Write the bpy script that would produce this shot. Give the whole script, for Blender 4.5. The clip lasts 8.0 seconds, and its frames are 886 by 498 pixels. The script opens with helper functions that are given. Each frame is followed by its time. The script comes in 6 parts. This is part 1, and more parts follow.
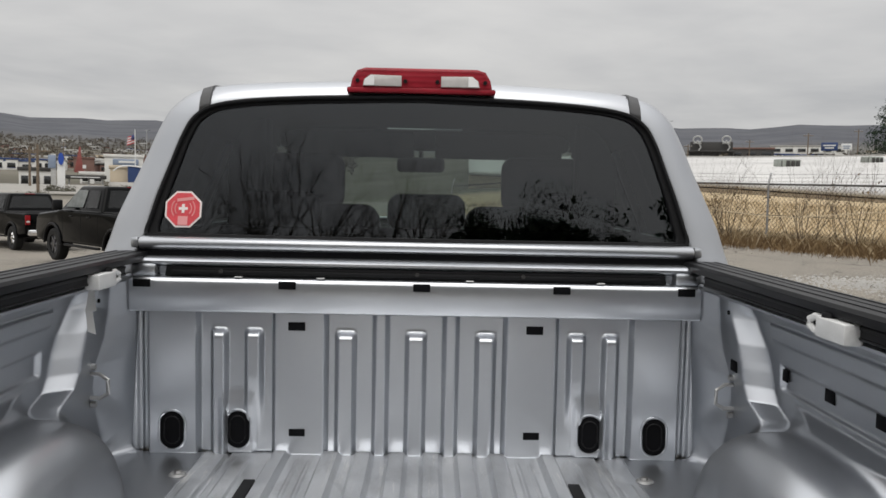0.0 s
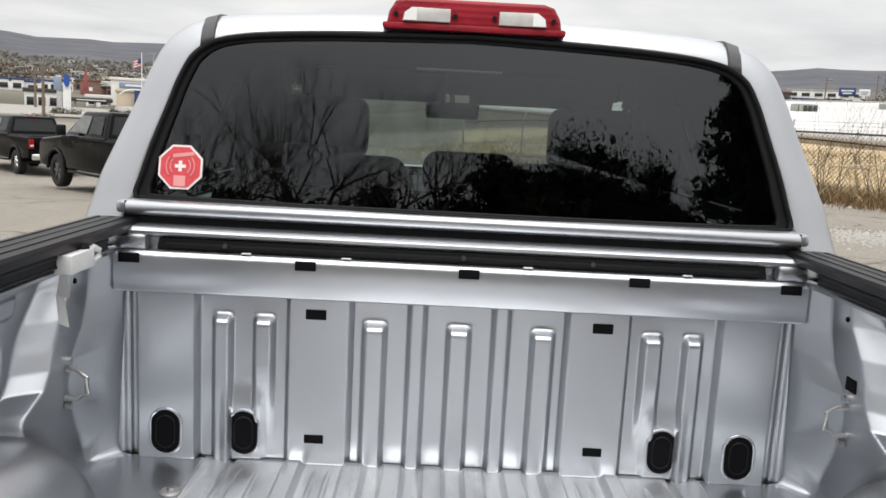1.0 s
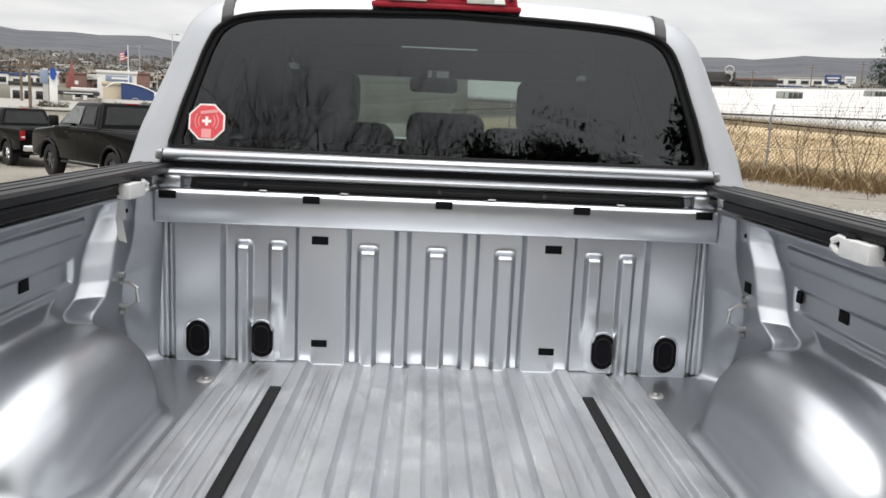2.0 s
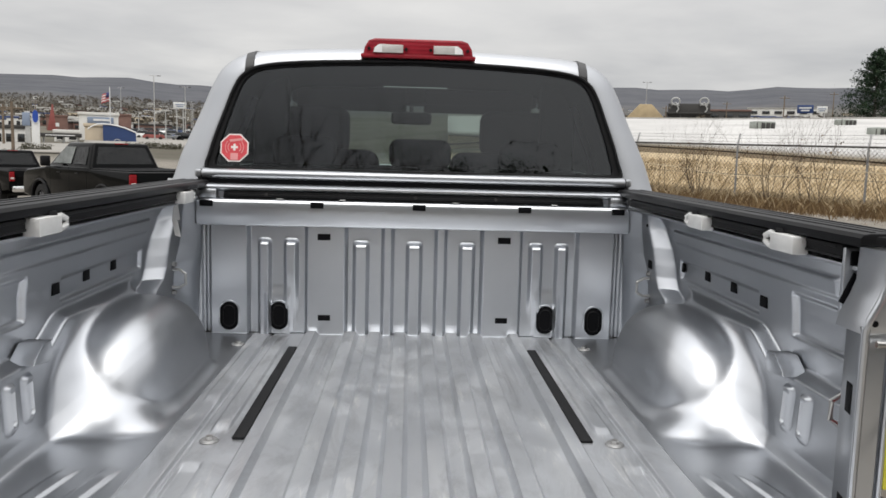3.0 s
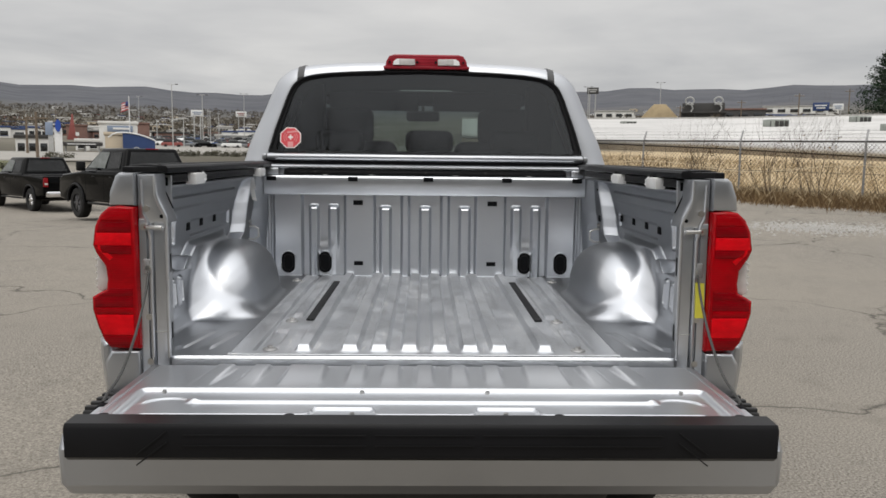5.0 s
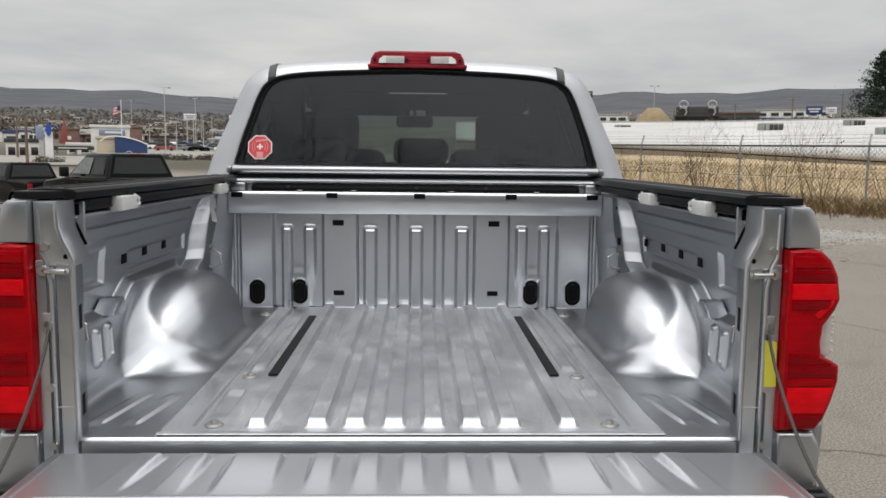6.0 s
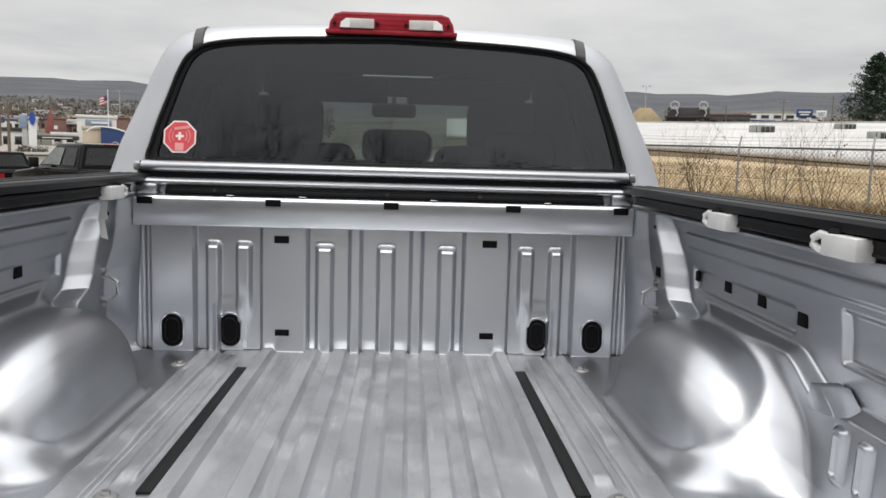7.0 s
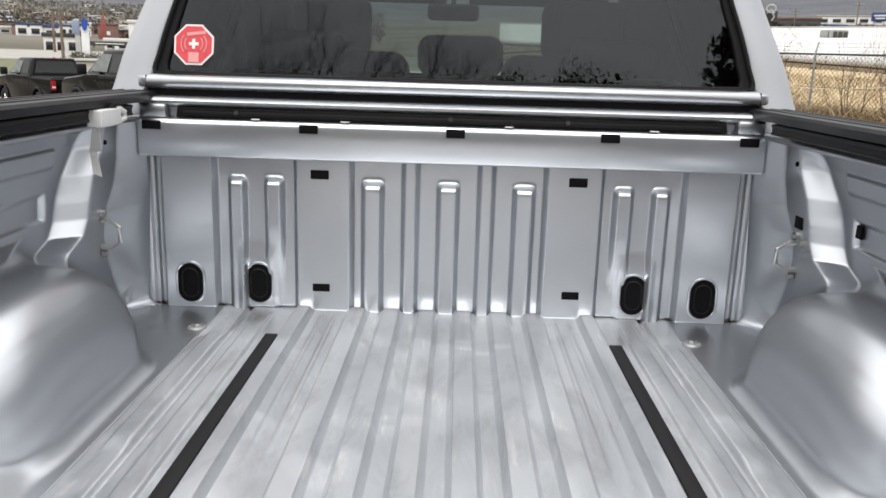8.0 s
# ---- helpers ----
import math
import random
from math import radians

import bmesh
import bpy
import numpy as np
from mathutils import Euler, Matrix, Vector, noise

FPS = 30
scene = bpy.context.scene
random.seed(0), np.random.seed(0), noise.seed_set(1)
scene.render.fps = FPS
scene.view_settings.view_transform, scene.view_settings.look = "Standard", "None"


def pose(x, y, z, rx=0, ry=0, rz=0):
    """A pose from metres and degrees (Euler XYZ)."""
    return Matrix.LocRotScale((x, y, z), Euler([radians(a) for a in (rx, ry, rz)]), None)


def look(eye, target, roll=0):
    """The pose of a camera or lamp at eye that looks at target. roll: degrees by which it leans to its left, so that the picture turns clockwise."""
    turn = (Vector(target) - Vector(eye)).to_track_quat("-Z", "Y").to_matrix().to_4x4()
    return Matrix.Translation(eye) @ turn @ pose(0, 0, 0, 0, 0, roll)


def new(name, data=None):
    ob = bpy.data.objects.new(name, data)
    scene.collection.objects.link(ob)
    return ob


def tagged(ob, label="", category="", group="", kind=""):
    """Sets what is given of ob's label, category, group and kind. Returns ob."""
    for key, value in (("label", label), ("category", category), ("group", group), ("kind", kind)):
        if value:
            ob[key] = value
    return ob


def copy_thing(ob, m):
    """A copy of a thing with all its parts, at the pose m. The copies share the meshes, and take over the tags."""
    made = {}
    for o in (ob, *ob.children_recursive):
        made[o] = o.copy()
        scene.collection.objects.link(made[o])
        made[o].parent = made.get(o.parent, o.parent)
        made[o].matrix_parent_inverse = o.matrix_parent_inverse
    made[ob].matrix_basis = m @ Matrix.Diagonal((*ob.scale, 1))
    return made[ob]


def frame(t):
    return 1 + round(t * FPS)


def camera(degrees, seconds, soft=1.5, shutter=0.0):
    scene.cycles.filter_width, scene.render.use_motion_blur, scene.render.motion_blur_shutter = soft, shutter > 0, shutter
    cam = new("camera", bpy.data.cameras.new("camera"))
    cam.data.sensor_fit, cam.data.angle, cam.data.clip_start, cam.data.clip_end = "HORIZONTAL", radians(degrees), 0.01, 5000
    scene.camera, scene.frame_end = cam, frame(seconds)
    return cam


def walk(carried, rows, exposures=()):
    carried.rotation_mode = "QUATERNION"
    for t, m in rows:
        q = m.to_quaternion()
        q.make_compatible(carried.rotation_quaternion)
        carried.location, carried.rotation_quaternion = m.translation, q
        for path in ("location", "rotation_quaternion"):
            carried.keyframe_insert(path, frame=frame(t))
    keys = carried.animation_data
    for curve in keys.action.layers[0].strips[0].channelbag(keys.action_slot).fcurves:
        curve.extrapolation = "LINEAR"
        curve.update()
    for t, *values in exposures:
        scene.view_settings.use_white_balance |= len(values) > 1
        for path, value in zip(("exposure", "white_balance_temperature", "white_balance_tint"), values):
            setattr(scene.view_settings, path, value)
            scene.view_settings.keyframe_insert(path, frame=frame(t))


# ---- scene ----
cam = camera(58.1, 8.0, soft=1.6)
PATH = [
    (0.0, (0.042, -0.269, 1.619), (0.052, 1.726, 1.476), 1.2),
    (0.3, (0.01, -0.066, 1.646), (0.005, 1.925, 1.45), 1.5),
    (0.6, (-0.041, 0.097, 1.659), (-0.05, 2.08, 1.4), 1.8),
    (1.0, (-0.068, 0.148, 1.684), (-0.067, 2.125, 1.378), 3.0),
    (1.3, (-0.062, 0.079, 1.685), (-0.061, 2.049, 1.342), 3.8),
    (1.5, (-0.045, -0.016, 1.661), (-0.053, 1.951, 1.297), 3.3),
    (2.8, (-0.021, -0.852, 1.557), (0.059, 1.132, 1.316), 1.5),
    (3.0, (-0.01, -1.001, 1.553), (0.056, 0.984, 1.314), 1.5),
    (3.5, (-0.024, -1.372, 1.541), (0.029, 0.613, 1.305), 1.2),
    (4.0, (0.003, -1.722, 1.51), (0.041, 0.264, 1.276), 1.0),
    (4.2, (0.016, -1.843, 1.494), (0.049, 0.144, 1.263), 0.9),
    (4.75, (0.022, -2.06, 1.468), (0.05, -0.074, 1.237), 0.7),
    (5.3, (0.021, -1.967, 1.466), (0.045, 0.019, 1.236), 0.6),
    (5.5, (0.023, -1.87, 1.471), (0.055, 0.117, 1.243), 0.7),
    (6.0, (0.029, -1.479, 1.505), (0.069, 0.508, 1.283), 0.6),
    (6.5, (0.064, -1.044, 1.507), (0.116, 0.945, 1.306), 0.7),
    (7.0, (0.078, -0.61, 1.511), (0.146, 1.376, 1.281), 1.6),
    (7.4, (0.039, -0.317, 1.528), (0.113, 1.659, 1.226), 2.5),
    (7.7, (0.018, -0.181, 1.529), (-0.009, 1.779, 1.134), 2.4),
    (8.0, (0.025, -0.094, 1.527), (-0.025, 1.853, 1.07), 1.7),
]
walk(cam, [(t, look(eye, target, roll)) for t, eye, target, roll in PATH],
     [(0.0, 0.0), (0.3, 0.18), (0.6, 0.36), (1.0, 0.55), (1.3, 0.66), (1.5, 0.70), (2.2, 0.5), (2.8, 0.25), (3.5, 0.12), (4.0, 0.02), (4.75, 0.03), (5.5, 0.08), (6.0, 0.06), (6.5, 0.13), (7.0, 0.26), (7.5, 0.48), (8.0, 0.66)])

# ---- world and sun: an overcast winter sky ----
SUN_EL, SUN_AZ = radians(62), radians(188)
world = bpy.data.worlds.new("overcast_sky")
scene.world = world
world.use_nodes = True
nt = world.node_tree
nt.nodes.clear()


def wnode(kind, **sets):
    n = nt.nodes.new(kind)
    for k, v in sets.items():
        n.inputs[k].default_value = v
    return n


def wmath(op, a, b=None, c=None, clamp=False):
    n = nt.nodes.new("ShaderNodeMath")
    n.operation, n.use_clamp = op, clamp
    for i, v in enumerate((a, b, c)):
        if v is None:
            continue
        if isinstance(v, (int, float)):
            n.inputs[i].default_value = v
        else:
            nt.links.new(v, n.inputs[i])
    return n.outputs[0]


tc = wnode("ShaderNodeTexCoord")
sep = wnode("ShaderNodeSeparateXYZ")
nt.links.new(tc.outputs["Generated"], sep.inputs[0])
up = wmath("MAXIMUM", sep.outputs["Z"], 0.0)
low = wmath("ADD", up, 0.06)
comb = wnode("ShaderNodeCombineXYZ")
nt.links.new(wmath("DIVIDE", sep.outputs["X"], low), comb.inputs["X"])
nt.links.new(wmath("MULTIPLY", wmath("DIVIDE", sep.outputs["Y"], low), 1.0), comb.inputs["Y"])
n1 = wnode("ShaderNodeTexNoise", Scale=0.32, Detail=6.0, Roughness=0.52, Distortion=0.5)
n2 = wnode("ShaderNodeTexNoise", Scale=1.1, Detail=4.0, Roughness=0.55, Distortion=0.3)
nt.links.new(comb.outputs[0], n1.inputs["Vector"])
nt.links.new(comb.outputs[0], n2.inputs["Vector"])
cl = wmath("ADD", wmath("MULTIPLY", n1.outputs["Fac"], 0.75), wmath("MULTIPLY", n2.outputs["Fac"], 0.25))
ramp = wnode("ShaderNodeValToRGB")
ramp.color_ramp.elements[0].position, ramp.color_ramp.elements[0].color = 0.33, (0.66, 0.665, 0.68, 1)
ramp.color_ramp.elements[1].position, ramp.color_ramp.elements[1].color = 0.66, (1.06, 1.045, 1.02, 1)
nt.links.new(cl, ramp.inputs[0])
# an overcast sky is brighter overhead than at the horizon
grad = wmath("MULTIPLY_ADD", wmath("POWER", up, 2.0), 1.55, 0.62)
shade = wnode("ShaderNodeMix")
shade.data_type, shade.blend_type = "RGBA", "MULTIPLY"
shade.inputs["Factor"].default_value = 1.0
nt.links.new(ramp.outputs[0], shade.inputs["A"])
gc = wnode("ShaderNodeCombineColor")
for i in range(3):
    nt.links.new(grad, gc.inputs[i])
nt.links.new(gc.outputs[0], shade.inputs["B"])
sky = wnode("ShaderNodeTexSky")
sky.sky_type, sky.sun_disc, sky.sun_elevation, sky.sun_rotation = "NISHITA", False, SUN_EL, SUN_AZ
bg_sky = wnode("ShaderNodeBackground", Strength=0.05)
nt.links.new(sky.outputs[0], bg_sky.inputs["Color"])
bg_cl = wnode("ShaderNodeBackground", Strength=1.08)
nt.links.new(shade.outputs["Result"], bg_cl.inputs["Color"])
mixw = wnode("ShaderNodeMixShader", Fac=0.93)
nt.links.new(bg_sky.outputs[0], mixw.inputs[1])
nt.links.new(bg_cl.outputs[0], mixw.inputs[2])
wout = wnode("ShaderNodeOutputWorld")
nt.links.new(mixw.outputs[0], wout.inputs["Surface"])

sun_data = bpy.data.lights.new("sun", "SUN")
sun_data.energy, sun_data.angle, sun_data.color = 1.1, radians(48), (1.0, 0.97, 0.92)
sun = new("sun", sun_data)
sun.matrix_world = look((0, 0, 60), (-math.sin(SUN_AZ) * math.cos(SUN_EL), -math.cos(SUN_AZ) * math.cos(SUN_EL), 60 - math.sin(SUN_EL)))


# ---- materials ----
class Nodes:
    """Small helper round one material's node tree."""

    def __init__(self, name):
        self.m = bpy.data.materials.new(name)
        self.m.use_nodes = True
        self.t = self.m.node_tree
        self.t.nodes.clear()
        self.out = self.t.nodes.new("ShaderNodeOutputMaterial")
        self.pos = None

    def link(self, a, b):
        self.t.links.new(a, b)

    def put(self, socket, v):
        if isinstance(v, bpy.types.NodeSocket):
            self.link(v, socket)
        else:
            socket.default_value = v

    def coords(self):
        if self.pos is None:
            self.pos = self.t.nodes.new("ShaderNodeTexCoord")
        return self.pos.outputs["Object"]

    def noise(self, scale, detail=4.0, rough=0.55, stretch=(1, 1, 1), distort=0.0):
        mp = self.t.nodes.new("ShaderNodeMapping")
        mp.inputs["Scale"].default_value = stretch
        self.link(self.coords(), mp.inputs["Vector"])
        n = self.t.nodes.new("ShaderNodeTexNoise")
        n.inputs["Scale"].default_value, n.inputs["Detail"].default_value = scale, detail
        n.inputs["Roughness"].default_value, n.inputs["Distortion"].default_value = rough, distort
        self.link(mp.outputs[0], n.inputs["Vector"])
        return n.outputs["Fac"]

    def ramp(self, fac, *stops):
        r = self.t.nodes.new("ShaderNodeValToRGB")
        e = r.color_ramp.elements
        while len(e) < len(stops):
            e.new(0.5)
        for el, (p, c) in zip(e, stops):
            el.position, el.color = p, (c, c, c, 1) if isinstance(c, (int, float)) else (*c, 1)
        self.link(fac, r.inputs[0])
        return r.outputs[0]

    def math(self, op, a, b=0.0, clamp=False):
        n = self.t.nodes.new("ShaderNodeMath")
        n.operation, n.use_clamp = op, clamp
        self.put(n.inputs[0], a)
        self.put(n.inputs[1], b)
        return n.outputs[0]

    def mix(self, fac, a, b, blend="MIX"):
        n = self.t.nodes.new("ShaderNodeMix")
        n.data_type, n.blend_type = "RGBA", blend
        self.put(n.inputs["Factor"], fac)
        for s, v in (("A", a), ("B", b)):
            self.put(n.inputs[s], v if isinstance(v, bpy.types.NodeSocket) else (*v, 1))
        return n.outputs["Result"]

    def bump(self, height, strength, dist=0.01, base=None):
        n = self.t.nodes.new("ShaderNodeBump")
        n.inputs["Strength"].default_value, n.inputs["Distance"].default_value = strength, dist
        self.link(height, n.inputs["Height"])
        if base is not None:
            self.link(base, n.inputs["Normal"])
        return n.outputs["Normal"]

    def surface(self, color, rough, metal=0.0, normal=None, coat=0.0, coat_rough=0.05, spec=0.5, sheen=0.0):
        b = self.t.nodes.new("ShaderNodeBsdfPrincipled")
        self.put(b.inputs["Base Color"], color if isinstance(color, bpy.types.NodeSocket) else (*color, 1))
        self.put(b.inputs["Roughness"], rough)
        self.put(b.inputs["Metallic"], metal)
        b.inputs["Coat Weight"].default_value, b.inputs["Coat Roughness"].default_value = coat, coat_rough
        b.inputs["Specular IOR Level"].default_value = spec
        b.inputs["Sheen Weight"].default_value = sheen
        if normal is not None:
            self.link(normal, b.inputs["Normal"])
        self.link(b.outputs[0], self.out.inputs["Surface"])
        return b


def simple(name, color, rough, metal=0.0, vary=0.12, scale=6.0, grain=60.0, bump=0.15, dist=0.002, coat=0.0, spec=0.5, rvary=0.12):
    """A surface with blotches and fine grain of its own."""
    n = Nodes(name)
    big, fine = n.noise(scale, 5.0), n.noise(grain, 3.0)
    lo, hi = tuple(c * (1 - vary) for c in color), tuple(min(1.0, c * (1 + vary)) for c in color)
    col = n.mix(n.ramp(big, (0.3, 0.0), (0.7, 1.0)), lo, hi)
    col = n.mix(n.math("MULTIPLY", n.ramp(fine, (0.35, 0.0), (0.65, 1.0)), 0.35), col, lo)
    r = n.math("ADD", n.math("MULTIPLY", big, rvary), rough - rvary / 2)
    n.surface(col, r, metal, n.bump(fine, bump, dist) if bump else None, coat, spec=spec)
    return n.m


def paint_silver(name, worn, metal=0.85, base=0.29, flop=1.0):
    """Metallic silver paint, brighter in the bed; the floor's is smeared and lightly scratched."""
    n = Nodes(name)
    big, streak = n.noise(3.0, 5.0), n.noise(14.0, 4.0, 0.6, (1.0, 0.12, 1.0))
    # any worn above 0 takes the brighter base; wear starts past 0.5
    lo, hi = ((0.42, 0.433, 0.458), (0.47, 0.483, 0.505)) if not worn else ((0.57, 0.588, 0.618), (0.62, 0.637, 0.665))
    col = n.mix(n.ramp(big, (0.3, 0.0), (0.75, 1.0)), lo, hi)
    rough = n.math("ADD", n.math("MULTIPLY", big, 0.05), base)
    wave = n.noise(7.0, 2.0)
    if worn > 0.5:
        dirt = n.math("MULTIPLY", n.ramp(streak, (0.45, 0.0), (0.75, 1.0)), 0.3 * worn)
        col = n.mix(dirt, col, (0.70, 0.70, 0.69))
        scuff = n.ramp(n.noise(46.0, 3.0, 0.6, (1.0, 0.10, 1.0), 0.6), (0.58, 0.0), (0.68, 1.0))
        smear = n.ramp(n.noise(5.0, 5.0, 0.65, (1.0, 0.6, 1.0), 1.2), (0.46, 0.0), (0.64, 1.0))
        marks = n.math("MULTIPLY", n.math("MULTIPLY", scuff, smear), 0.8 * worn)
        col = n.mix(marks, col, (0.82, 0.815, 0.80))
        grime = n.math("MULTIPLY", n.ramp(n.noise(9.0, 6.0, 0.7, (1.0, 0.35, 1.0), 0.8), (0.48, 0.0), (0.70, 1.0)), 0.50 * worn)
        col = n.mix(grime, col, (0.30, 0.305, 0.315))
        rough = n.math("ADD", rough, n.math("ADD", n.math("MULTIPLY", dirt, 0.3), n.math("MULTIPLY", smear, 0.12 * worn)))
    nor = n.bump(wave, 0.02, 0.01)
    b = n.surface(col, rough, metal, nor, coat=0.25 if flop > 0.9 else 0.12, coat_rough=0.22)
    # metal flakes lie flat: less is thrown back at a flat angle
    b.inputs["Specular Tint"].default_value = (flop, flop, flop, 1)
    return n.m


def glass(name, tint, rough=0.0, ior=1.5):
    n = Nodes(name)
    tr = n.t.nodes.new("ShaderNodeBsdfTransparent")
    tr.inputs[0].default_value = (*tint, 1)
    gl = n.t.nodes.new("ShaderNodeBsdfGlossy")
    gl.inputs["Roughness"].default_value = rough
    gl.inputs["Color"].default_value = (0.92, 0.96, 1, 1)
    fr = n.t.nodes.new("ShaderNodeFresnel")
    fr.inputs["IOR"].default_value = ior
    mx = n.t.nodes.new("ShaderNodeMixShader")
    n.link(fr.outputs[0], mx.inputs[0])
    n.link(tr.outputs[0], mx.inputs[1])
    n.link(gl.outputs[0], mx.inputs[2])
    n.link(mx.outputs[0], n.out.inputs["Surface"])
    return n.m


def lens(name, color, rough, ribs):
    """A moulded lamp lens: coloured, glossy, with fine ribs inside."""
    n = Nodes(name)
    wv = n.t.nodes.new("ShaderNodeTexWave")
    wv.wave_type, wv.bands_direction = "BANDS", "Z"
    wv.inputs["Scale"].default_value, wv.inputs["Distortion"].default_value = ribs, 0.4
    n.link(n.coords(), wv.inputs["Vector"])
    big, fleck = n.noise(11.0, 2.0, 0.5, (1, 1, 2.4)), n.noise(38.0, 2.0, 0.6, (1, 1, 2.0))
    dark, lit = tuple(c * 0.42 for c in color), tuple(min(1.0, c * 1.45) for c in color)
    col = n.mix(n.math("MULTIPLY", n.ramp(big, (0.40, 0.0), (0.60, 1.0)), 0.55), color, lit)
    col = n.mix(n.math("MULTIPLY", n.ramp(fleck, (0.52, 0.0), (0.66, 1.0)), 0.40), col, lit)
    col = n.mix(n.math("MULTIPLY", wv.outputs["Fac"], 0.30), col, dark)
    n.surface(col, rough, 0.0, n.bump(wv.outputs["Fac"], 0.2, 0.002), coat=0.12, coat_rough=0.05, spec=0.12)
    return n.m


# One silver in copies by brightness: dimmer for the cab, brighter in the bed.
SILVER = paint_silver("silver_paint", 0.0)
BED = paint_silver("silver_bed_paint", 0.05, 0.96, 0.29, 0.30)
# The bed's paint again, reflecting more so the gate reads lighter.
GATE_PAINT = paint_silver("silver_tailgate_paint", 0.05, 0.86, 0.28, 0.75)
BED_FLOOR = paint_silver("scuffed_silver_floor_paint", 1.0, 0.84, 0.29)
BLACK_PLASTIC = simple("black_textured_plastic", (0.009, 0.009, 0.010), 0.5, vary=0.25, grain=420.0, bump=0.2, dist=0.0008, spec=0.2)
GREY_CAP = simple("worn_dark_plastic", (0.007, 0.007, 0.008), 0.40, vary=0.25, scale=4.0, grain=380.0, bump=0.08, dist=0.0006, spec=0.18)
RUBBER = simple("black_rubber", (0.007, 0.007, 0.008), 0.55, vary=0.2, grain=200.0, bump=0.1, spec=0.2)
# Near-black of plugs; also painted for the unlit depth of holes and gaps.
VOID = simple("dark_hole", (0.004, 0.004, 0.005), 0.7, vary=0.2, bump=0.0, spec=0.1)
STEEL = simple("zinc_steel", (0.55, 0.54, 0.52), 0.3, 1.0, vary=0.15, scale=20, grain=150.0, bump=0.08)
DULL_STEEL = simple("dull_cast_metal", (0.70, 0.70, 0.69), 0.42, 0.2, vary=0.1, scale=18, grain=220.0, bump=0.2)
CABLE = simple("dark_wire_rope", (0.06, 0.06, 0.058), 0.5, 0.5, grain=500.0, bump=0.6)
CHROME = simple("chrome", (0.75, 0.75, 0.76), 0.12, 1.0, vary=0.05, bump=0.0, rvary=0.05)
# Near-black cab lining; the opaque side panes keep light out of the cab.
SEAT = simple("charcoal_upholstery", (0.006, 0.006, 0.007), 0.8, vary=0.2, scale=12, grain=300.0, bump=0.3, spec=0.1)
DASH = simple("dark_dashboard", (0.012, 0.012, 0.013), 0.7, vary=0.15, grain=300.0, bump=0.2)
LINER = simple("near_black_headliner", (0.006, 0.006, 0.006), 0.9, vary=0.08, grain=250.0, bump=0.2)
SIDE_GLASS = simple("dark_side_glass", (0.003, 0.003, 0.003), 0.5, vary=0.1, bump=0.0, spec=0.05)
PRIVACY = glass("privacy_glass", (0.25, 0.30, 0.28), ior=1.60)
CLEAR_GLASS = glass("clear_glass", (0.90, 0.95, 0.93))
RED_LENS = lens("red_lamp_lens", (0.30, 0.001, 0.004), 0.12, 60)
# brighter and darker copies of the lens red for lit and dark zones
RED_BRIGHT = lens("lit_red_reflector", (0.62, 0.003, 0.008), 0.15, 90)
RED_DEEP = lens("dark_red_band", (0.20, 0.001, 0.004), 0.15, 50)
RED_CAR = lens("dark_red_car_lens", (0.22, 0.006, 0.010), 0.2, 40)
RED_DULL = lens("red_brake_lens", (0.25, 0.018, 0.028), 0.25, 20)
WHITE_LENS = simple("frosted_white_lens", (0.58, 0.56, 0.54), 0.18, vary=0.12, scale=30, grain=120, bump=0.15, coat=1.0)
# Plain white replaces chrome: the reflector's shine is put into the colour.
SIGN_WHITE_LENS = simple("bright_lamp_reflector", (0.88, 0.88, 0.87), 0.2, vary=0.03, bump=0.0)
STICKER_RED = simple("faded_red_vinyl", (0.62, 0.06, 0.075), 0.45, vary=0.14, scale=60, grain=400, bump=0.0)
STICKER_WHITE = simple("white_vinyl", (0.80, 0.74, 0.72), 0.45, vary=0.05, bump=0.0)
STICKER_PINK = simple("pale_pink_vinyl", (0.72, 0.30, 0.30), 0.45, vary=0.1, bump=0.0)
YELLOW = simple("yellow_label", (0.62, 0.58, 0.06), 0.5, vary=0.1, grain=200, bump=0.0)
PAPER = simple("white_paper_tag", (0.86, 0.85, 0.83), 0.7, vary=0.04, bump=0.1)
BLACK_PAINT = simple("black_car_paint", (0.002, 0.0022, 0.0025), 0.05, 0.0, vary=0.15, bump=0.0, spec=0.09, rvary=0.04)
TYRE = simple("tyre_rubber", (0.009, 0.009, 0.009), 0.8, vary=0.2, grain=120, bump=0.4)
DARK_RIM = simple("dark_alloy", (0.16, 0.16, 0.17), 0.35, 0.8, vary=0.15, bump=0.1)
CAR_WHITE = simple("white_car_paint", (0.75, 0.75, 0.74), 0.25, vary=0.04, bump=0.0, coat=1.0)
CAR_GREY = simple("grey_car_paint", (0.20, 0.21, 0.22), 0.3, 0.5, vary=0.08, bump=0.0, coat=1.0)
CAR_BLUE = simple("blue_car_paint", (0.03, 0.06, 0.16), 0.3, 0.2, vary=0.08, bump=0.0, coat=1.0)
DARK_GLASS = simple("dark_window", (0.008, 0.010, 0.011), 0.05, vary=0.2, bump=0.0, spec=0.9, rvary=0.04)
# Bright sky seen in the pane is painted as an opaque pale grey.
SKY_PALE_GLASS = simple("sky_pale_side_window", (0.32, 0.34, 0.33), 0.08, vary=0.2, bump=0.0, spec=0.6, rvary=0.04)
GALV = simple("galvanised_steel", (0.30, 0.30, 0.30), 0.5, 0.6, vary=0.2, scale=12, grain=90, bump=0.2)
WIRE = simple("weathered_fence_wire", (0.07, 0.067, 0.063), 0.6, 0.4, vary=0.2, bump=0.0)
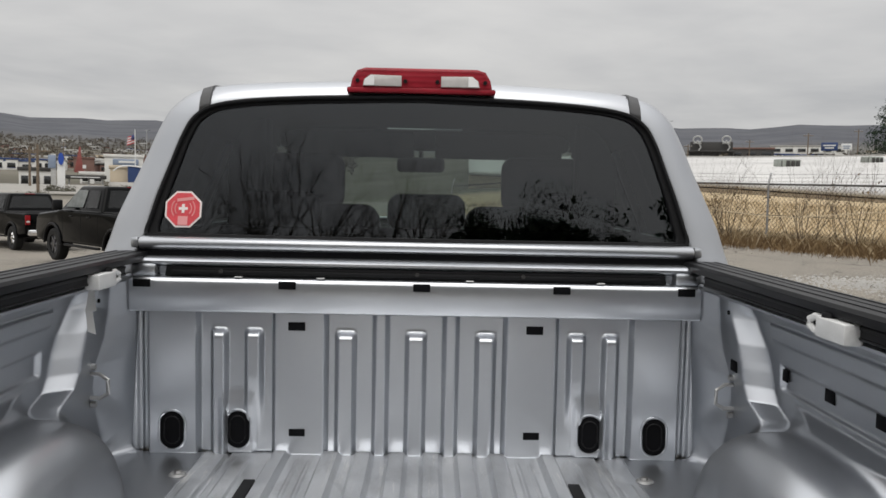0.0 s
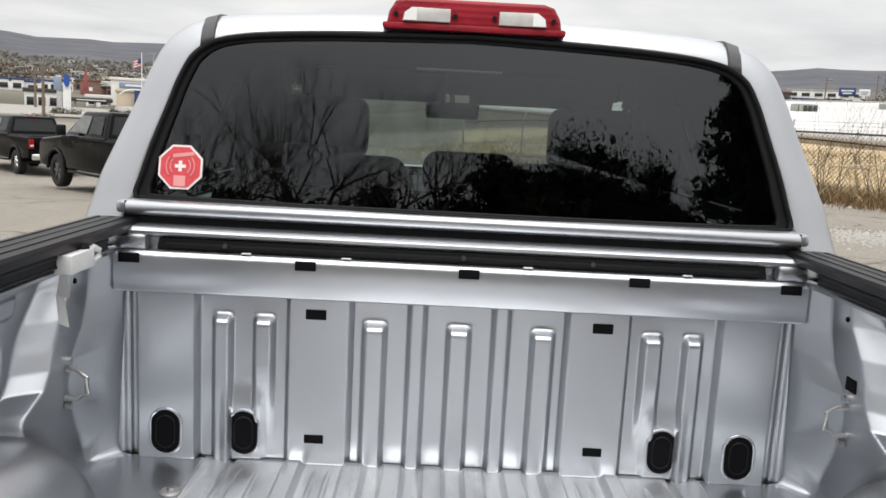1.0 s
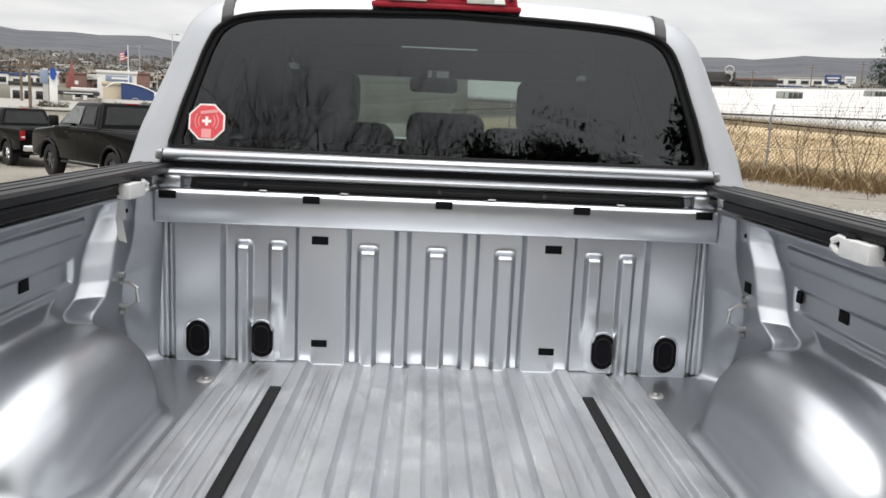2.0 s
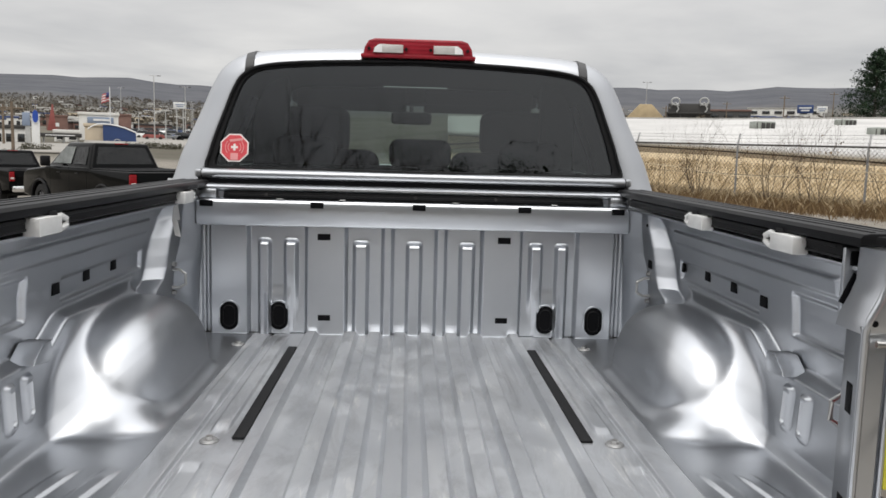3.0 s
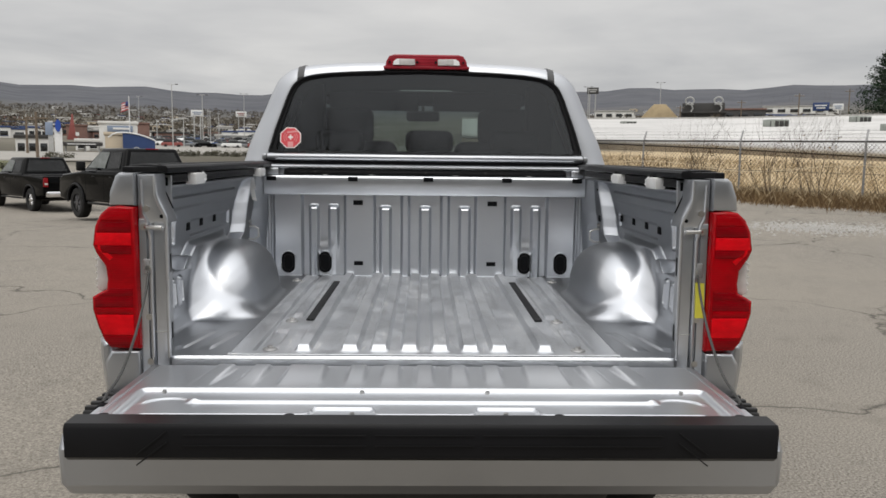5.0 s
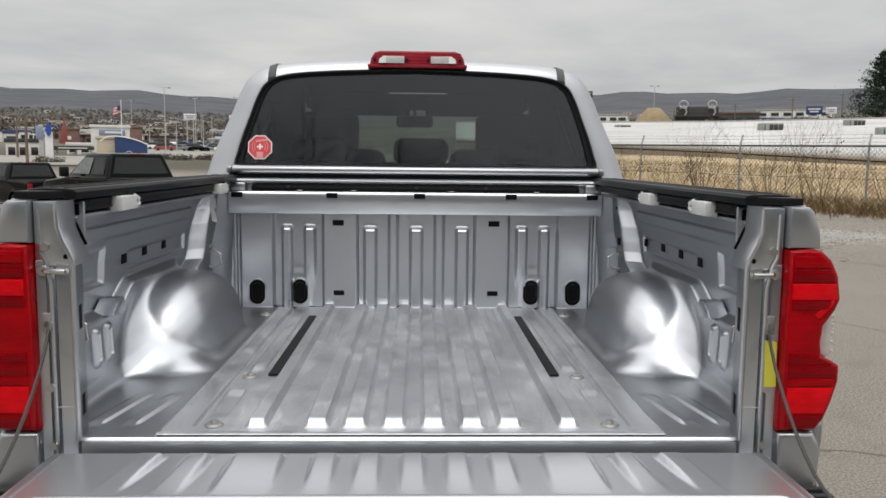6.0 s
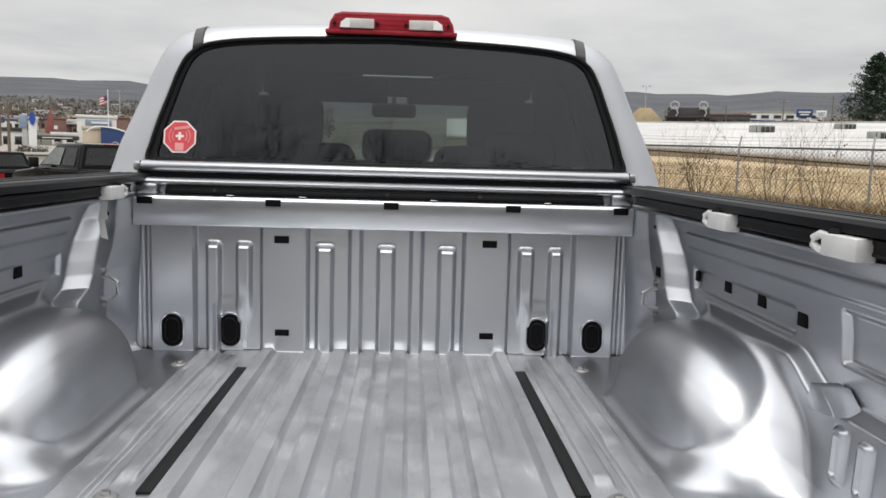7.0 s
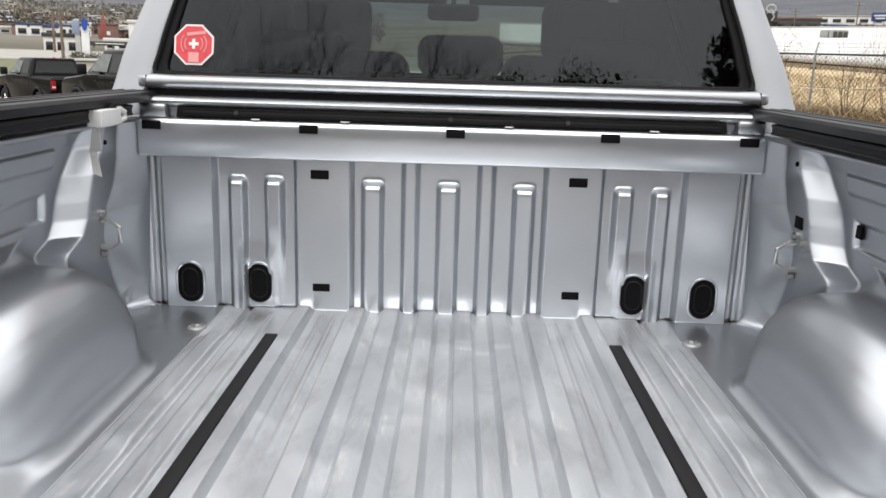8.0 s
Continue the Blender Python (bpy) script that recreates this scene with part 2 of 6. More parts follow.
WOOD_POLE = simple("weathered_pole_wood", (0.17, 0.13, 0.095), 0.85, vary=0.25, scale=8, grain=70, bump=0.5, dist=0.01)
ROOF_WHITE = simple("white_roof_membrane", (0.50, 0.49, 0.475), 0.75, vary=0.2, scale=0.07, grain=0.5, bump=0.1, dist=0.02)
ROOF_EDGE = simple("grey_parapet", (0.36, 0.35, 0.33), 0.8, vary=0.15, scale=0.4, grain=8, bump=0.1)
TAN_ROOF = simple("tan_shingle", (0.46, 0.36, 0.22), 0.85, vary=0.15, scale=0.6, grain=9, bump=0.4, dist=0.03)
TAN_WALL = simple("beige_stucco", (0.52, 0.44, 0.33), 0.85, vary=0.1, scale=0.5, grain=12, bump=0.3, dist=0.01)
WHITE_WALL = simple("white_cladding", (0.66, 0.65, 0.62), 0.6, vary=0.08, scale=0.4, grain=8, bump=0.1)
BRICK_RED = simple("red_brick_wall", (0.19, 0.11, 0.09), 0.85, vary=0.2, scale=0.5, grain=14, bump=0.4, dist=0.02)
RED_PAINT = simple("faded_red_panel", (0.26, 0.07, 0.06), 0.6, vary=0.2, scale=0.7, grain=10, bump=0.1)
BLUE_PANEL = simple("navy_blue_panel", (0.022, 0.05, 0.15), 0.4, vary=0.15, scale=0.5, grain=10, bump=0.1)
SIGN_BLUE = simple("bright_blue_sign", (0.02, 0.07, 0.36), 0.4, vary=0.1, bump=0.0)
SIGN_WHITE = simple("white_sign_face", (0.72, 0.72, 0.71), 0.5, vary=0.05, bump=0.0)
SIGN_GREY = simple("blue_grey_sign", (0.22, 0.27, 0.36), 0.5, vary=0.1, bump=0.0)
DARK_STEEL = simple("dark_painted_steel", (0.05, 0.048, 0.046), 0.55, 0.3, vary=0.2, bump=0.1)
PALE_STEEL = simple("pale_painted_steel", (0.45, 0.45, 0.44), 0.5, 0.2, vary=0.12, bump=0.1)
HVAC = simple("weathered_sheet_metal", (0.30, 0.32, 0.29), 0.6, 0.3, vary=0.2, scale=1.5, grain=14, bump=0.2)
FLAG_RED = simple("flag_red_cloth", (0.45, 0.07, 0.08), 0.8, bump=0.0)
FLAG_WHITE = simple("flag_white_cloth", (0.70, 0.68, 0.67), 0.8, bump=0.0)
FLAG_BLUE = simple("flag_blue_cloth", (0.05, 0.06, 0.17), 0.8, bump=0.0)
BARK = simple("grey_bark", (0.11, 0.095, 0.08), 0.9, vary=0.3, scale=4, grain=40, bump=0.6, dist=0.02)
TWIG = simple("dry_twig", (0.085, 0.062, 0.045), 0.9, vary=0.3, scale=5, bump=0.0)
ROPE = simple("pale_wire_line", (0.55, 0.47, 0.33), 0.7, bump=0.0)
CHANNEL = simple("grey_roof_strip", (0.06, 0.06, 0.062), 0.4, vary=0.1, grain=200, bump=0.1, spec=0.4)
TREAD = simple("ribbed_black_step", (0.010, 0.010, 0.010), 0.6, grain=200, bump=0.3)


def leafy(name, a, b, c):
    """Foliage whose clumps differ one from another."""
    n = Nodes(name)
    g = n.t.nodes.new("ShaderNodeNewGeometry")
    big = n.noise(0.6, 3.0)
    col = n.ramp(g.outputs["Random Per Island"], (0.0, a), (0.55, b), (1.0, c))
    col = n.mix(n.math("MULTIPLY", big, 0.4), col, a)
    n.surface(col, 0.8, 0.0, spec=0.2)
    return n.m


CONIFER = leafy("conifer_needles", (0.012, 0.024, 0.014), (0.022, 0.042, 0.022), (0.04, 0.06, 0.03))
EVERGREEN = leafy("dark_evergreen_leaves", (0.012, 0.02, 0.01), (0.025, 0.04, 0.018), (0.05, 0.065, 0.03))
DRY_GRASS = leafy("dry_winter_grass", (0.30, 0.225, 0.13), (0.43, 0.34, 0.215), (0.53, 0.44, 0.30))
DRY_LEAF = leafy("dry_brown_leaves", (0.10, 0.06, 0.03), (0.18, 0.12, 0.06), (0.27, 0.19, 0.10))
SCRUB = leafy("brown_winter_scrub", (0.075, 0.062, 0.05), (0.11, 0.092, 0.072), (0.14, 0.125, 0.095))


def ground_material():
    """Worn lot near by, dry field past the fence, winter land beyond."""
    n = Nodes("ground_surface")
    pos = n.t.nodes.new("ShaderNodeNewGeometry").outputs["Position"]
    sp = n.t.nodes.new("ShaderNodeSeparateXYZ")
    n.link(pos, sp.inputs[0])
    X, Y = sp.outputs["X"], sp.outputs["Y"]
    edge = n.math("MULTIPLY", n.math("SUBTRACT", n.noise(0.5, 4.0), 0.5), 3.0)
    # distance past the fence line, in metres
    side = n.math("ADD", n.math("ADD", n.math("MULTIPLY", X, 0.80), n.math("MULTIPLY", Y, 0.60)), edge)
    field = n.math("MULTIPLY", n.math("MULTIPLY", n.math("SUBTRACT", side, 20.6), 1.2, True), n.math("MULTIPLY", X, 0.5, True))
    far = n.math("MULTIPLY", n.math("SUBTRACT", n.math("ADD", Y, n.math("MULTIPLY", edge, 2.0)), 66.0), 0.1, True)
    # worn asphalt: pale stones in grey-brown binder, darker patches
    stones, patch, stain = n.noise(80.0, 4.0, 0.75), n.noise(0.35, 5.0), n.noise(2.2, 6.0, 0.65)
    a = n.mix(n.ramp(stones, (0.34, 0.0), (0.70, 1.0)), (0.055, 0.049, 0.042), (0.42, 0.388, 0.34))
    a = n.mix(n.math("MULTIPLY", n.ramp(patch, (0.4, 0.0), (0.62, 1.0)), 0.40), a, (0.26, 0.236, 0.20))
    a = n.mix(n.math("MULTIPLY", n.ramp(stain, (0.55, 0.0), (0.72, 1.0)), 0.35), a, (0.12, 0.11, 0.097))
    vor = n.t.nodes.new("ShaderNodeTexVoronoi")
    vor.feature = "DISTANCE_TO_EDGE"
    vor.inputs["Scale"].default_value = 0.22
    wob = n.t.nodes.new("ShaderNodeVectorMath")
    wob.operation = "MULTIPLY_ADD"
    wn = n.t.nodes.new("ShaderNodeTexNoise")
    wn.inputs["Scale"].default_value, wn.inputs["Detail"].default_value = 1.2, 5.0
    n.link(pos, wn.inputs["Vector"])
    n.link(wn.outputs["Color"], wob.inputs[0])
    wob.inputs[1].default_value = (1.4, 1.4, 0)
    n.link(pos, wob.inputs[2])
    n.link(wob.outputs[0], vor.inputs["Vector"])
    crack = n.ramp(vor.outputs["Distance"], (0.0, 1.0), (0.006, 0.0))
    a = n.mix(n.math("MULTIPLY", crack, 0.8), a, (0.05, 0.047, 0.042))
    # dry grass
    tuft, blade = n.noise(0.9, 5.0, 0.6), n.noise(16.0, 4.0, 0.7)
    g = n.mix(n.ramp(tuft, (0.3, 0.0), (0.7, 1.0)), (0.46, 0.36, 0.225), (0.56, 0.46, 0.31))
    g = n.mix(n.math("MULTIPLY", n.ramp(blade, (0.35, 0.0), (0.7, 1.0)), 0.5), g, (0.24, 0.17, 0.09))
    # far land; the hills' blue-grey distance haze is put into the colour
    f1, f2 = n.noise(0.012, 6.0, 0.6), n.noise(0.09, 5.0, 0.65)
    w = n.mix(n.ramp(f1, (0.42, 0.0), (0.6, 1.0)), (0.095, 0.085, 0.07), (0.17, 0.155, 0.13))
    w = n.mix(n.math("MULTIPLY", n.ramp(f2, (0.4, 0.0), (0.62, 1.0)), 0.6), w, (0.10, 0.10, 0.075))
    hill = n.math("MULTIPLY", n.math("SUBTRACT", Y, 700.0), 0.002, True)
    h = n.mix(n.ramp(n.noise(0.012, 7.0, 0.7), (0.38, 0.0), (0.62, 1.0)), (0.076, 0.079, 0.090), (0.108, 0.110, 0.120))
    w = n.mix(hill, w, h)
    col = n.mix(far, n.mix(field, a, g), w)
    nor = n.bump(stones, 0.5, 0.006)
    nor = n.bump(blade, 0.3, 0.02, nor)
    n.surface(col, n.math("ADD", n.math("MULTIPLY", stain, 0.2), 0.75), 0.0, nor, spec=0.04)
    return n.m


GROUND = ground_material()


# ---- building helpers ----
def part(name, bm, material, parent=None, label="", smooth=35):
    me = bpy.data.meshes.new(name)
    bm.to_mesh(me)
    bm.free()
    me.materials.append(material)
    if smooth:
        me.shade_smooth()
        me.set_sharp_from_angle(angle=radians(smooth))
    ob = new(name, me)
    if parent is not None:
        ob.parent = parent
    if label:
        ob["label"] = label
    return ob


def from_lists(name, verts, faces, material, parent=None, label="", smooth=40):
    me = bpy.data.meshes.new(name)
    me.from_pydata([tuple(v) for v in verts], [], faces)
    me.update()
    me.materials.append(material)
    if smooth:
        me.shade_smooth()
        me.set_sharp_from_angle(angle=radians(smooth))
    ob = new(name, me)
    if parent is not None:
        ob.parent = parent
    if label:
        ob["label"] = label
    return ob


def thing(name, m, label, category, group="", kind=""):
    ob = new(name)
    ob.empty_display_size = 0.2
    ob.matrix_world = m
    return tagged(ob, label, category, group, kind)


def add_box(bm, c, s, bevel=0.0, m=None, seg=2):
    r = bmesh.ops.create_cube(bm, size=1.0)
    vs = r["verts"]
    bmesh.ops.scale(bm, vec=s, verts=vs)
    if bevel:
        es = list({e for v in vs for e in v.link_edges})
        out = bmesh.ops.bevel(bm, geom=es, offset=bevel, segments=seg, affect="EDGES", profile=0.5)
        vs = list({v for f in out["faces"] for v in f.verts} | {v for v in vs if v.is_valid})
    if m is not None:
        bmesh.ops.transform(bm, matrix=m, verts=vs)
    bmesh.ops.translate(bm, vec=c, verts=vs)
    return vs


def box(c, s, bevel=0.0, m=None, seg=2):
    bm = bmesh.new()
    add_box(bm, c, s, bevel, m, seg)
    return bm


def add_rod(bm, a, b, r, r2=None, seg=10):
    a, b = Vector(a), Vector(b)
    d = b - a
    m = Matrix.Translation((a + b) / 2) @ d.to_track_quat("Z", "Y").to_matrix().to_4x4()
    bmesh.ops.create_cone(bm, cap_ends=True, segments=seg, radius1=r, radius2=r if r2 is None else r2, depth=d.length, matrix=m)


def rod(a, b, r, r2=None, seg=10):
    bm = bmesh.new()
    add_rod(bm, a, b, r, r2, seg)
    return bm


def add_tube(bm, pts, r, seg=8, closed=False):
    """A round bar along a line of points."""
    pts = [Vector(p) for p in pts]
    rings, n = [], len(pts)
    side = Vector((0.3, 0.5, 0.8)).normalized()
    for i, p in enumerate(pts):
        q0 = pts[i - 1] if i or closed else pts[0]
        q1 = pts[(i + 1) % n] if i + 1 < n or closed else pts[-1]
        d = (q1 - q0).normalized()
        u = d.cross(side)
        u = (u if u.length > 0.05 else d.cross(Vector((1, 0, 0)))).normalized()
        w = d.cross(u)
        rr = r[i] if isinstance(r, (list, tuple)) else r
        rings.append([bm.verts.new(p + rr * (math.cos(k * math.tau / seg) * u + math.sin(k * math.tau / seg) * w)) for k in range(seg)])
    last = n if closed else n - 1
    for i in range(last):
        A, B = rings[i], rings[(i + 1) % n]
        for k in range(seg):
            bm.faces.new((A[k], A[(k + 1) % seg], B[(k + 1) % seg], B[k]))
    if not closed:
        bm.faces.new(list(reversed(rings[0])))
        bm.faces.new(rings[-1])


def tube(pts, r, seg=8, closed=False):
    bm = bmesh.new()
    add_tube(bm, pts, r, seg, closed)
    return bm


def add_prism(bm, poly, axis, lo, hi, bevel=0.0, seg=2):
    """A flat outline pushed out along an axis from lo to hi."""
    def at(p, d):
        return {"x": (d, p[0], p[1]), "y": (p[0], d, p[1]), "z": (p[0], p[1], d)}[axis]
    A = [bm.verts.new(at(p, lo)) for p in poly]
    B = [bm.verts.new(at(p, hi)) for p in poly]
    fs = [bm.faces.new(A), bm.faces.new(list(reversed(B)))]
    n = len(poly)
    for i in range(n):
        fs.append(bm.faces.new((A[i], B[i], B[(i + 1) % n], A[(i + 1) % n])))
    bmesh.ops.recalc_face_normals(bm, faces=fs)
    if bevel:
        es = list({e for f in fs[:2] for e in f.edges})
        bmesh.ops.bevel(bm, geom=es, offset=bevel, segments=seg, affect="EDGES", profile=0.5)


def prism(poly, axis, lo, hi, bevel=0.0, seg=2):
    bm = bmesh.new()
    add_prism(bm, poly, axis, lo, hi, bevel, seg)
    return bm


def sheet(name, us, vs, f, material, parent, label="", thick=0.004, flip=False, skip=None, smooth=50):
    """A pressed metal sheet: f(u, v) gives the place of each point of a fine net."""
    nv = len(vs)
    verts = [f(u, v) for u in us for v in vs]
    faces = []
    for i in range(len(us) - 1):
        for j in range(nv - 1):
            if skip and skip(i, j):
                continue
            q = (i * nv + j, (i + 1) * nv + j, (i + 1) * nv + j + 1, i * nv + j + 1)
            faces.append(q[::-1] if flip else q)
    ob = from_lists(name, verts, faces, material, parent, label, smooth)
    if thick:
        md = ob.modifiers.new("thickness", "SOLIDIFY")
        md.thickness, md.offset = thick, -1
    return ob


def sm(a, b, x):
    t = min(1.0, max(0.0, (x - a) / (b - a)))
    return t * t * (3 - 2 * t)


def bump_at(x, c, w, e):
    """1 within w of c, falling to 0 over e outside it."""
    return 1 - sm(w, w + e, abs(x - c))


def ramp_at(x, c, w, e):
    """Like bump_at, with straighter flanks."""
    q = min(1.0, max(0.0, 1 - (abs(x - c) - w) / e))
    return 0.7 * q + 0.3 * q * q * (3 - 2 * q)


def spline(pts, n):
    """n points along a smooth curve through pts."""
    out, k = [], len(pts) - 1
    for i in range(n):
        t = i / (n - 1) * k
        j = min(int(t), k - 1)
        t -= j
        p0, p1, p2, p3 = (pts[max(0, min(k, j + d))] for d in (-1, 0, 1, 2))
        out.append(tuple(0.5 * (2 * b + (c - a) * t + (2 * a - 5 * b + 4 * c - d) * t * t + (3 * b - a - 3 * c + d) * t ** 3)
                         for a, b, c, d in zip(p0, p1, p2, p3)))
    return out


def slot_outline(cx, cz, hw, hh, n=10):
    """An upright slot with round ends."""
    r = hw
    pts = [(cx + r * math.cos(a), cz + hh - r + r * math.sin(a)) for a in (math.pi * i / n for i in range(n + 1))]
    return pts + [(cx + r * math.cos(a), cz - hh + r + r * math.sin(a)) for a in (math.pi + math.pi * i / n for i in range(n + 1))]


# ---- ground: one sheet out to the hills ----
EYE_Z = 1.47


def lerp_table(tab, r):
    for (r0, z0), (r1, z1) in zip(tab, tab[1:]):
        if r <= r1:
            t = (r - r0) / (r1 - r0)
            return z0 + (z1 - z0) * t
    return tab[-1][1]


LEFT_RISE = [(0, 0), (12, -0.02), (19, -0.2), (25, -0.45), (32, -0.7), (45, -0.5), (70, 0.1), (120, 1.4), (180, 2.6), (300, 6.6), (600, 20), (900, 38), (1300, 74), (2000, 150), (2600, 150), (4600, 120)]
RIGHT_RISE = [(0, 0), (12, 0), (22, 0.1), (40, 0.5), (56, 1.2), (62, 1.45), (70, 1.95), (80, 2.3), (92, 2.6), (120, 3.6), (200, 9), (300, 14), (600, 29), (900, 46), (1300, 88), (2000, 172), (2600, 172), (4600, 140)]
BACK_RISE = [(0, 0), (20, 0), (60, 1.0), (300, 6), (4600, 60)]


def ground_z(x, y):
    r = math.hypot(x, y + 1.9)
    az = math.degrees(math.atan2(x, y + 1.9))
    w = sm(-12, 10, az)
    z = lerp_table(LEFT_RISE, r) * (1 - w) + lerp_table(RIGHT_RISE, r) * w
    b = sm(60, 110, abs(az))
    z = z * (1 - b) + lerp_table(BACK_RISE, r) * b
    if r > 700:
        k = sm(700, 1900, r)
        z += k * (3 * math.sin(az * 0.21 + 1.1) + 3.5 * math.sin(az * 0.55) + 2.5 * math.sin(az * 1.3 + 2) + 6 * w * math.sin((az - 10) * 0.17))
        z -= k * 8 * w
    return z


def build_ground():
    rs = [0.0] + [1.5 * 1.085 ** i for i in range(98)]
    na = 240
    verts, faces = [(0, -1.9, 0)], []
    for r in rs[1:]:
        for k in range(na):
            a = math.tau * k / na
            x, y = r * math.sin(a), r * math.cos(a) - 1.9
            verts.append((x, y, ground_z(x, y)))
    for k in range(na):
        faces.append((0, 1 + (k + 1) % na, 1 + k))
    for i in range(len(rs) - 2):
        for k in range(na):
            a, b = 1 + i * na + k, 1 + i * na + (k + 1) % na
            faces.append((a, b, b + na, a + na))
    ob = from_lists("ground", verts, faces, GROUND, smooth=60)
    return tagged(ob, "worn grey-brown asphalt lot running into dry winter land", "ground", kind="structure")


build_ground()

# ---- the silver pickup with its tailgate down ----
YAW = 0.65
truck = thing("pickup_truck", pose(0, 0.35, 0, 0, 0, YAW) @ pose(0, -0.35, 0),
              "silver crew cab pickup truck with empty bed and lowered tailgate", "pickup truck")
FLOOR, BULK = 0.858, 2.0


RIB_AT = [(-0.38, 0.022), (-0.235, 0.026), (-0.143, 0.026), (-0.048, 0.026), (0.048, 0.026), (0.143, 0.026), (0.235, 0.026), (0.38, 0.022)]


def floor_rib(x, y):
    ax, h = abs(x), 0.0
    ends = sm(0.392, 0.418, y) * (1 - sm(1.955, 1.985, y))
    for c, hw in RIB_AT:
        q = min(1.0, max(0.0, (hw + 0.006 - abs(x - c)) / 0.012))
        h = max(h, 0.75 * q + 0.25 * q * q * (3 - 2 * q))
    z = FLOOR + 0.019 * h * ends
    # twin thin beads on the wide boards, fading towards the tail
    z += 0.0035 * max(bump_at(ax, 0.292, 0.003, 0.004), bump_at(ax, 0.325, 0.003, 0.004)) * sm(1.05, 1.5, y) * (1 - sm(1.90, 1.93, y))
    # raised plank, groove and stamped recess outside the black strips
    z += 0.007 * bump_at(ax, 0.479, 0.017, 0.007) * sm(0.915, 0.95, y) * (1 - sm(1.90, 1.93, y))
    z -= 0.005 * bump_at(ax, 0.492, 0.019, 0.005) * bump_at(y, 0.60, 0.085, 0.012)
    z -= 0.009 * bump_at(ax, 0.530, 0.003, 0.006) * sm(0.4, 0.44, y)
    z += 0.005 * bump_at(ax, 0.560, 0.016, 0.007) * sm(1.15, 1.2, y) * (1 - sm(1.72, 1.78, y))
    z += 0.006 * bump_at(y, 0.345, 0.010, 0.012)
    return z


xs = sorted(set(np.round(np.concatenate([np.linspace(-0.6, 0.6, 481)] + [np.linspace(c - hw - 0.012, c + hw + 0.012, 4 * int(hw * 1000) // 2 + 16) for c, hw in RIB_AT]), 5)))
ys = list(np.linspace(0.335, 0.47, 28)) + list(np.linspace(0.49, 2.0, 70))
sheet("bed_floor", xs, ys, lambda x, y: (x, y, floor_rib(x, y)), BED_FLOOR, truck, "ribbed silver bed floor with scuffs", thick=0.002)

# back sill under the floor's edge
part("bed_sill", prism([(0.310, 0.79), (0.310, 0.850), (0.312, 0.858), (0.317, 0.863), (0.324, 0.864), (0.334, 0.859), (0.342, 0.852), (0.342, 0.79)], "x", -0.765, 0.765, 0.0), BED, truck, "rounded silver sill at the bed's end")
# dark box painted for the shade between sill and tailgate
part("sill_gap_shade", box((0, 0.278, 0.80), (1.50, 0.062, 0.03), 0.004), VOID, truck)

RIBS = [(-0.2, 0.030, 1.212), (0.0, 0.030, 1.212), (0.2, 0.030, 1.212), (-0.462, 0.027, 1.216), (0.462, 0.027, 1.216), (-0.56, 0.025, 1.216), (0.56, 0.025, 1.216)]
FULL = [(-0.1, 0.022), (0.1, 0.022), (-0.33, 0.078), (0.33, 0.078), (-0.69, 0.075), (0.69, 0.075)]


def bulk_y(x, z):
    d = 0.0
    for c, hw, top in RIBS:
        lowcut = 1.0
        if abs(abs(c) - 0.462) < 0.01:
            lowcut = sm(0.91, 1.10, z)
        d = max(d, 0.023 * ramp_at(x, c, hw - 0.012, 0.014) * (1 - sm(top - 0.017, top + 0.005, z)) * lowcut)
    for c, hw in FULL:
        d = max(d, 0.024 * ramp_at(x, c, hw - 0.010, 0.013))
    d += 0.010 * bump_at(abs(x), 0.507, 0.036, 0.02) * (1 - sm(0.99, 1.05, z))
    d += 0.012 * sm(0.785, 0.80, abs(x)) - 0.008 * bump_at(abs(x), 0.772, 0.004, 0.006)
    return BULK - d


xs = list(np.linspace(-0.83, 0.83, 721))
zs = list(np.linspace(0.856, 1.285, 60))
sheet("headboard", xs, zs, lambda x, z: (x, bulk_y(x, z), z), BED, truck, "ribbed silver front wall of the bed", thick=0.0012)

# header beam, ledge and rolled top edge of the front wall
beam = [(2.0, 1.268), (1.962, 1.268), (1.956, 1.270), (1.9525, 1.275), (1.952, 1.352), (1.955, 1.361), (1.963, 1.366), (1.99, 1.367), (1.996, 1.370), (1.996, 1.392),
        (1.985, 1.394), (1.975, 1.397), (1.968, 1.403), (1.968, 1.410), (1.975, 1.416), (1.99, 1.419), (2.03, 1.420), (2.03, 1.262)]
part("header_beam", prism(beam, "x", -0.802, 0.802, 0.0), BED, truck, "silver cross beam with a rolled top edge", smooth=40)
for s in (-1, 1):
    part("beam_end_gusset", box((s * 0.765, 1.975, 1.384), (0.07, 0.03, 0.036), 0.008), BED, truck)
part("track_slot", prism([(-0.71, 1.368), (0.71, 1.368), (0.705, 1.395), (-0.705, 1.395)], "y", 1.974, 1.997, 0.003), RUBBER, truck, "black channel behind the header beam")
part("track_bar", box((0, 1.972, 1.380), (1.38, 0.010, 0.012), 0.003), BLACK_PLASTIC, truck)
for x in (-0.55, 0.0, 0.30):
    part("track_bolt", rod((x, 1.970, 1.384), (x, 1.962, 1.384), 0.006, seg=8), DARK_STEEL, truck)
for x in (-0.5, -0.27, 0.15, 0.52):
    part("track_clip", box((x, 1.962, 1.369), (0.022, 0.010, 0.003), 0.001), DULL_STEEL, truck)


def black_plug(x, y, z, w, h, m=None):
    part("plug", box((x, y, z), (w, 0.006, h), 0.0015, m), VOID, truck, "small black rectangular plug")


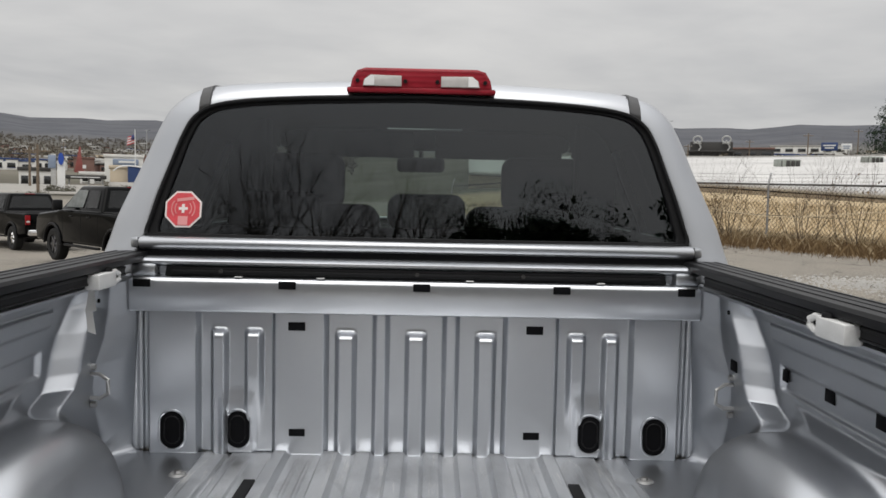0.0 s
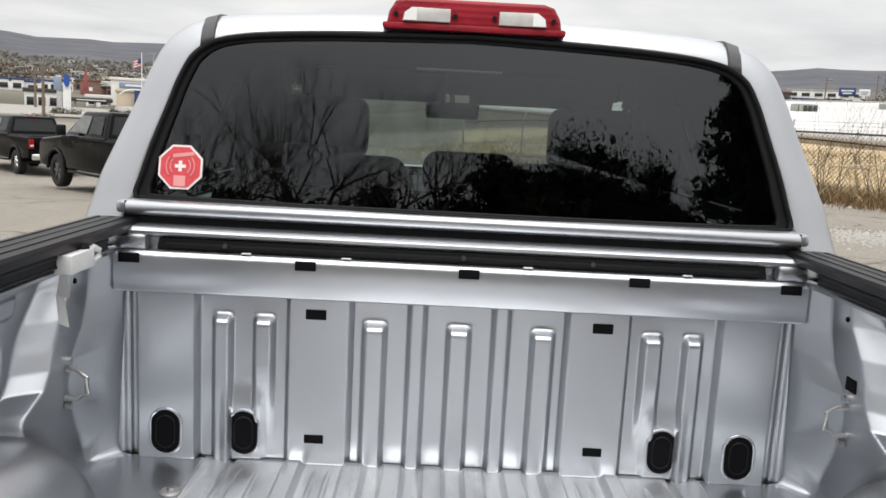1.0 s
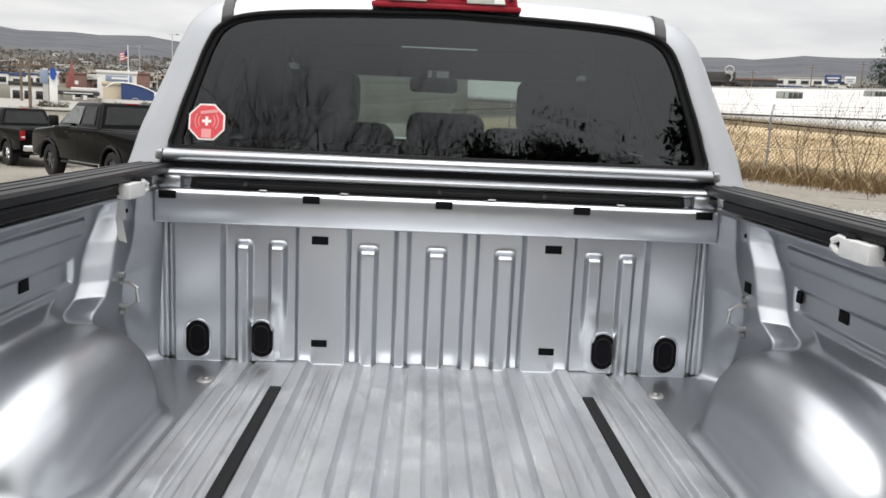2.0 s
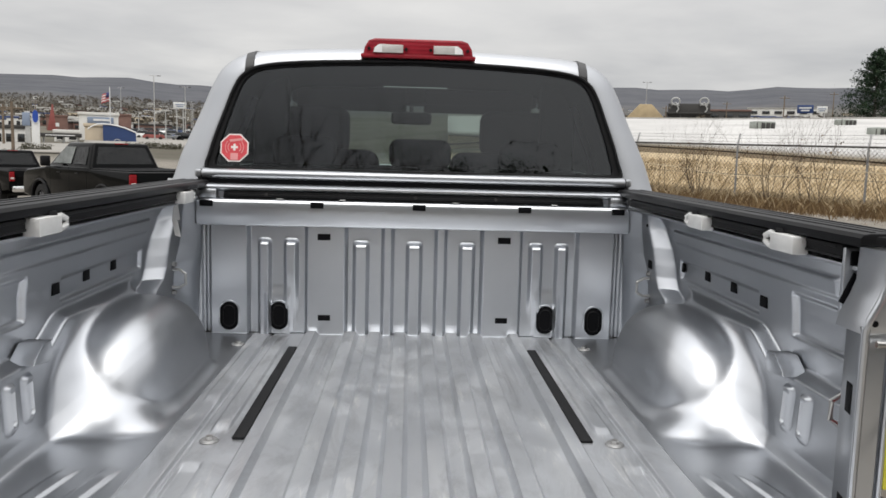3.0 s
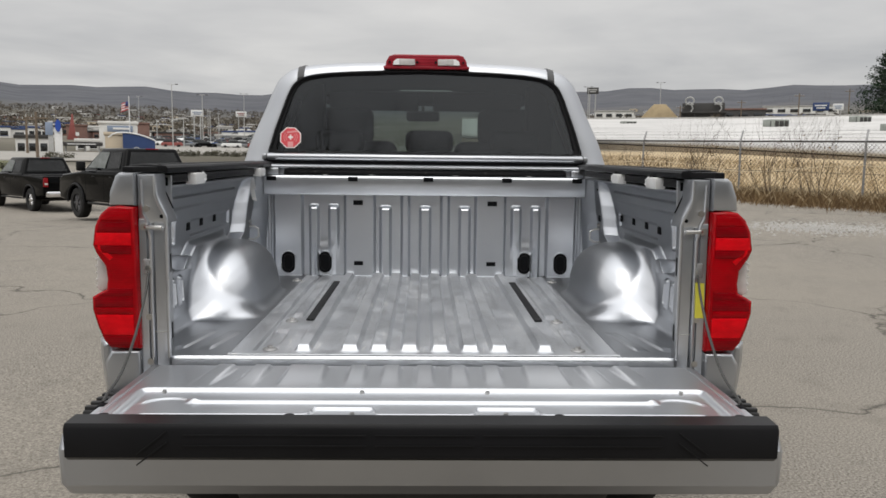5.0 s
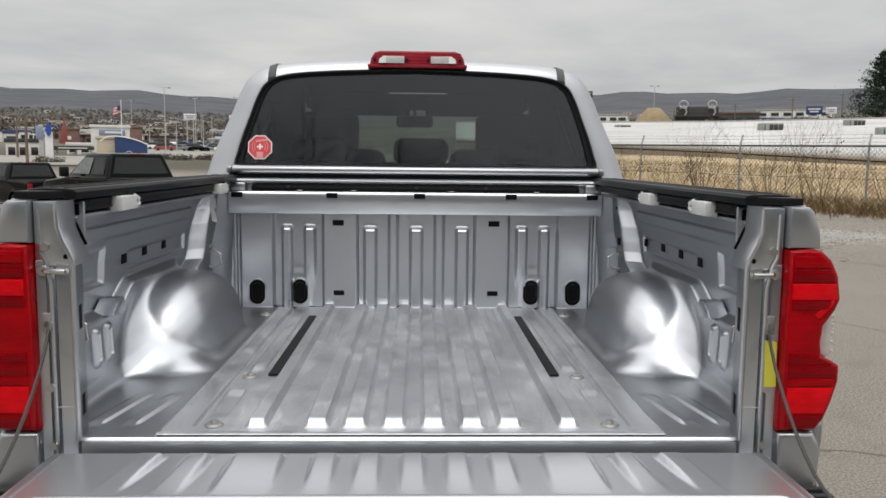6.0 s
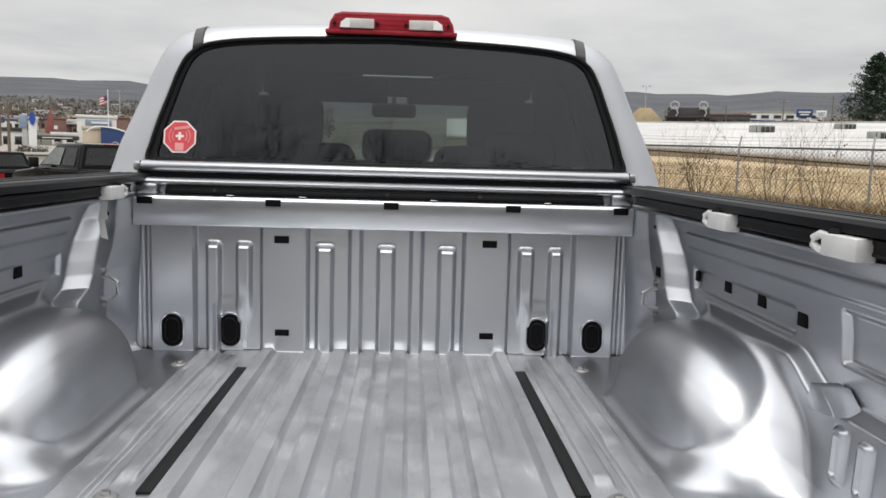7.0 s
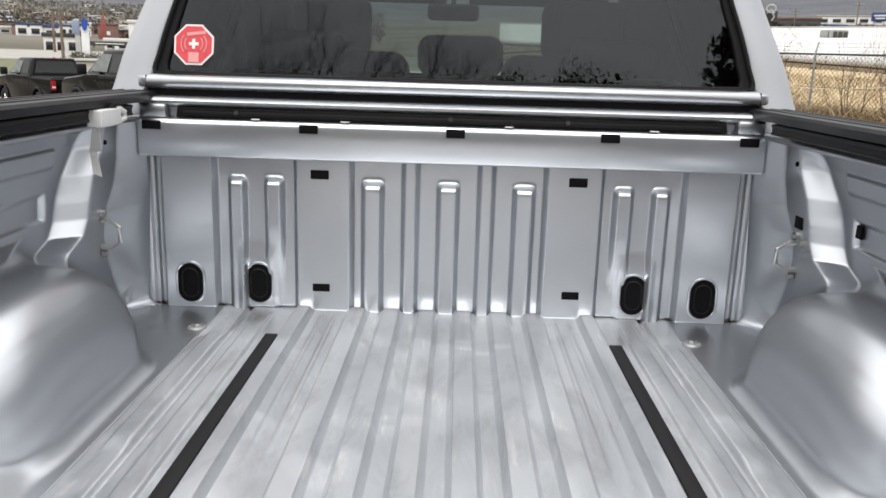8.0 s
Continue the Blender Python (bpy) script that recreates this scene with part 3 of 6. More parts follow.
for x in (-0.762, -0.358, 0.018, 0.412, 0.764):
    black_plug(x - 0.004, 1.951, 1.349, 0.048, 0.022)
for s in (-1, 1):
    black_plug(s * 0.338, bulk_y(0.338, 1.23), 1.230, 0.048, 0.024)
    black_plug(s * 0.336, bulk_y(0.336, 0.923), 0.923, 0.046, 0.021)
    for x in (0.507, 0.69):
        yb = bulk_y(s * x, 0.926)
        o = part("hole_plug", prism(slot_outline(s * x, 0.926, 0.034, 0.054), "y", yb - 0.003, yb + 0.004), VOID, truck, "dark oval hole in the front wall")
        bm = bmesh.new()
        pts = [(p[0], yb - 0.002, p[1]) for p in slot_outline(s * x, 0.926, 0.037, 0.057)]
        add_tube(bm, pts, 0.0035, 6, True)
        part("rim", bm, BED, o)
        bm = bmesh.new()
        pts = [(p[0], yb - 0.004, p[1]) for p in slot_outline(s * x, 0.926, 0.022, 0.040)]
        add_tube(bm, pts, 0.002, 5, True)
        part("inner_ridge", bm, BLACK_PLASTIC, o)

# black grip strips, bolts and drain marks on the floor
for s in (-1, 1):
    part("floor_strip", box((s * 0.422, 1.31, FLOOR + 0.0035), (0.030, 0.90, 0.007), 0.002), RUBBER, truck, "flat black strip along the floor")
    for x, y in ((0.488, 0.850), (0.485, 0.418), (0.62, 1.80)):
        b = part("floor_bolt", rod((s * x, y, FLOOR + 0.001), (s * x, y, FLOOR + 0.006), 0.024, 0.019, 20), GALV, truck, "round bolt washer")
        part("bolt_head", rod((s * x, y, FLOOR + 0.005), (s * x, y, FLOOR + 0.013), 0.010, 0.009, 6), STEEL, b)

# ---- bed sides with the wheel wells pressed into them ----
STEP_A = [(0, 1.52), (1.05, 1.54), (1.08, 1.60), (1.105, 1.665), (1.14, 1.690), (1.18, 1.702), (1.24, 1.725), (1.30, 1.77), (1.36, 1.79), (3, 1.80)]
STEP_B = [(0, 1.93), (0.875, 1.925), (0.93, 1.893), (1.0, 1.855), (1.08, 1.828), (1.14, 1.836), (1.20, 1.885), (1.26, 1.905), (1.36, 1.915), (3, 1.92)]


def table(pairs, v):
    return np.interp(v, [a for a, b in pairs], [b for a, b in pairs])


def nsm(a, b, v):
    t = np.clip((v - a) / (b - a), 0.0, 1.0)
    return t * t * (3 - 2 * t)


def nbump(v, c, w, e):
    return 1 - nsm(w, w + e, np.abs(v - c))


def blend_in(a, b, k):
    """The nearer of two surfaces, with a rounded inner corner of size k between them."""
    h = np.clip(0.5 + 0.5 * (b - a) / k, 0.0, 1.0)
    return b + (a - b) * h - k * h * (1 - h)


def wall_x(y, z):
    """How far out the pressed side wall stands."""
    lift = 0.062 * nsm(0.86, 1.02, y)
    low = table([(0.85, .862), (.94, .868), (1.02, .872), (1.3, .876)], z)
    high = table([(1.0, .916), (1.20, .905), (1.31, .888), (1.34, .872), (1.36, .85)], z)
    x = low + (high - low) * np.maximum(nsm(1.052, 1.074, z - lift), nsm(1.40, 1.60, y))
    # corner post by the front wall: two steps inward
    y1, y2 = table(STEP_A, z), table(STEP_B, z)
    s1, s2 = np.clip((y - y1) / 0.055, 0, 1), np.clip((y - y2) / (1.985 - y2), 0, 1)
    x = x + (np.minimum(x, 0.851 - 0.05 * (z - 1.1)) - x) * (0.7 * s1 + 0.3 * s1 * s1 * (3 - 2 * s1))
    x = x - 0.054 * s2 * nsm(0.66, 0.82, x)
    # pressed panels of the upper wall
    up_ = nsm(1.10, 1.13, z) * (1 - nsm(1.325, 1.34, z))
    f1 = nbump(y, 0.70, 0.145, 0.010) * nbump(z, 1.190, 0.045, 0.010)
    f2 = nbump(y, 1.35, 0.30, 0.012) * nbump(z, 1.180, 0.024, 0.010)
    f3 = nbump(y, 1.15, 0.52, 0.02) * nbump(z, 1.290, 0.016, 0.010)
    f4 = nbump(y, 0.485, 0.012, 0.008) * nbump(z, 1.23, 0.10, 0.02)
    x = x + up_ * (0.015 * f1 + 0.012 * f2 - 0.011 * f3 - 0.006 * f4)
    # upright beads on the lower wall behind the wheel well
    for c in (0.770, 0.690):
        ring_ = nbump(y, c, 0.014, 0.007) * nbump(z, 0.985, 0.045, 0.010) - 0.8 * nbump(y, c, 0.004, 0.007) * nbump(z, 0.985, 0.034, 0.008)
        x = x - 0.012 * ring_
    return x


def bed_floor_z(x, y):
    z = np.full_like(x, 0.858)
    for c in (0.690, 0.775):
        z = z + 0.006 * nbump(x + (y - 0.42) * 0.16, c, 0.014, 0.010) * nsm(0.40, 0.45, y) * (1 - nsm(0.62, 0.70, y))
    return z


def side_gap(x, y, z):
    """Free space between a point in the bed and the pressed side, wheel well and floor."""
    wall, floor_ = wall_x(y, z) - x, z - bed_floor_z(x, y)
    half = np.where(y < 1.33, 0.385, 0.43)
    e = np.where(y < 1.33, 3.0, 2.3)
    r = ((np.abs(y - 1.33) / half) ** e + (np.maximum(z - 0.80, 0.0) / 0.305) ** e) ** (1 / e)
    arch = (r - 1) * 0.30
    inner = 0.650 + 0.05 * np.maximum(z - 0.9, 0) - x + 0.10 * nsm(1.50, 1.75, y)
    k = 0.17
    h = np.clip(0.5 - 0.5 * (inner - arch) / k, 0.0, 1.0)
    well = inner + (arch - inner) * h + k * h * (1 - h)
    back = 1 - nsm(0.90, 1.06, y)
    d = blend_in(wall, floor_, 0.035)
    k = 0.022 + 0.042 * back * (1 - 0.6 * nsm(0.93, 1.06, z))
    cut = (blend_in(wall, floor_, 0.035 + 0.07 * back) + well - k) * 0.7071
    return blend_in(d, blend_in(well, cut, 0.012 + 0.030 * back), 0.010)


NS = 190
AIM = np.array([(0.60 + 0.26 * i / 59, 0.858) for i in range(60)] + [(0.90, 0.86 + 0.497 * (i + 1) / 130) for i in range(130)])
FROM = np.array((0.25, 1.47))
SIDE_YS = list(np.linspace(0.338, 0.80, 70)) + list(np.linspace(0.805, 1.15, 80)) + list(np.linspace(1.16, 1.60, 50)) + list(np.linspace(1.606, 1.99, 80))


def side_net():
    """March from the open bed to the pressed surface, section by section."""
    yy = np.repeat(np.array(SIDE_YS)[:, None], NS, 1)
    dx, dz = AIM[:, 0] - FROM[0], AIM[:, 1] - FROM[1]
    n = np.hypot(dx, dz)
    dx, dz = dx / n, dz / n
    t = np.full(yy.shape, 0.30)
    for _ in range(90):
        d = side_gap(FROM[0] + t * dx, yy, FROM[1] + t * dz)
        t = np.minimum(t + 0.55 * d, 1.4)
    return np.stack([FROM[0] + t * dx, yy, FROM[1] + t * dz], -1)


SIDE = side_net()


iy, js = list(range(len(SIDE_YS))), list(range(NS))
for s in (-1, 1):
    sheet("bed_side", iy, js, lambda i, j, s=s: (s * SIDE[i, j, 0], SIDE[i, j, 1], SIDE[i, j, 2]), BED, truck, "pressed silver bed side with a rounded wheel well", thick=0.0012, flip=s > 0, smooth=60)
    for y, z in ((1.435, 1.190), (1.232, 1.190), (1.010, 1.190), (0.545, 1.183)) + (((1.655, 1.187), (1.805, 1.175)) if s > 0 else ()):
        part("side_plug", box((s * float(wall_x(np.float64(y), np.float64(z))), y, z), (0.006, 0.042, 0.030), 0.002), VOID, truck, "small square hole in the bed side")
    # folded bracket on the ledge, the two-wire tie loops
    part("ledge_bracket", prism([(0.765, 1.058), (0.775, 1.070), (0.815, 1.098), (0.855, 1.098), (0.865, 1.060), (0.86, 1.045)], "x", s * 0.850, s * 0.908, 0.003), BED, truck)
    for y, x, z in ((1.815, 0.848, 1.090), (0.480, 0.850, 1.075)):
        t = part("tie_loop", tube([(s * (x + 0.01), y, z + 0.032), (s * (x - 0.022), y - 0.004, z + 0.032), (s * (x - 0.045), y - 0.008, z + 0.018), (s * (x - 0.045), y - 0.008, z - 0.018),
                                   (s * (x - 0.022), y - 0.004, z - 0.032), (s * (x + 0.01), y, z - 0.032)], 0.0055, 8), STEEL, truck, "bright wire tie-down loop")
        for dz in (-0.05, 0.05):
            part("loop_bolt", rod((s * (x + 0.004), y, z + dz), (s * (x - 0.010), y, z + dz), 0.009, seg=6), STEEL, t)
    part("post_hole", rod((s * 0.845, 1.84, 1.312), (s * 0.837, 1.84, 1.312), 0.006, seg=10), VOID, truck)
    part("rail_flange", box((s * 0.845, 1.165, 1.3625), (0.10, 1.64, 0.008), 0.002), BED, truck)
    # pairs of slanted raised ticks, coloured paler than the wall
    for y in (0.735, 1.10):
        for d in (0, 0.035):
            part("pale_tick", box((s * 0.8895, y + d, 1.292), (0.004, 0.005, 0.038), 0.001, pose(0, 0, 0, -34, 0, 0)), DULL_STEEL, truck)
    # tie-down track under the rail, and the rail's plastic cap
    tr = part("deck_track", box((s * 0.800, 1.165, 1.3895), (0.030, 1.44, 0.027), 0.003), RUBBER, truck, "black tie-down track under the rail")
    part("track_lip", box((s * 0.787, 1.175, 1.398), (0.008, 1.42, 0.008), 0.002), BLACK_PLASTIC, tr)
    part("track_lip", box((s * 0.787, 1.165, 1.379), (0.008, 1.44, 0.006), 0.002), BLACK_PLASTIC, tr)
    rail = [(s * a, b) for a, b in ((0.772, 1.407), (0.770, 1.423), (0.776, 1.430), (0.79, 1.432), (0.84, 1.433), (0.875, 1.431), (0.888, 1.425), (0.890, 1.412), (0.85, 1.410))]
    cap = part("rail_cap", prism(rail, "y", 0.362, 2.03, 0.004), GREY_CAP, truck, "dark plastic cap along the bed rail")
    part("cap_tail", prism([(s * 0.795, 0.365), (s * 0.885, 0.365), (s * 0.885, 0.312), (s * 0.855, 0.310)], "z", 1.409, 1.427, 0.003), GREY_CAP, cap)
    for x in (0.80, 0.83, 0.86):
        part("cap_rib", box((s * x, 1.195, 1.4330), (0.008, 1.64, 0.002), 0.0008), GREY_CAP, cap)


def cleat(s, y):
    """A sliding cast tie-down cleat."""
    x = s * 0.774
    c = part("cleat", box((x, y - 0.022, 1.384), (0.036, 0.105, 0.038), 0.004), DULL_STEEL, truck, "pale grey cast tie-down cleat")
    part("cleat_hook", tube([(x, y + 0.03, 1.395), (x, y + 0.062, 1.398), (x - s * 0.004, y + 0.078, 1.39), (x - s * 0.004, y + 0.078, 1.378), (x, y + 0.06, 1.370), (x, y + 0.025, 1.372)], 0.0075, 8), DULL_STEEL, c)
    part("cleat_knob", rod((x, y + 0.012, 1.398), (x, y + 0.012, 1.412), 0.016, 0.012, 12), RUBBER, c)


cleat(-1, 0.685)
cleat(-1, 1.72)
cleat(1, 1.165)
cleat(1, 0.655)

# paper tag hanging from the front cleat
tag = bmesh.new()
for quad in (((-0.818, 1.735, 1.368), (-0.806, 1.732, 1.370), (-0.792, 1.712, 1.306), (-0.822, 1.716, 1.300)), ((-0.820, 1.712, 1.312), (-0.800, 1.708, 1.304), (-0.784, 1.690, 1.250), (-0.806, 1.694, 1.256))):
    tag.faces.new([tag.verts.new(q) for q in quad])
bmesh.ops.solidify(tag, geom=tag.faces[:], thickness=0.0015)
part("paper_tag", tag, PAPER, truck, "torn white paper tag", smooth=0)

# ---- rear posts, strikers and tail lamps ----
LAMP = [(0.842, 1.311), (0.885, 1.315), (0.916, 1.311), (0.94, 1.29), (0.957, 1.255), (0.965, 1.20), (0.955, 1.175), (0.930, 1.138), (0.926, 1.10), (0.930, 1.070), (0.955, 1.058),
        (0.972, 1.047), (0.972, 1.01), (0.960, 0.965), (0.943, 0.92), (0.924, 0.896), (0.838, 0.893)]
LAMP_EDGE = sorted((b, a) for a, b in LAMP[1:-1])
# light and dark look of the lamp's inside, put into strip colours
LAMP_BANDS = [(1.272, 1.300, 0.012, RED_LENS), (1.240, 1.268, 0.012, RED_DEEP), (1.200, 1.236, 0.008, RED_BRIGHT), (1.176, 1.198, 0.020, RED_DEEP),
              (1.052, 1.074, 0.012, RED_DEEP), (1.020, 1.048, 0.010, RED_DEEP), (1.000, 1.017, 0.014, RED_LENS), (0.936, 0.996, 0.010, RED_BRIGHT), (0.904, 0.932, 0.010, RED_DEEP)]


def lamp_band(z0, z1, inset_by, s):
    """A reflector strip along the lamp's outline, its red toned lit or dark."""
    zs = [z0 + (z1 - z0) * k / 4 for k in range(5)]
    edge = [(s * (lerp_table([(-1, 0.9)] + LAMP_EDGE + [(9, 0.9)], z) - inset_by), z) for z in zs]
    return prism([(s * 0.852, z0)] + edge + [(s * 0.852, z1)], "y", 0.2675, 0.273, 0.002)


for s in (-1, 1):
    post = [(s * a, b) for a, b in ((0.757, 0.312), (0.762, 0.302), (0.795, 0.300), (0.800, 0.306), (0.815, 0.306), (0.818, 0.300), (0.838, 0.298), (0.842, 0.33), (0.93, 0.335), (0.93, 0.43), (0.90, 0.44), (0.80, 0.425), (0.772, 0.385))]
    po = part("rear_post", prism(post, "z", 0.79, 1.275, 0.002), BED, truck, "silver rear post of the bed")
    part("post_head", prism([(s * a, b) for a, b in ((0.757, 1.262), (0.762, 1.285), (0.778, 1.318), (0.788, 1.345), (0.790, 1.405), (0.840, 1.405), (0.840, 1.262))], "y", 0.300, 0.40, 0.005), BED, po)
    part("post_web", box((s * 0.845, 0.430, 1.335), (0.13, 0.012, 0.13), 0.004), BED, po)
    part("web_slot", box((s * 0.795, 0.4225, 1.322), (0.020, 0.004, 0.060), 0.001, pose(0, 0, 0, 0, s * 24, 0)), VOID, po)
    part("web_slot", box((s * 0.803, 0.4225, 1.380), (0.026, 0.004, 0.026), 0.001), VOID, po)
    part("post_bead", tube([(s * 0.806, 0.300, 0.83), (s * 0.806, 0.299, 1.22), (s * 0.815, 0.299, 1.27), (s * 0.826, 0.299, 1.29), (s * 0.83, 0.30, 1.39)], 0.005, 8), BED, po)
    part("post_bead", tube([(s * 0.760, 0.303, 0.86), (s * 0.760, 0.303, 1.27), (s * 0.765, 0.303, 1.29), (s * 0.780, 0.303, 1.32), (s * 0.790, 0.303, 1.348), (s * 0.792, 0.303, 1.40)], 0.006, 8), BED, po)
    part("seam_line", box((s * 0.78, 0.2995, 0.940), (0.05, 0.002, 0.003)), PALE_STEEL, po)
    for z, h in ((1.14, 0.055), (0.935, 0.05)):
        part("post_slot", box((s * 0.765, 0.345, z), (0.004, 0.030, h), 0.001, pose(0, 0, 0, 0, 0, -s * 12)), VOID, po)
    part("post_hole", rod((s * 0.772, 0.304, 1.283), (s * 0.772, 0.299, 1.283), 0.006, seg=10), VOID, po)
    st = part("striker", tube([(s * 0.822, 0.30, 1.252), (s * 0.81, 0.285, 1.252), (s * 0.775, 0.283, 1.251), (s * 0.768, 0.284, 1.251)], 0.006, 10), STEEL, po, "bright steel tailgate striker")
    part("striker_plate", rod((s * 0.822, 0.302, 1.252), (s * 0.822, 0.292, 1.252), 0.011, seg=14), STEEL, st)
    for z in (1.13, 0.985, 1.305, 0.85):
        part("post_bolt", rod((s * 0.815, 0.303, z), (s * 0.815, 0.293, z), 0.010, seg=6), STEEL, po)
    part("post_bracket", box((s * 0.818, 0.297, 1.135), (0.020, 0.008, 0.045), 0.003), GALV, po)
    part("tailgate_cable", tube(spline([(s * 0.812, 0.29, 1.12), (s * 0.806, 0.24, 1.06), (s * 0.800, 0.14, 0.97), (s * 0.796, 0.02, 0.895), (s * 0.792, -0.09, 0.868), (s * 0.788, -0.13, 0.86)], 16), 0.0038, 6), CABLE, truck, "dark wire rope stay")
    if s > 0:
        part("caution_label", prism([(0.806, 1.100), (0.833, 1.097), (0.836, 0.992), (0.809, 0.992)], "y", 0.292, 0.2965), YELLOW, po, "plain yellow caution label")
    # tail lamp with a clear reversing lens in its notch
    lm = part("tail_lamp", prism([(s * a, b) for a, b in LAMP], "y", 0.270, 0.44, 0.010, 3), RED_LENS, truck, "large red tail lamp")
    part("reverse_lens", prism([(s * a, b) for a, b in ((0.930, 1.138), (0.955, 1.172), (0.967, 1.16), (0.970, 1.065), (0.955, 1.058), (0.930, 1.072))], "y", 0.305, 0.46, 0.006), WHITE_LENS, lm, "clear ribbed reversing lens")
    for z in (1.155, 1.135, 1.115, 1.095, 1.075):
        part("lens_rib", box((s * 0.966, 0.35, z), (0.012, 0.09, 0.006), 0.002), WHITE_LENS, lm)
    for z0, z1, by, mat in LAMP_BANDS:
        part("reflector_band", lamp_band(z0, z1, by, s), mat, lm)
    # flash along the notch, painted as a bright red sliver
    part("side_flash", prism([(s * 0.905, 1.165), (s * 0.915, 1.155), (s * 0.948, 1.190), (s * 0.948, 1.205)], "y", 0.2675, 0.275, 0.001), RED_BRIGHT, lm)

    # outer skin of the bed side, with the wheel arch
    def skin(y, v, s=s):
        zl = 0.56
        d = abs(y - 1.30)
        if d < 0.47:
            zl = max(zl, 0.42 + math.sqrt(0.47 ** 2 - d * d))
        z = zl + (1.408 - zl) * v
        x = lerp_table([(0.0, 0.95), (0.56, 0.95), (0.85, 0.985), (1.06, 0.987), (1.20, 0.966), (1.31, 0.932), (1.40, 0.912), (2, 0.905)], z)
        x += 0.028 * bump_at(d, 0.44, 0.03, 0.06) * (1 - sm(0.9, 1.02, z))
        x -= 0.03 * (1 - sm(0.30, 0.36, y))
        return s * x, y, z
    yy = [0.305 + 0.014 * i for i in range(123)]
    sheet("bed_outer_panel", yy, list(np.linspace(0, 1, 50)), skin, SILVER, truck, "smooth silver outer bed panel", thick=0.03, flip=s < 0, skip=(lambda i, j: i < 10 and 19 < j < 44), smooth=50)
    part("corner_panel", prism([(s * a, b) for a, b in ((0.842, 1.315), (0.915, 1.315), (0.912, 1.355), (0.895, 1.40), (0.885, 1.408), (0.842, 1.408))], "y", 0.275, 0.34, 0.008), SILVER, truck)
    part("corner_panel", prism([(s * a, b) for a, b in ((0.838, 0.888), (0.925, 0.888), (0.945, 0.85), (0.94, 0.76), (0.90, 0.70), (0.838, 0.70))], "y", 0.275, 0.36, 0.012, 3), SILVER, truck)

# ---- tailgate, lowered flat ----
gate = new("tailgate")
gate.parent = truck
gate["label"] = "lowered silver tailgate with a black plastic top edge"


def gate_z(x, y):
    z = 0.855 - 0.008 * sm(0.236, 0.246, y)
    ax = abs(x)
    for c, hw in ((0.0, 0.026), (0.095, 0.026), (0.19, 0.026), (0.335, 0.055), (0.465, 0.026), (0.57, 0.028)):
        z += 0.012 * ramp_at(ax - 0.5 * (0.2 - y) * sm(0.3, 0.6, ax) * 0.35, c, hw - 0.006, 0.010) * sm(-0.005, 0.20, y) * (1 - sm(0.208, 0.222, y))
    # raised bead round the large field
    run = -0.004 - 0.30 * max(0.0, ax - 0.715)
    z += 0.007 * ramp_at(y, run, 0.005, 0.011) * (1 - sm(0.725, 0.745, ax))
    z += 0.007 * ramp_at(ax, 0.735 + 0.03 * (y + 0.1), 0.004, 0.010) * (1 - sm(-0.03, -0.005, y)) * sm(-0.25, -0.235, y)
    z -= 0.004 * (1 - sm(0.715, 0.735, ax)) * (1 - sm(-0.03, -0.012, y)) * sm(-0.245, -0.232, y)
    # long beads in the field, the lower one stepping round the handle's bolts
    z += 0.007 * ramp_at(y, -0.100, 0.005, 0.010) * (1 - sm(0.575, 0.60, ax))
    step = sm(0.115, 0.130, ax) * (1 - sm(0.265, 0.285, ax))
    z += 0.007 * ramp_at(y, -0.203 + 0.052 * step, 0.005, 0.010) * (1 - sm(0.665, 0.69, ax))
    z += 0.004 * ramp_at(math.hypot(ax - 0.635, (y + 0.125) * 1.25), 0.068, 0.004, 0.008) * sm(-0.125, -0.10, y)
    z += 0.006 * ramp_at(y, -0.250, 0.006, 0.010)
    return z


xs = list(np.linspace(-0.782, 0.782, 300))
ys = list(np.linspace(-0.268, 0.246, 180))
sheet("gate_inner_panel", xs, ys, lambda x, y: (x, y, gate_z(x, y)), GATE_PAINT, gate, thick=0.0015)
part("gate_shell", prism([(0.245, 0.845), (0.245, 0.80), (0.20, 0.785), (-0.20, 0.787), (-0.268, 0.80), (-0.268, 0.852)], "x", -0.785, 0.785, 0.004), SILVER, gate)
capp = part("gate_cap", prism([(-0.262, 0.868), (-0.262, 0.80), (-0.285, 0.788), (-0.325, 0.790), (-0.338, 0.80), (-0.340, 0.865), (-0.332, 0.876), (-0.275, 0.878)], "x", -0.793, 0.793, 0.005), GREY_CAP, gate, "black plastic cap on the tailgate's edge")
for s in (-1, 1):
    for z in (0.852, 0.828):
        part("cap_groove", box((s * 0.33, -0.3405, z), (0.40, 0.002, 0.003)), BLACK_PLASTIC, capp)
        part("cap_groove", box((s * 0.60, -0.3405, z - 0.018), (0.085, 0.002, 0.003), 0, pose(0, 0, 0, 0, s * 38, 0)), BLACK_PLASTIC, capp)
for z in (0.852, 0.828):
    part("cap_groove", box((0, -0.3405, z), (0.22, 0.002, 0.003)), BLACK_PLASTIC, capp)
for x in (-0.73, -0.31, 0.31, 0.73):
    part("cap_screw", rod((x, -0.272, 0.872), (x, -0.272, 0.8765), 0.012, seg=12), RUBBER, capp)
for x, y in ((-0.66, -0.06), (-0.16, -0.06), (0.16, -0.06), (0.66, -0.06), (-0.17, -0.235), (0.19, -0.235)):
    part("gate_screw", rod((x, y, 0.862), (x, y, 0.870), 0.006, seg=8), STEEL, gate)
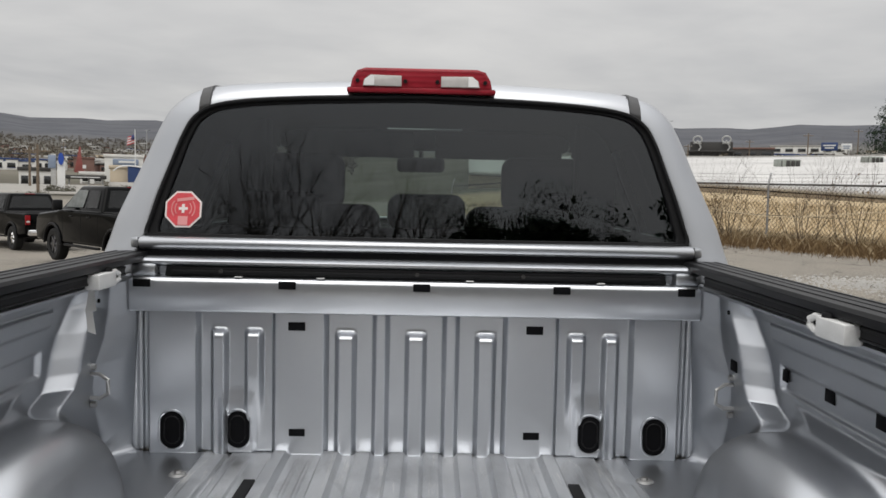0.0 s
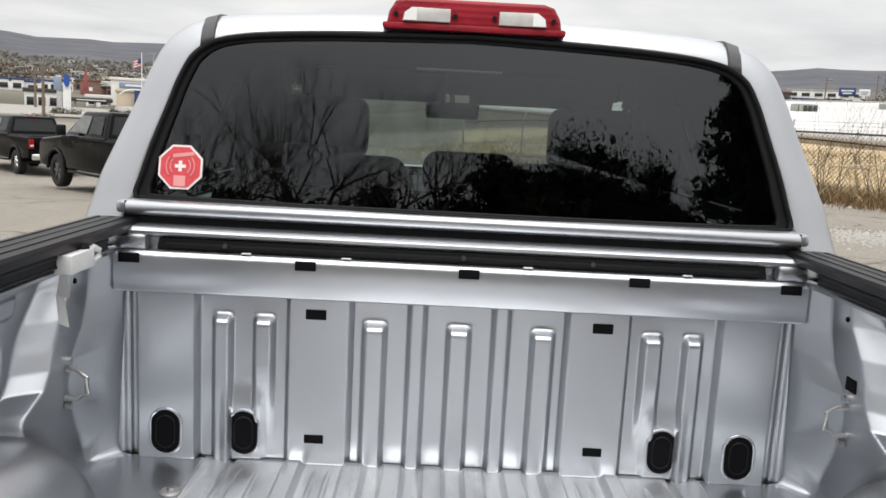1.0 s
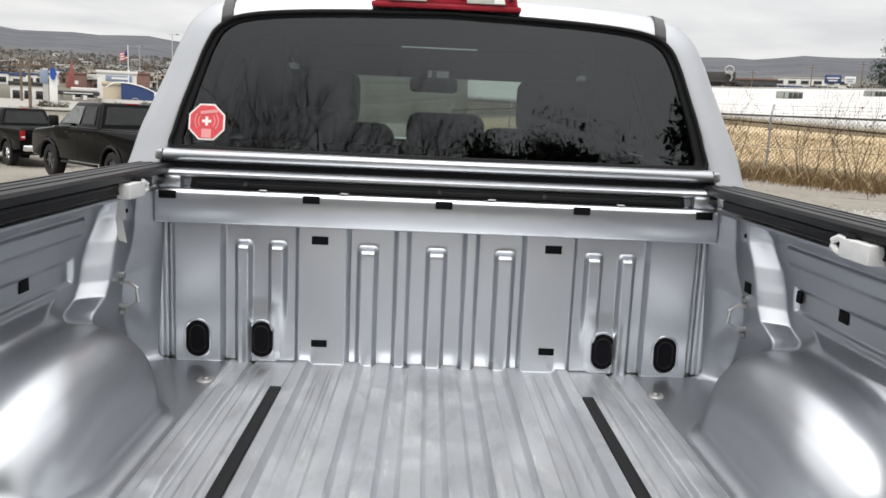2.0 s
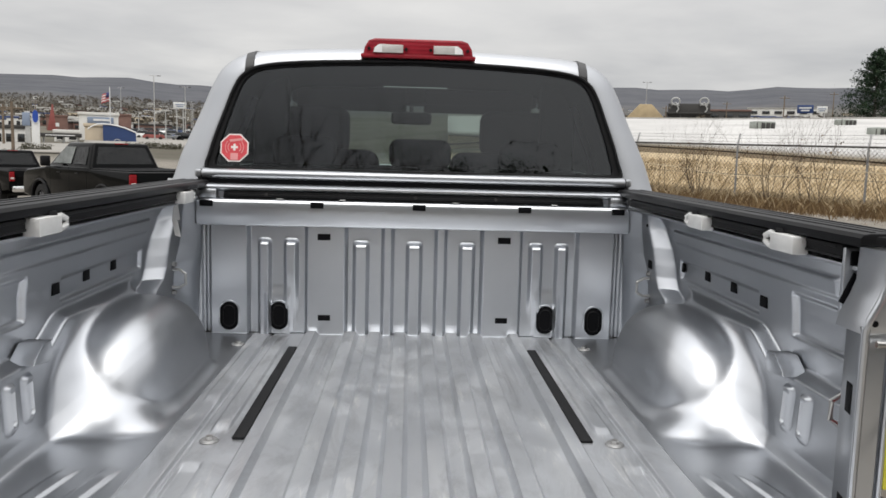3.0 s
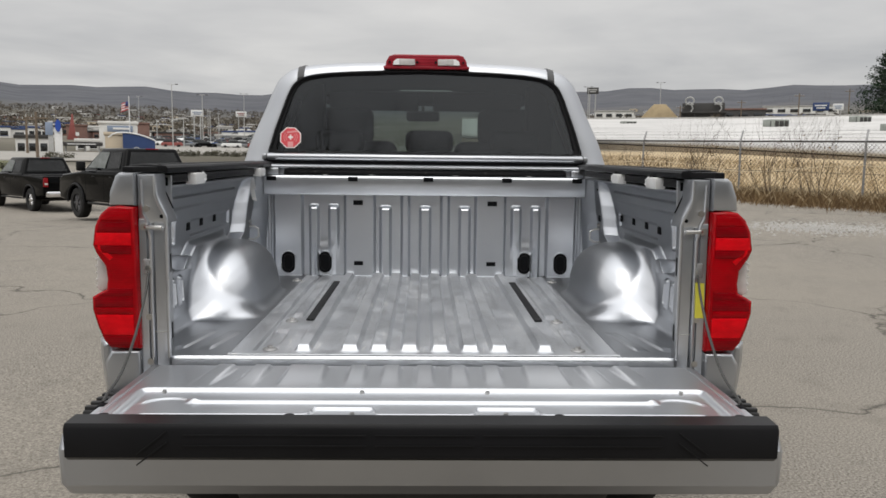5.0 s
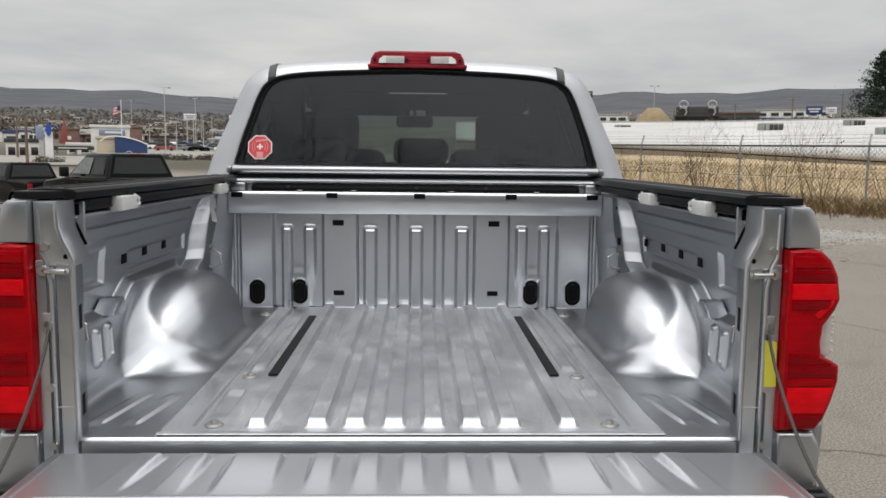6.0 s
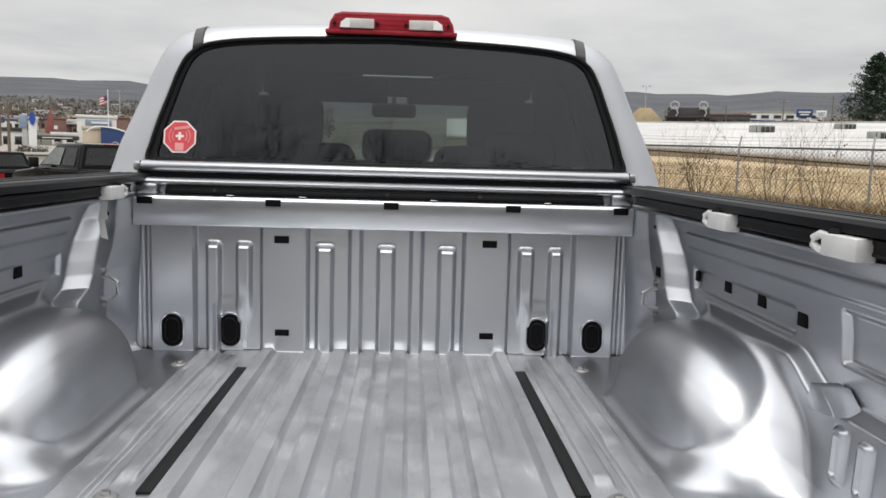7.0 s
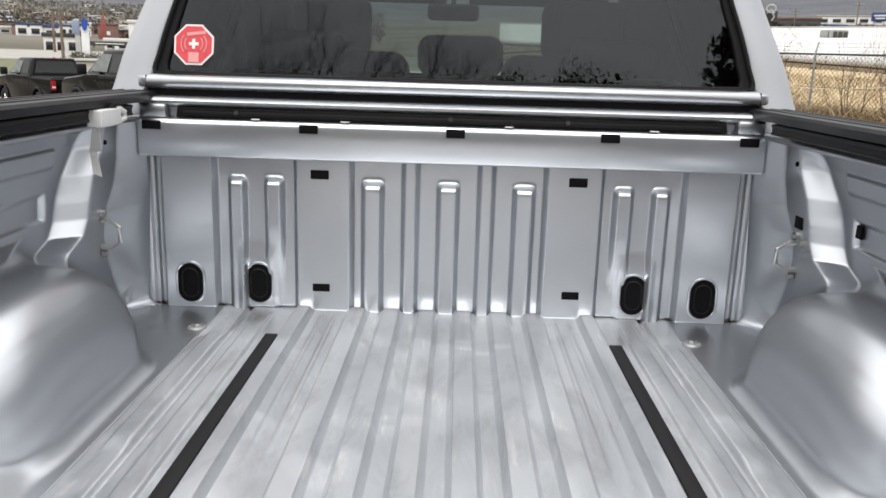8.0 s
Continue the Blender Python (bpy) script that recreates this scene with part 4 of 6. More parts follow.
for s in (-1, 1):
    part("stay_slot", box((s * 0.783, -0.145, 0.852), (0.020, 0.035, 0.014), 0.003), VOID, gate)
    part("side_edge", box((s * 0.776, -0.02, 0.853), (0.022, 0.50, 0.010), 0.004), SILVER, gate)

# ---- rear bumper with ribbed step ends ----
bump = part("rear_bumper", prism([(-0.02, 0.60), (-0.03, 0.70), (0.0, 0.74), (0.27, 0.74), (0.27, 0.56), (0.02, 0.56)], "x", -0.955, 0.955, 0.02, 3), SILVER, truck, "silver rear bumper with black step pads")
for s in (-1, 1):
    pad = part("step_pad", box((s * 0.905, 0.215, 0.742), (0.085, 0.20, 0.03), 0.008), TREAD, bump)
    for i in range(5):
        part("step_rib", box((s * 0.905, 0.135 + i * 0.040, 0.760), (0.078, 0.018, 0.012), 0.003), TREAD, pad)

# ---- cab ----
OUT = [(0.0, 1.44), (0.45, 1.44), (0.86, 1.44), (0.934, 1.45), (0.913, 1.52), (0.886, 1.585), (0.836, 1.70), (0.800, 1.79), (0.755, 1.866), (0.665, 1.918), (0.47, 1.941), (0.0, 1.956)]
RIM = [(0.0, 1.44), (0.45, 1.44), (0.84, 1.44), (0.908, 1.45), (0.886, 1.52), (0.858, 1.585), (0.808, 1.70), (0.772, 1.79), (0.728, 1.858), (0.645, 1.905), (0.46, 1.927), (0.0, 1.941)]
GLS = [(0.0, 1.478), (0.42, 1.478), (0.728, 1.480), (0.770, 1.490), (0.760, 1.54), (0.744, 1.604), (0.716, 1.69), (0.688, 1.770), (0.652, 1.828), (0.575, 1.860), (0.37, 1.878), (0.0, 1.890)]


def loop_of(half, n=64):
    r = spline(half, n)
    return r + [(-x, z) for x, z in reversed(r[1:-1])]


def cab_y(x, z):
    return 2.035 + (z - 1.44) * 0.22 + 0.05 * (abs(x) / 0.9) ** 2.5


def inset(a, b, t):
    return [(p[0] + (q[0] - p[0]) * t, p[1] + (q[1] - p[1]) * t) for p, q in zip(a, b)]


LO, LG, LR = loop_of(OUT), loop_of(GLS), loop_of(RIM)


def ring(name, la, lb, off_a, off_b, material, parent, label="", mid=6, thick=0.02):
    rows = [inset(la, lb, i / mid) for i in range(mid + 1)]
    verts, faces, n = [], [], len(la)
    for i, row in enumerate(rows):
        t = i / mid
        for x, z in row:
            verts.append((x, cab_y(x, z) + off_a * (1 - t) ** 2 + off_b * t, z))
    for i in range(mid):
        for k in range(n):
            faces.append((i * n + k, i * n + (k + 1) % n, (i + 1) * n + (k + 1) % n, (i + 1) * n + k))
    ob = from_lists(name, verts, faces, material, parent, label, 50)
    md = ob.modifiers.new("thickness", "SOLIDIFY")
    md.thickness, md.offset = thick, -1
    return ob


cab = new("cab")
cab.parent = truck
cab["label"] = "silver crew cab with a dark tinted rear window"
frame_ring = ring("window_gasket", inset(LR, LG, 0.78), inset(LR, LG, 1.06), -0.010, -0.006, RUBBER, cab, "black rubber window surround", 5, 0.014)
bm = bmesh.new()
add_tube(bm, [(x, cab_y(x, z) - 0.012, z) for x, z in inset(LR, LG, 0.84)], 0.006, 6, True)
part("gasket_lip", bm, RUBBER, frame_ring)
verts = [(x, cab_y(x, z) + 0.004, z) for t in (1.0, 0.75, 0.5, 0.25) for x, z in [(p[0] * t, 1.68 + (p[1] - 1.68) * t) for p in LG]]
n = len(LG)
faces = [(i * n + k, i * n + (k + 1) % n, (i + 1) * n + (k + 1) % n, (i + 1) * n + k) for i in range(3) for k in range(n)]
verts.append((0, cab_y(0, 1.68) + 0.004, 1.68))
faces += [(3 * n + k, 3 * n + (k + 1) % n, len(verts) - 1) for k in range(n)]
from_lists("rear_window", verts, faces, PRIVACY, cab, "dark tinted rear window pane", 80)
# rolled ledge under the window, and the shut line beside it
part("window_ledge", prism([(2.075, 1.435), (2.03, 1.437), (2.016, 1.446), (2.012, 1.456), (2.016, 1.467), (2.028, 1.474), (2.075, 1.474)], "x", -0.80, 0.80, 0.006), SILVER, cab, "rolled silver ledge under the window", smooth=40)
for s in (-1, 1):
    part("ledge_end", box((s * 0.816, 2.056, 1.455), (0.028, 0.04, 0.030), 0.008), SILVER, cab)
    part("shut_line", box((s * 0.802, 2.046, 1.456), (0.003, 0.04, 0.030)), RUBBER, cab)
# dark box painted for the shade between bed and cab
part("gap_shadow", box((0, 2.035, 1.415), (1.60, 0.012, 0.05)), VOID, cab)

# roof, sides and back of the cab as one pressed shell round the window
arc = spline([(0.955, 1.36), (0.95, 1.40)] + OUT[3:], 48)
arc_in = spline([(0.80, 1.36), (0.80, 1.42)] + GLS[3:], 48)
ARC = arc + [(-x, z) for x, z in reversed(arc[:-1])]
ARC_IN = arc_in + [(-x, z) for x, z in reversed(arc_in[:-1])]
ROLL = [0.86, 0.76, 0.66, 0.55, 0.44, 0.33, 0.23, 0.15, 0.08, 0.03, 0.0]
DEPTH = 0.06
RUN = [0.012, 0.03, 0.06] + [0.11 + 0.05 * i for i in range(49)]
NR = len(ROLL)


def roll_back(t):
    return DEPTH * (1 - math.sqrt(max(0.0, 1 - (1 - t / 0.86) ** 2.2))) if t < 0.86 else 0.0


def top_limit(y):
    return lerp_table([(0, 1.97), (3.55, 1.97), (3.72, 1.90), (4.6, 1.40), (9, 1.3)], y)


def sec_y(i):
    return 2.10 if i < NR else 2.14 + RUN[i - NR]


def shell_point(i, j):
    i, j = int(i), int(j)
    (x, z), (gx, gz) = ARC[j], ARC_IN[j]
    if i < NR:
        t = ROLL[i]
        px, pz = x + (gx - x) * t, z + (gz - z) * t
        return px, cab_y(px, pz) + roll_back(t) - 0.002, pz
    y = cab_y(x, z) + DEPTH - 0.002
    y = y + (2.14 + RUN[i - NR] - y) * sm(0.0, 0.75, RUN[i - NR]) + RUN[i - NR] * (1 - sm(0.0, 0.75, RUN[i - NR]))
    roof = 0.012 * math.sin(math.pi * min(1.0, RUN[i - NR] / 1.6)) * sm(1.85, 1.94, z)
    return x, y, min(z + roof, top_limit(y))


def side_open(i, j):
    if i < NR:
        return False
    y, z = sec_y(i), ARC[j][1]
    zm = min(z, ARC[j + 1][1])
    if 1.47 < zm < 1.80 and (2.62 < y < 3.0 or 3.12 < y < 3.95) and zm < top_limit(y) - 0.06:
        return True
    return is_screen(i, j)


def is_screen(i, j):
    y1 = sec_y(i + 1)
    return i >= NR and y1 > 3.6 and min(ARC[j][1], ARC[j + 1][1]) > top_limit(y1) + 0.02


JS, IS = list(range(len(ARC))), list(range(NR + len(RUN)))
shell = sheet("cab_shell", IS, JS, shell_point, SILVER, cab, thick=0.03, flip=False, skip=side_open, smooth=50)
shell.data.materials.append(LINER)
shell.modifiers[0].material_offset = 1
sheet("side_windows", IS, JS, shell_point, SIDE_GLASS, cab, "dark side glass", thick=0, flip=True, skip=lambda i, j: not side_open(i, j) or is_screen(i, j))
sheet("windshield", IS, JS, shell_point, CLEAR_GLASS, cab, "clear windshield", thick=0, flip=True, skip=lambda i, j: not is_screen(i, j))
for s in (-1, 1):
    pts = []
    for t in (0.84, 0.70, 0.55, 0.40, 0.26, 0.13, 0.05, 0.01):
        row = inset(LO, LG, t)
        x, z = min(row[30:64], key=lambda q: abs(q[0] - 0.645))
        pts.append((s * 0.645, cab_y(x, z) + roll_back(t) - 0.004, z + 0.002))
    pts += [(s * 0.640, 2.28, pts[-1][2] + 0.006), (s * 0.635, 2.5, pts[-1][2] + 0.010), (s * 0.63, 3.5, pts[-1][2] + 0.010)]
    sheet("roof_channel", list(range(len(pts))), [-0.015, -0.013, 0.013, 0.015], lambda i, u, pts=pts, s=s: (pts[i][0] + u, pts[i][1] + (0.004 if abs(u) > 0.014 else 0), pts[i][2] - s * u * 0.30 - (0.004 if abs(u) > 0.014 else 0)), CHANNEL, cab, "dark grey roof channel strip", thick=0.004)
# high brake lamp
bl = part("high_brake_lamp", prism([(-0.212, 1.913), (-0.205, 1.948), (-0.19, 1.973), (-0.165, 1.981), (0.165, 1.981), (0.19, 1.973), (0.205, 1.948), (0.212, 1.913), (0.208, 1.907), (-0.208, 1.907)], "y", 2.112, 2.30, 0.010, 3), RED_DULL, cab, "faded red high brake and cargo lamp")
part("lamp_foot", box((0, 2.150, 1.915), (0.44, 0.085, 0.016), 0.006), RED_DULL, bl)
for s in (-1, 1):
    ln = part("cargo_lens", prism([(s * 0.058, 1.926), (s * 0.058, 1.957), (s * 0.150, 1.958), (s * 0.168, 1.945), (s * 0.172, 1.926)], "y", 2.102, 2.14, 0.003), WHITE_LENS, bl, "clear cargo lamp lens")
    part("bright_reflector", prism([(s * 0.138, 1.927), (s * 0.138, 1.956), (s * 0.149, 1.956), (s * 0.166, 1.944), (s * 0.169, 1.927)], "y", 2.0985, 2.106), SIGN_WHITE_LENS, ln)
    for x in (0.047, 0.188):
        part("lamp_screw", rod((s * x, 2.114, 1.941), (s * x, 2.106, 1.941), 0.006, seg=10), RUBBER, bl)
# octagonal sticker on the glass
ST = Vector((-0.690, cab_y(-0.69, 1.552) - 0.002, 1.552))


def octagon(r, y0, y1):
    return prism([(ST.x + r * math.cos(math.radians(22.5 + 45 * i)), ST.z + r * 1.02 * math.sin(math.radians(22.5 + 45 * i))) for i in range(8)], "y", ST.y + y0, ST.y + y1)


sk_lean = Matrix.Translation(ST) @ pose(0, 0, 0, -12.4, 0, 0) @ Matrix.Translation(-ST)
stk = part("window_sticker", octagon(0.057, -0.001, 0.001), STICKER_WHITE, cab, "red octagonal alarm sticker with white border", smooth=0)
stk.matrix_local = sk_lean
part("red_field", octagon(0.0515, -0.0022, -0.001), STICKER_RED, stk, smooth=0)
bm = bmesh.new()
add_box(bm, ST + Vector((0, -0.0028, 0.002)), (0.026, 0.001, 0.008))
add_box(bm, ST + Vector((0, -0.0030, 0.002)), (0.008, 0.001, 0.026))
part("white_cross", bm, STICKER_WHITE, stk, smooth=0)
part("pale_panel", box(ST + Vector((0, -0.0028, -0.034)), (0.028, 0.001, 0.026)), STICKER_PINK, stk, smooth=0)
part("pale_bar", box(ST + Vector((0.006, -0.0028, 0.030)), (0.05, 0.001, 0.009), 0, pose(0, 0, 0, 0, -8, 0)), STICKER_PINK, stk, smooth=0)
for s in (-1, 1):
    for r in (0.024, 0.034):
        pts = [ST + Vector((s * r * math.cos(a), -0.0028, 0.002 + r * math.sin(a))) for a in (math.radians(-40 + 10 * i) for i in range(9))]
        part("pale_arc", tube(pts, 0.0018, 4), STICKER_PINK, stk, smooth=0)

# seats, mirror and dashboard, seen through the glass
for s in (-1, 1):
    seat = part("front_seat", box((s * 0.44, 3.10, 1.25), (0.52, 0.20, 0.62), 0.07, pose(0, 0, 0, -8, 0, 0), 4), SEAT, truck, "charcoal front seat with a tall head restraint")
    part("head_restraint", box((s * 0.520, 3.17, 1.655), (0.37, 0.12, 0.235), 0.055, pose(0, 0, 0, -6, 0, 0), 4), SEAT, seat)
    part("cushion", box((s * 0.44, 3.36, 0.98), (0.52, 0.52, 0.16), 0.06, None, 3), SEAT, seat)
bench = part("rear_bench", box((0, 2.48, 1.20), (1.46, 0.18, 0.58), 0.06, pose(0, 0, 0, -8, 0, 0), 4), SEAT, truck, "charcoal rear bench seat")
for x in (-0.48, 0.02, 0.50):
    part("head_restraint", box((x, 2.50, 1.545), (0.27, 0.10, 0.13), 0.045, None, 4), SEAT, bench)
mir = part("rear_view_mirror", box((-0.02, 3.78, 1.752), (0.24, 0.035, 0.075), 0.022, None, 4), DASH, truck, "dark rear-view mirror")
part("mirror_stalk", rod((-0.02, 3.79, 1.78), (-0.02, 3.83, 1.87), 0.012), DASH, mir)
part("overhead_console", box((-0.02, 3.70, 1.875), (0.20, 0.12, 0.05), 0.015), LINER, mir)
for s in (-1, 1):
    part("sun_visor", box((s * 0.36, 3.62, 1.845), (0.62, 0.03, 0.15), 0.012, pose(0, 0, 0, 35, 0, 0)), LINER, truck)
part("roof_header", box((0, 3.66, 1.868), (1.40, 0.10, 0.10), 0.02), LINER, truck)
# wide pillars added to block bright windshield strips beside the seats
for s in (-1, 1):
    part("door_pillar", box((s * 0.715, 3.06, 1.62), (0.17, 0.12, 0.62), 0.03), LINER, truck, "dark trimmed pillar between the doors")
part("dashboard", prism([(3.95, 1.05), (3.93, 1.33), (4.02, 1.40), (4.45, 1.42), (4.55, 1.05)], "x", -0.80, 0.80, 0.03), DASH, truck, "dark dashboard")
bm = bmesh.new()
add_tube(bm, [(-0.42 + 0.19 * math.cos(a), 3.86 - 0.05 * math.sin(a), 1.30 + 0.185 * math.sin(a)) for a in (math.tau * i / 28 for i in range(28))], 0.014, 8, True)
part("steering_wheel", bm, DASH, truck)
part("cab_floor", box((0, 3.2, 0.72), (1.7, 2.3, 0.06)), DASH, truck)

# lower body, bonnet, wheels
def side_skin(y, v, s):
    zl = 0.50
    d = abs(y - 4.95)
    if d < 0.47:
        zl = max(zl, 0.42 + math.sqrt(0.47 ** 2 - d * d))
    zt = lerp_table([(0, 1.40), (4.3, 1.40), (4.6, 1.33), (5.6, 1.22), (9, 1.2)], y)
    z = zl + (zt - zl) * v
    x = lerp_table([(0.0, 0.94), (0.5, 0.94), (0.85, 0.985), (1.1, 0.985), (1.36, 0.93), (2, 0.92)], z) - 0.16 * sm(5.1, 5.85, y)
    return s * x, y, z


for s in (-1, 1):
    sheet("door_side_panel", list(np.linspace(2.05, 5.85, 120)), list(np.linspace(0, 1, 30)), lambda y, v, s=s: side_skin(y, v, s), SILVER, truck, "silver doors and front wing", thick=0.04, flip=s < 0)
    for y in (2.42, 3.06, 4.02):
        part("door_gap", box((s * 0.985, y, 1.0), (0.02, 0.006, 0.75)), RUBBER, truck)
    for y in (2.95, 3.92):
        part("door_handle", box((s * 0.985, y - 0.12, 1.20), (0.03, 0.2, 0.035), 0.01), SILVER, truck)
    mr = part("door_mirror", box((s * 1.09, 4.02, 1.52), (0.20, 0.12, 0.24), 0.04, None, 3), BLACK_PLASTIC, truck)
    part("mirror_arm", rod((s * 0.92, 4.05, 1.43), (s * 1.05, 4.03, 1.46), 0.03), BLACK_PLASTIC, mr)
sheet("bonnet", list(np.linspace(4.4, 5.85, 30)), list(np.linspace(-0.93, 0.93, 40)),
      lambda y, x: (x * (1 - 0.16 * sm(5.1, 5.85, y)), y, lerp_table([(0, 1.45), (4.4, 1.43), (5.5, 1.30), (5.85, 1.16), (9, 1)], y) + 0.02 * bump_at(abs(x), 0.0, 0.5, 0.15) - 0.05 * sm(0.8, 0.93, abs(x))), SILVER, truck, "silver bonnet", thick=0.02)
part("grille", box((0, 5.83, 0.98), (1.30, 0.08, 0.34), 0.03), CHROME, truck)
part("front_bumper", box((0, 5.86, 0.66), (1.80, 0.16, 0.26), 0.05, None, 3), SILVER, truck)
for s in (-1, 1):
    part("headlamp", box((s * 0.72, 5.74, 1.05), (0.20, 0.14, 0.26), 0.04, None, 3), WHITE_LENS, truck)
part("chassis", box((0, 2.9, 0.52), (1.1, 5.4, 0.16), 0.03), DARK_STEEL, truck)


def wheel_parts(parent, x, y, r=0.41, w=0.27, gz=0.0, rim=DARK_RIM):
    s = 1 if x > 0 else -1
    bm = bmesh.new()
    prof = [(0.58, -0.46), (0.86, -0.5), (0.98, -0.38), (1.0, -0.2), (1.0, 0.2), (0.98, 0.38), (0.86, 0.5), (0.58, 0.46)]
    seg = 36
    rings = [[bm.verts.new((x + w * q, y + r * p * math.cos(k * math.tau / seg), gz + r + r * p * math.sin(k * math.tau / seg))) for k in range(seg)] for p, q in prof]
    for i in range(len(prof)):
        A, B = rings[i], rings[(i + 1) % len(prof)]
        for k in range(seg):
            bm.faces.new((A[k], A[(k + 1) % seg], B[(k + 1) % seg], B[k]))
    wh = part("wheel", bm, TYRE, parent, "black tyre on an alloy rim")
    rm = part("rim", rod((x + s * w * 0.30, y, gz + r), (x - s * w * 0.3, y, gz + r), r * 0.59, seg=28), rim, wh)
    bm = bmesh.new()
    for k in range(6):
        a = k * math.tau / 6
        add_box(bm, (x + s * w * 0.34, y + r * 0.32 * math.cos(a), gz + r + r * 0.32 * math.sin(a)), (0.03, r * 0.46, 0.055), 0.01, pose(0, 0, 0, math.degrees(a), 0, 0))
    part("spokes", bm, rim, wh)
    part("hub", rod((x + s * w * 0.30, y, gz + r), (x + s * w * 0.44, y, gz + r), r * 0.17, seg=16), rim, wh)
    return wh


for s in (-1, 1):
    for y in (1.30, 4.95):
        wheel_parts(truck, s * 0.84, y)


# ---- surroundings ----
def el_z(r, el):
    return EYE_Z + r * math.tan(radians(el))


def roof_pt(az, r, el):
    x, y = r * math.sin(radians(az)), r * math.cos(radians(az)) - 1.9
    return Vector((x, y, el_z(r, el)))


# -- black pickups in the lot --
def black_pickup(m, lift, label):
    t = thing("parked_pickup", m, label, "pickup truck", "black pickups in the lot")
    W = 0.98
    prof = [(0.05, 0.62), (0.02, 0.80), (0.0, 1.28), (0.06, 1.30), (1.98, 1.30), (2.0, 1.34), (4.30, 1.34), (4.45, 1.30), (5.60, 1.20), (5.80, 1.08), (5.86, 0.75), (5.80, 0.52)]

    def arch(cy):
        return [(cy + 0.50 * math.cos(a), 0.44 + 0.50 * math.sin(a)) for a in (math.pi * k / 12 for k in range(13))]
    low = [p for p in arch(4.75)] + [(4.22, 0.50), (1.90, 0.50)] + [p for p in arch(1.30)] + [(0.78, 0.55)]
    low = [(y, max(z, 0.46)) for y, z in low]
    bm = bmesh.new()
    add_prism(bm, prof + low, "x", -W, W, 0.05, 3)
    part("body", bm, BLACK_PAINT, t)
    # cargo bed opening: a near-black slab stands for its shaded depth
    part("bed_rail", box((0, 1.02, 1.315), (1.84, 1.86, 0.03), 0.012), BLACK_PLASTIC, t)
    part("bed_well", box((0, 1.02, 1.318), (1.56, 1.72, 0.035), 0.01), VOID, t)
    # cab
    bm = bmesh.new()
    base = [(-0.90, 2.06), (0.90, 2.06), (0.90, 4.42), (-0.90, 4.42)]
    top = [(-0.70, 2.26), (0.70, 2.26), (0.70, 3.62), (-0.70, 3.62)]
    A = [bm.verts.new((x, y, 1.33)) for x, y in base]
    B = [bm.verts.new((x, y, 1.93)) for x, y in top]
    for i in range(4):
        bm.faces.new((A[i], A[(i + 1) % 4], B[(i + 1) % 4], B[i]))
    bm.faces.new(B)
    bm.faces.new(list(reversed(A)))
    bmesh.ops.bevel(bm, geom=[e for e in bm.edges if max(v.co.z for v in e.verts) > 1.5], offset=0.07, segments=4, affect="EDGES", profile=0.5)
    part("cab", bm, BLACK_PAINT, t)

    def pane(quad, n, name="window", mat=DARK_GLASS):
        bm = bmesh.new()
        f = bm.faces.new([bm.verts.new(Vector(q) + Vector(n) * 0.012) for q in quad])
        bmesh.ops.solidify(bm, geom=[f], thickness=0.01)
        return part(name, bm, mat, t, smooth=0)
    pane([(-0.74, 2.10, 1.42), (0.74, 2.10, 1.42), (0.60, 2.235, 1.83), (-0.60, 2.235, 1.83)], (0, -1, 0.3), "rear_window")
    pane([(-0.70, 4.28, 1.42), (0.70, 4.28, 1.42), (0.58, 3.70, 1.86), (-0.58, 3.70, 1.86)], (0, 0.7, 0.7), "windshield")
    for s in (-1, 1):
        for y0, y1, u0, u1 in ((2.30, 2.98, 2.40, 2.98), (3.10, 4.10, 3.10, 3.66)):
            pane([(s * 0.885, y0, 1.40), (s * 0.885, y1, 1.40), (s * 0.735, u1, 1.82), (s * 0.735, u0, 1.82)], (s, 0, 0.3), "window", SKY_PALE_GLASS if y0 > 3 else DARK_GLASS)
        lamp = part("tail_lamp", box((s * 0.90, 0.02, 1.08), (0.15, 0.10, 0.32), 0.02), RED_CAR, t)
        part("reverse_lens", box((s * 0.90, -0.02, 1.02), (0.11, 0.03, 0.06), 0.005), WHITE_LENS, lamp)
        part("door_mirror", box((s * 1.13, 4.02, 1.45), (0.24, 0.12, 0.26), 0.04), BLACK_PLASTIC, t)
        for y in (2.6, 3.6):
            part("door_handle", box((s * 0.985, y, 1.18), (0.03, 0.18, 0.03), 0.008), BLACK_PLASTIC, t)
        for y in (2.10, 3.04, 4.12):
            part("door_gap", box((s * 0.978, y, 0.95), (0.008, 0.008, 0.75)), VOID, t)
        part("headlamp", box((s * 0.78, 5.72, 1.0), (0.28, 0.16, 0.2), 0.04), WHITE_LENS, t)
        part("arch_flare", tube([(s * 0.985, 4.75 + 0.51 * math.cos(a), 0.44 + 0.51 * math.sin(a)) for a in (math.pi * k / 14 for k in range(15))], 0.035, 8), BLACK_PLASTIC, t)
        part("arch_flare", tube([(s * 0.985, 1.30 + 0.51 * math.cos(a), 0.44 + 0.51 * math.sin(a)) for a in (math.pi * k / 14 for k in range(15))], 0.035, 8), BLACK_PLASTIC, t)
        for y in (1.30, 4.75):
            wheel_parts(t, s * 0.84, y, 0.42, 0.28, 0.0, DARK_RIM if lift else CHROME)
        part("side_step", box((s * 0.98, 3.0, 0.46), (0.10, 1.9, 0.06), 0.02), BLACK_PLASTIC, t)
    part("tailgate", box((0, -0.005, 1.03), (1.62, 0.03, 0.46), 0.012), BLACK_PAINT, t)
    part("gate_badge", box((0, -0.026, 1.10), (0.16, 0.012, 0.12), 0.004), CHROME, t)
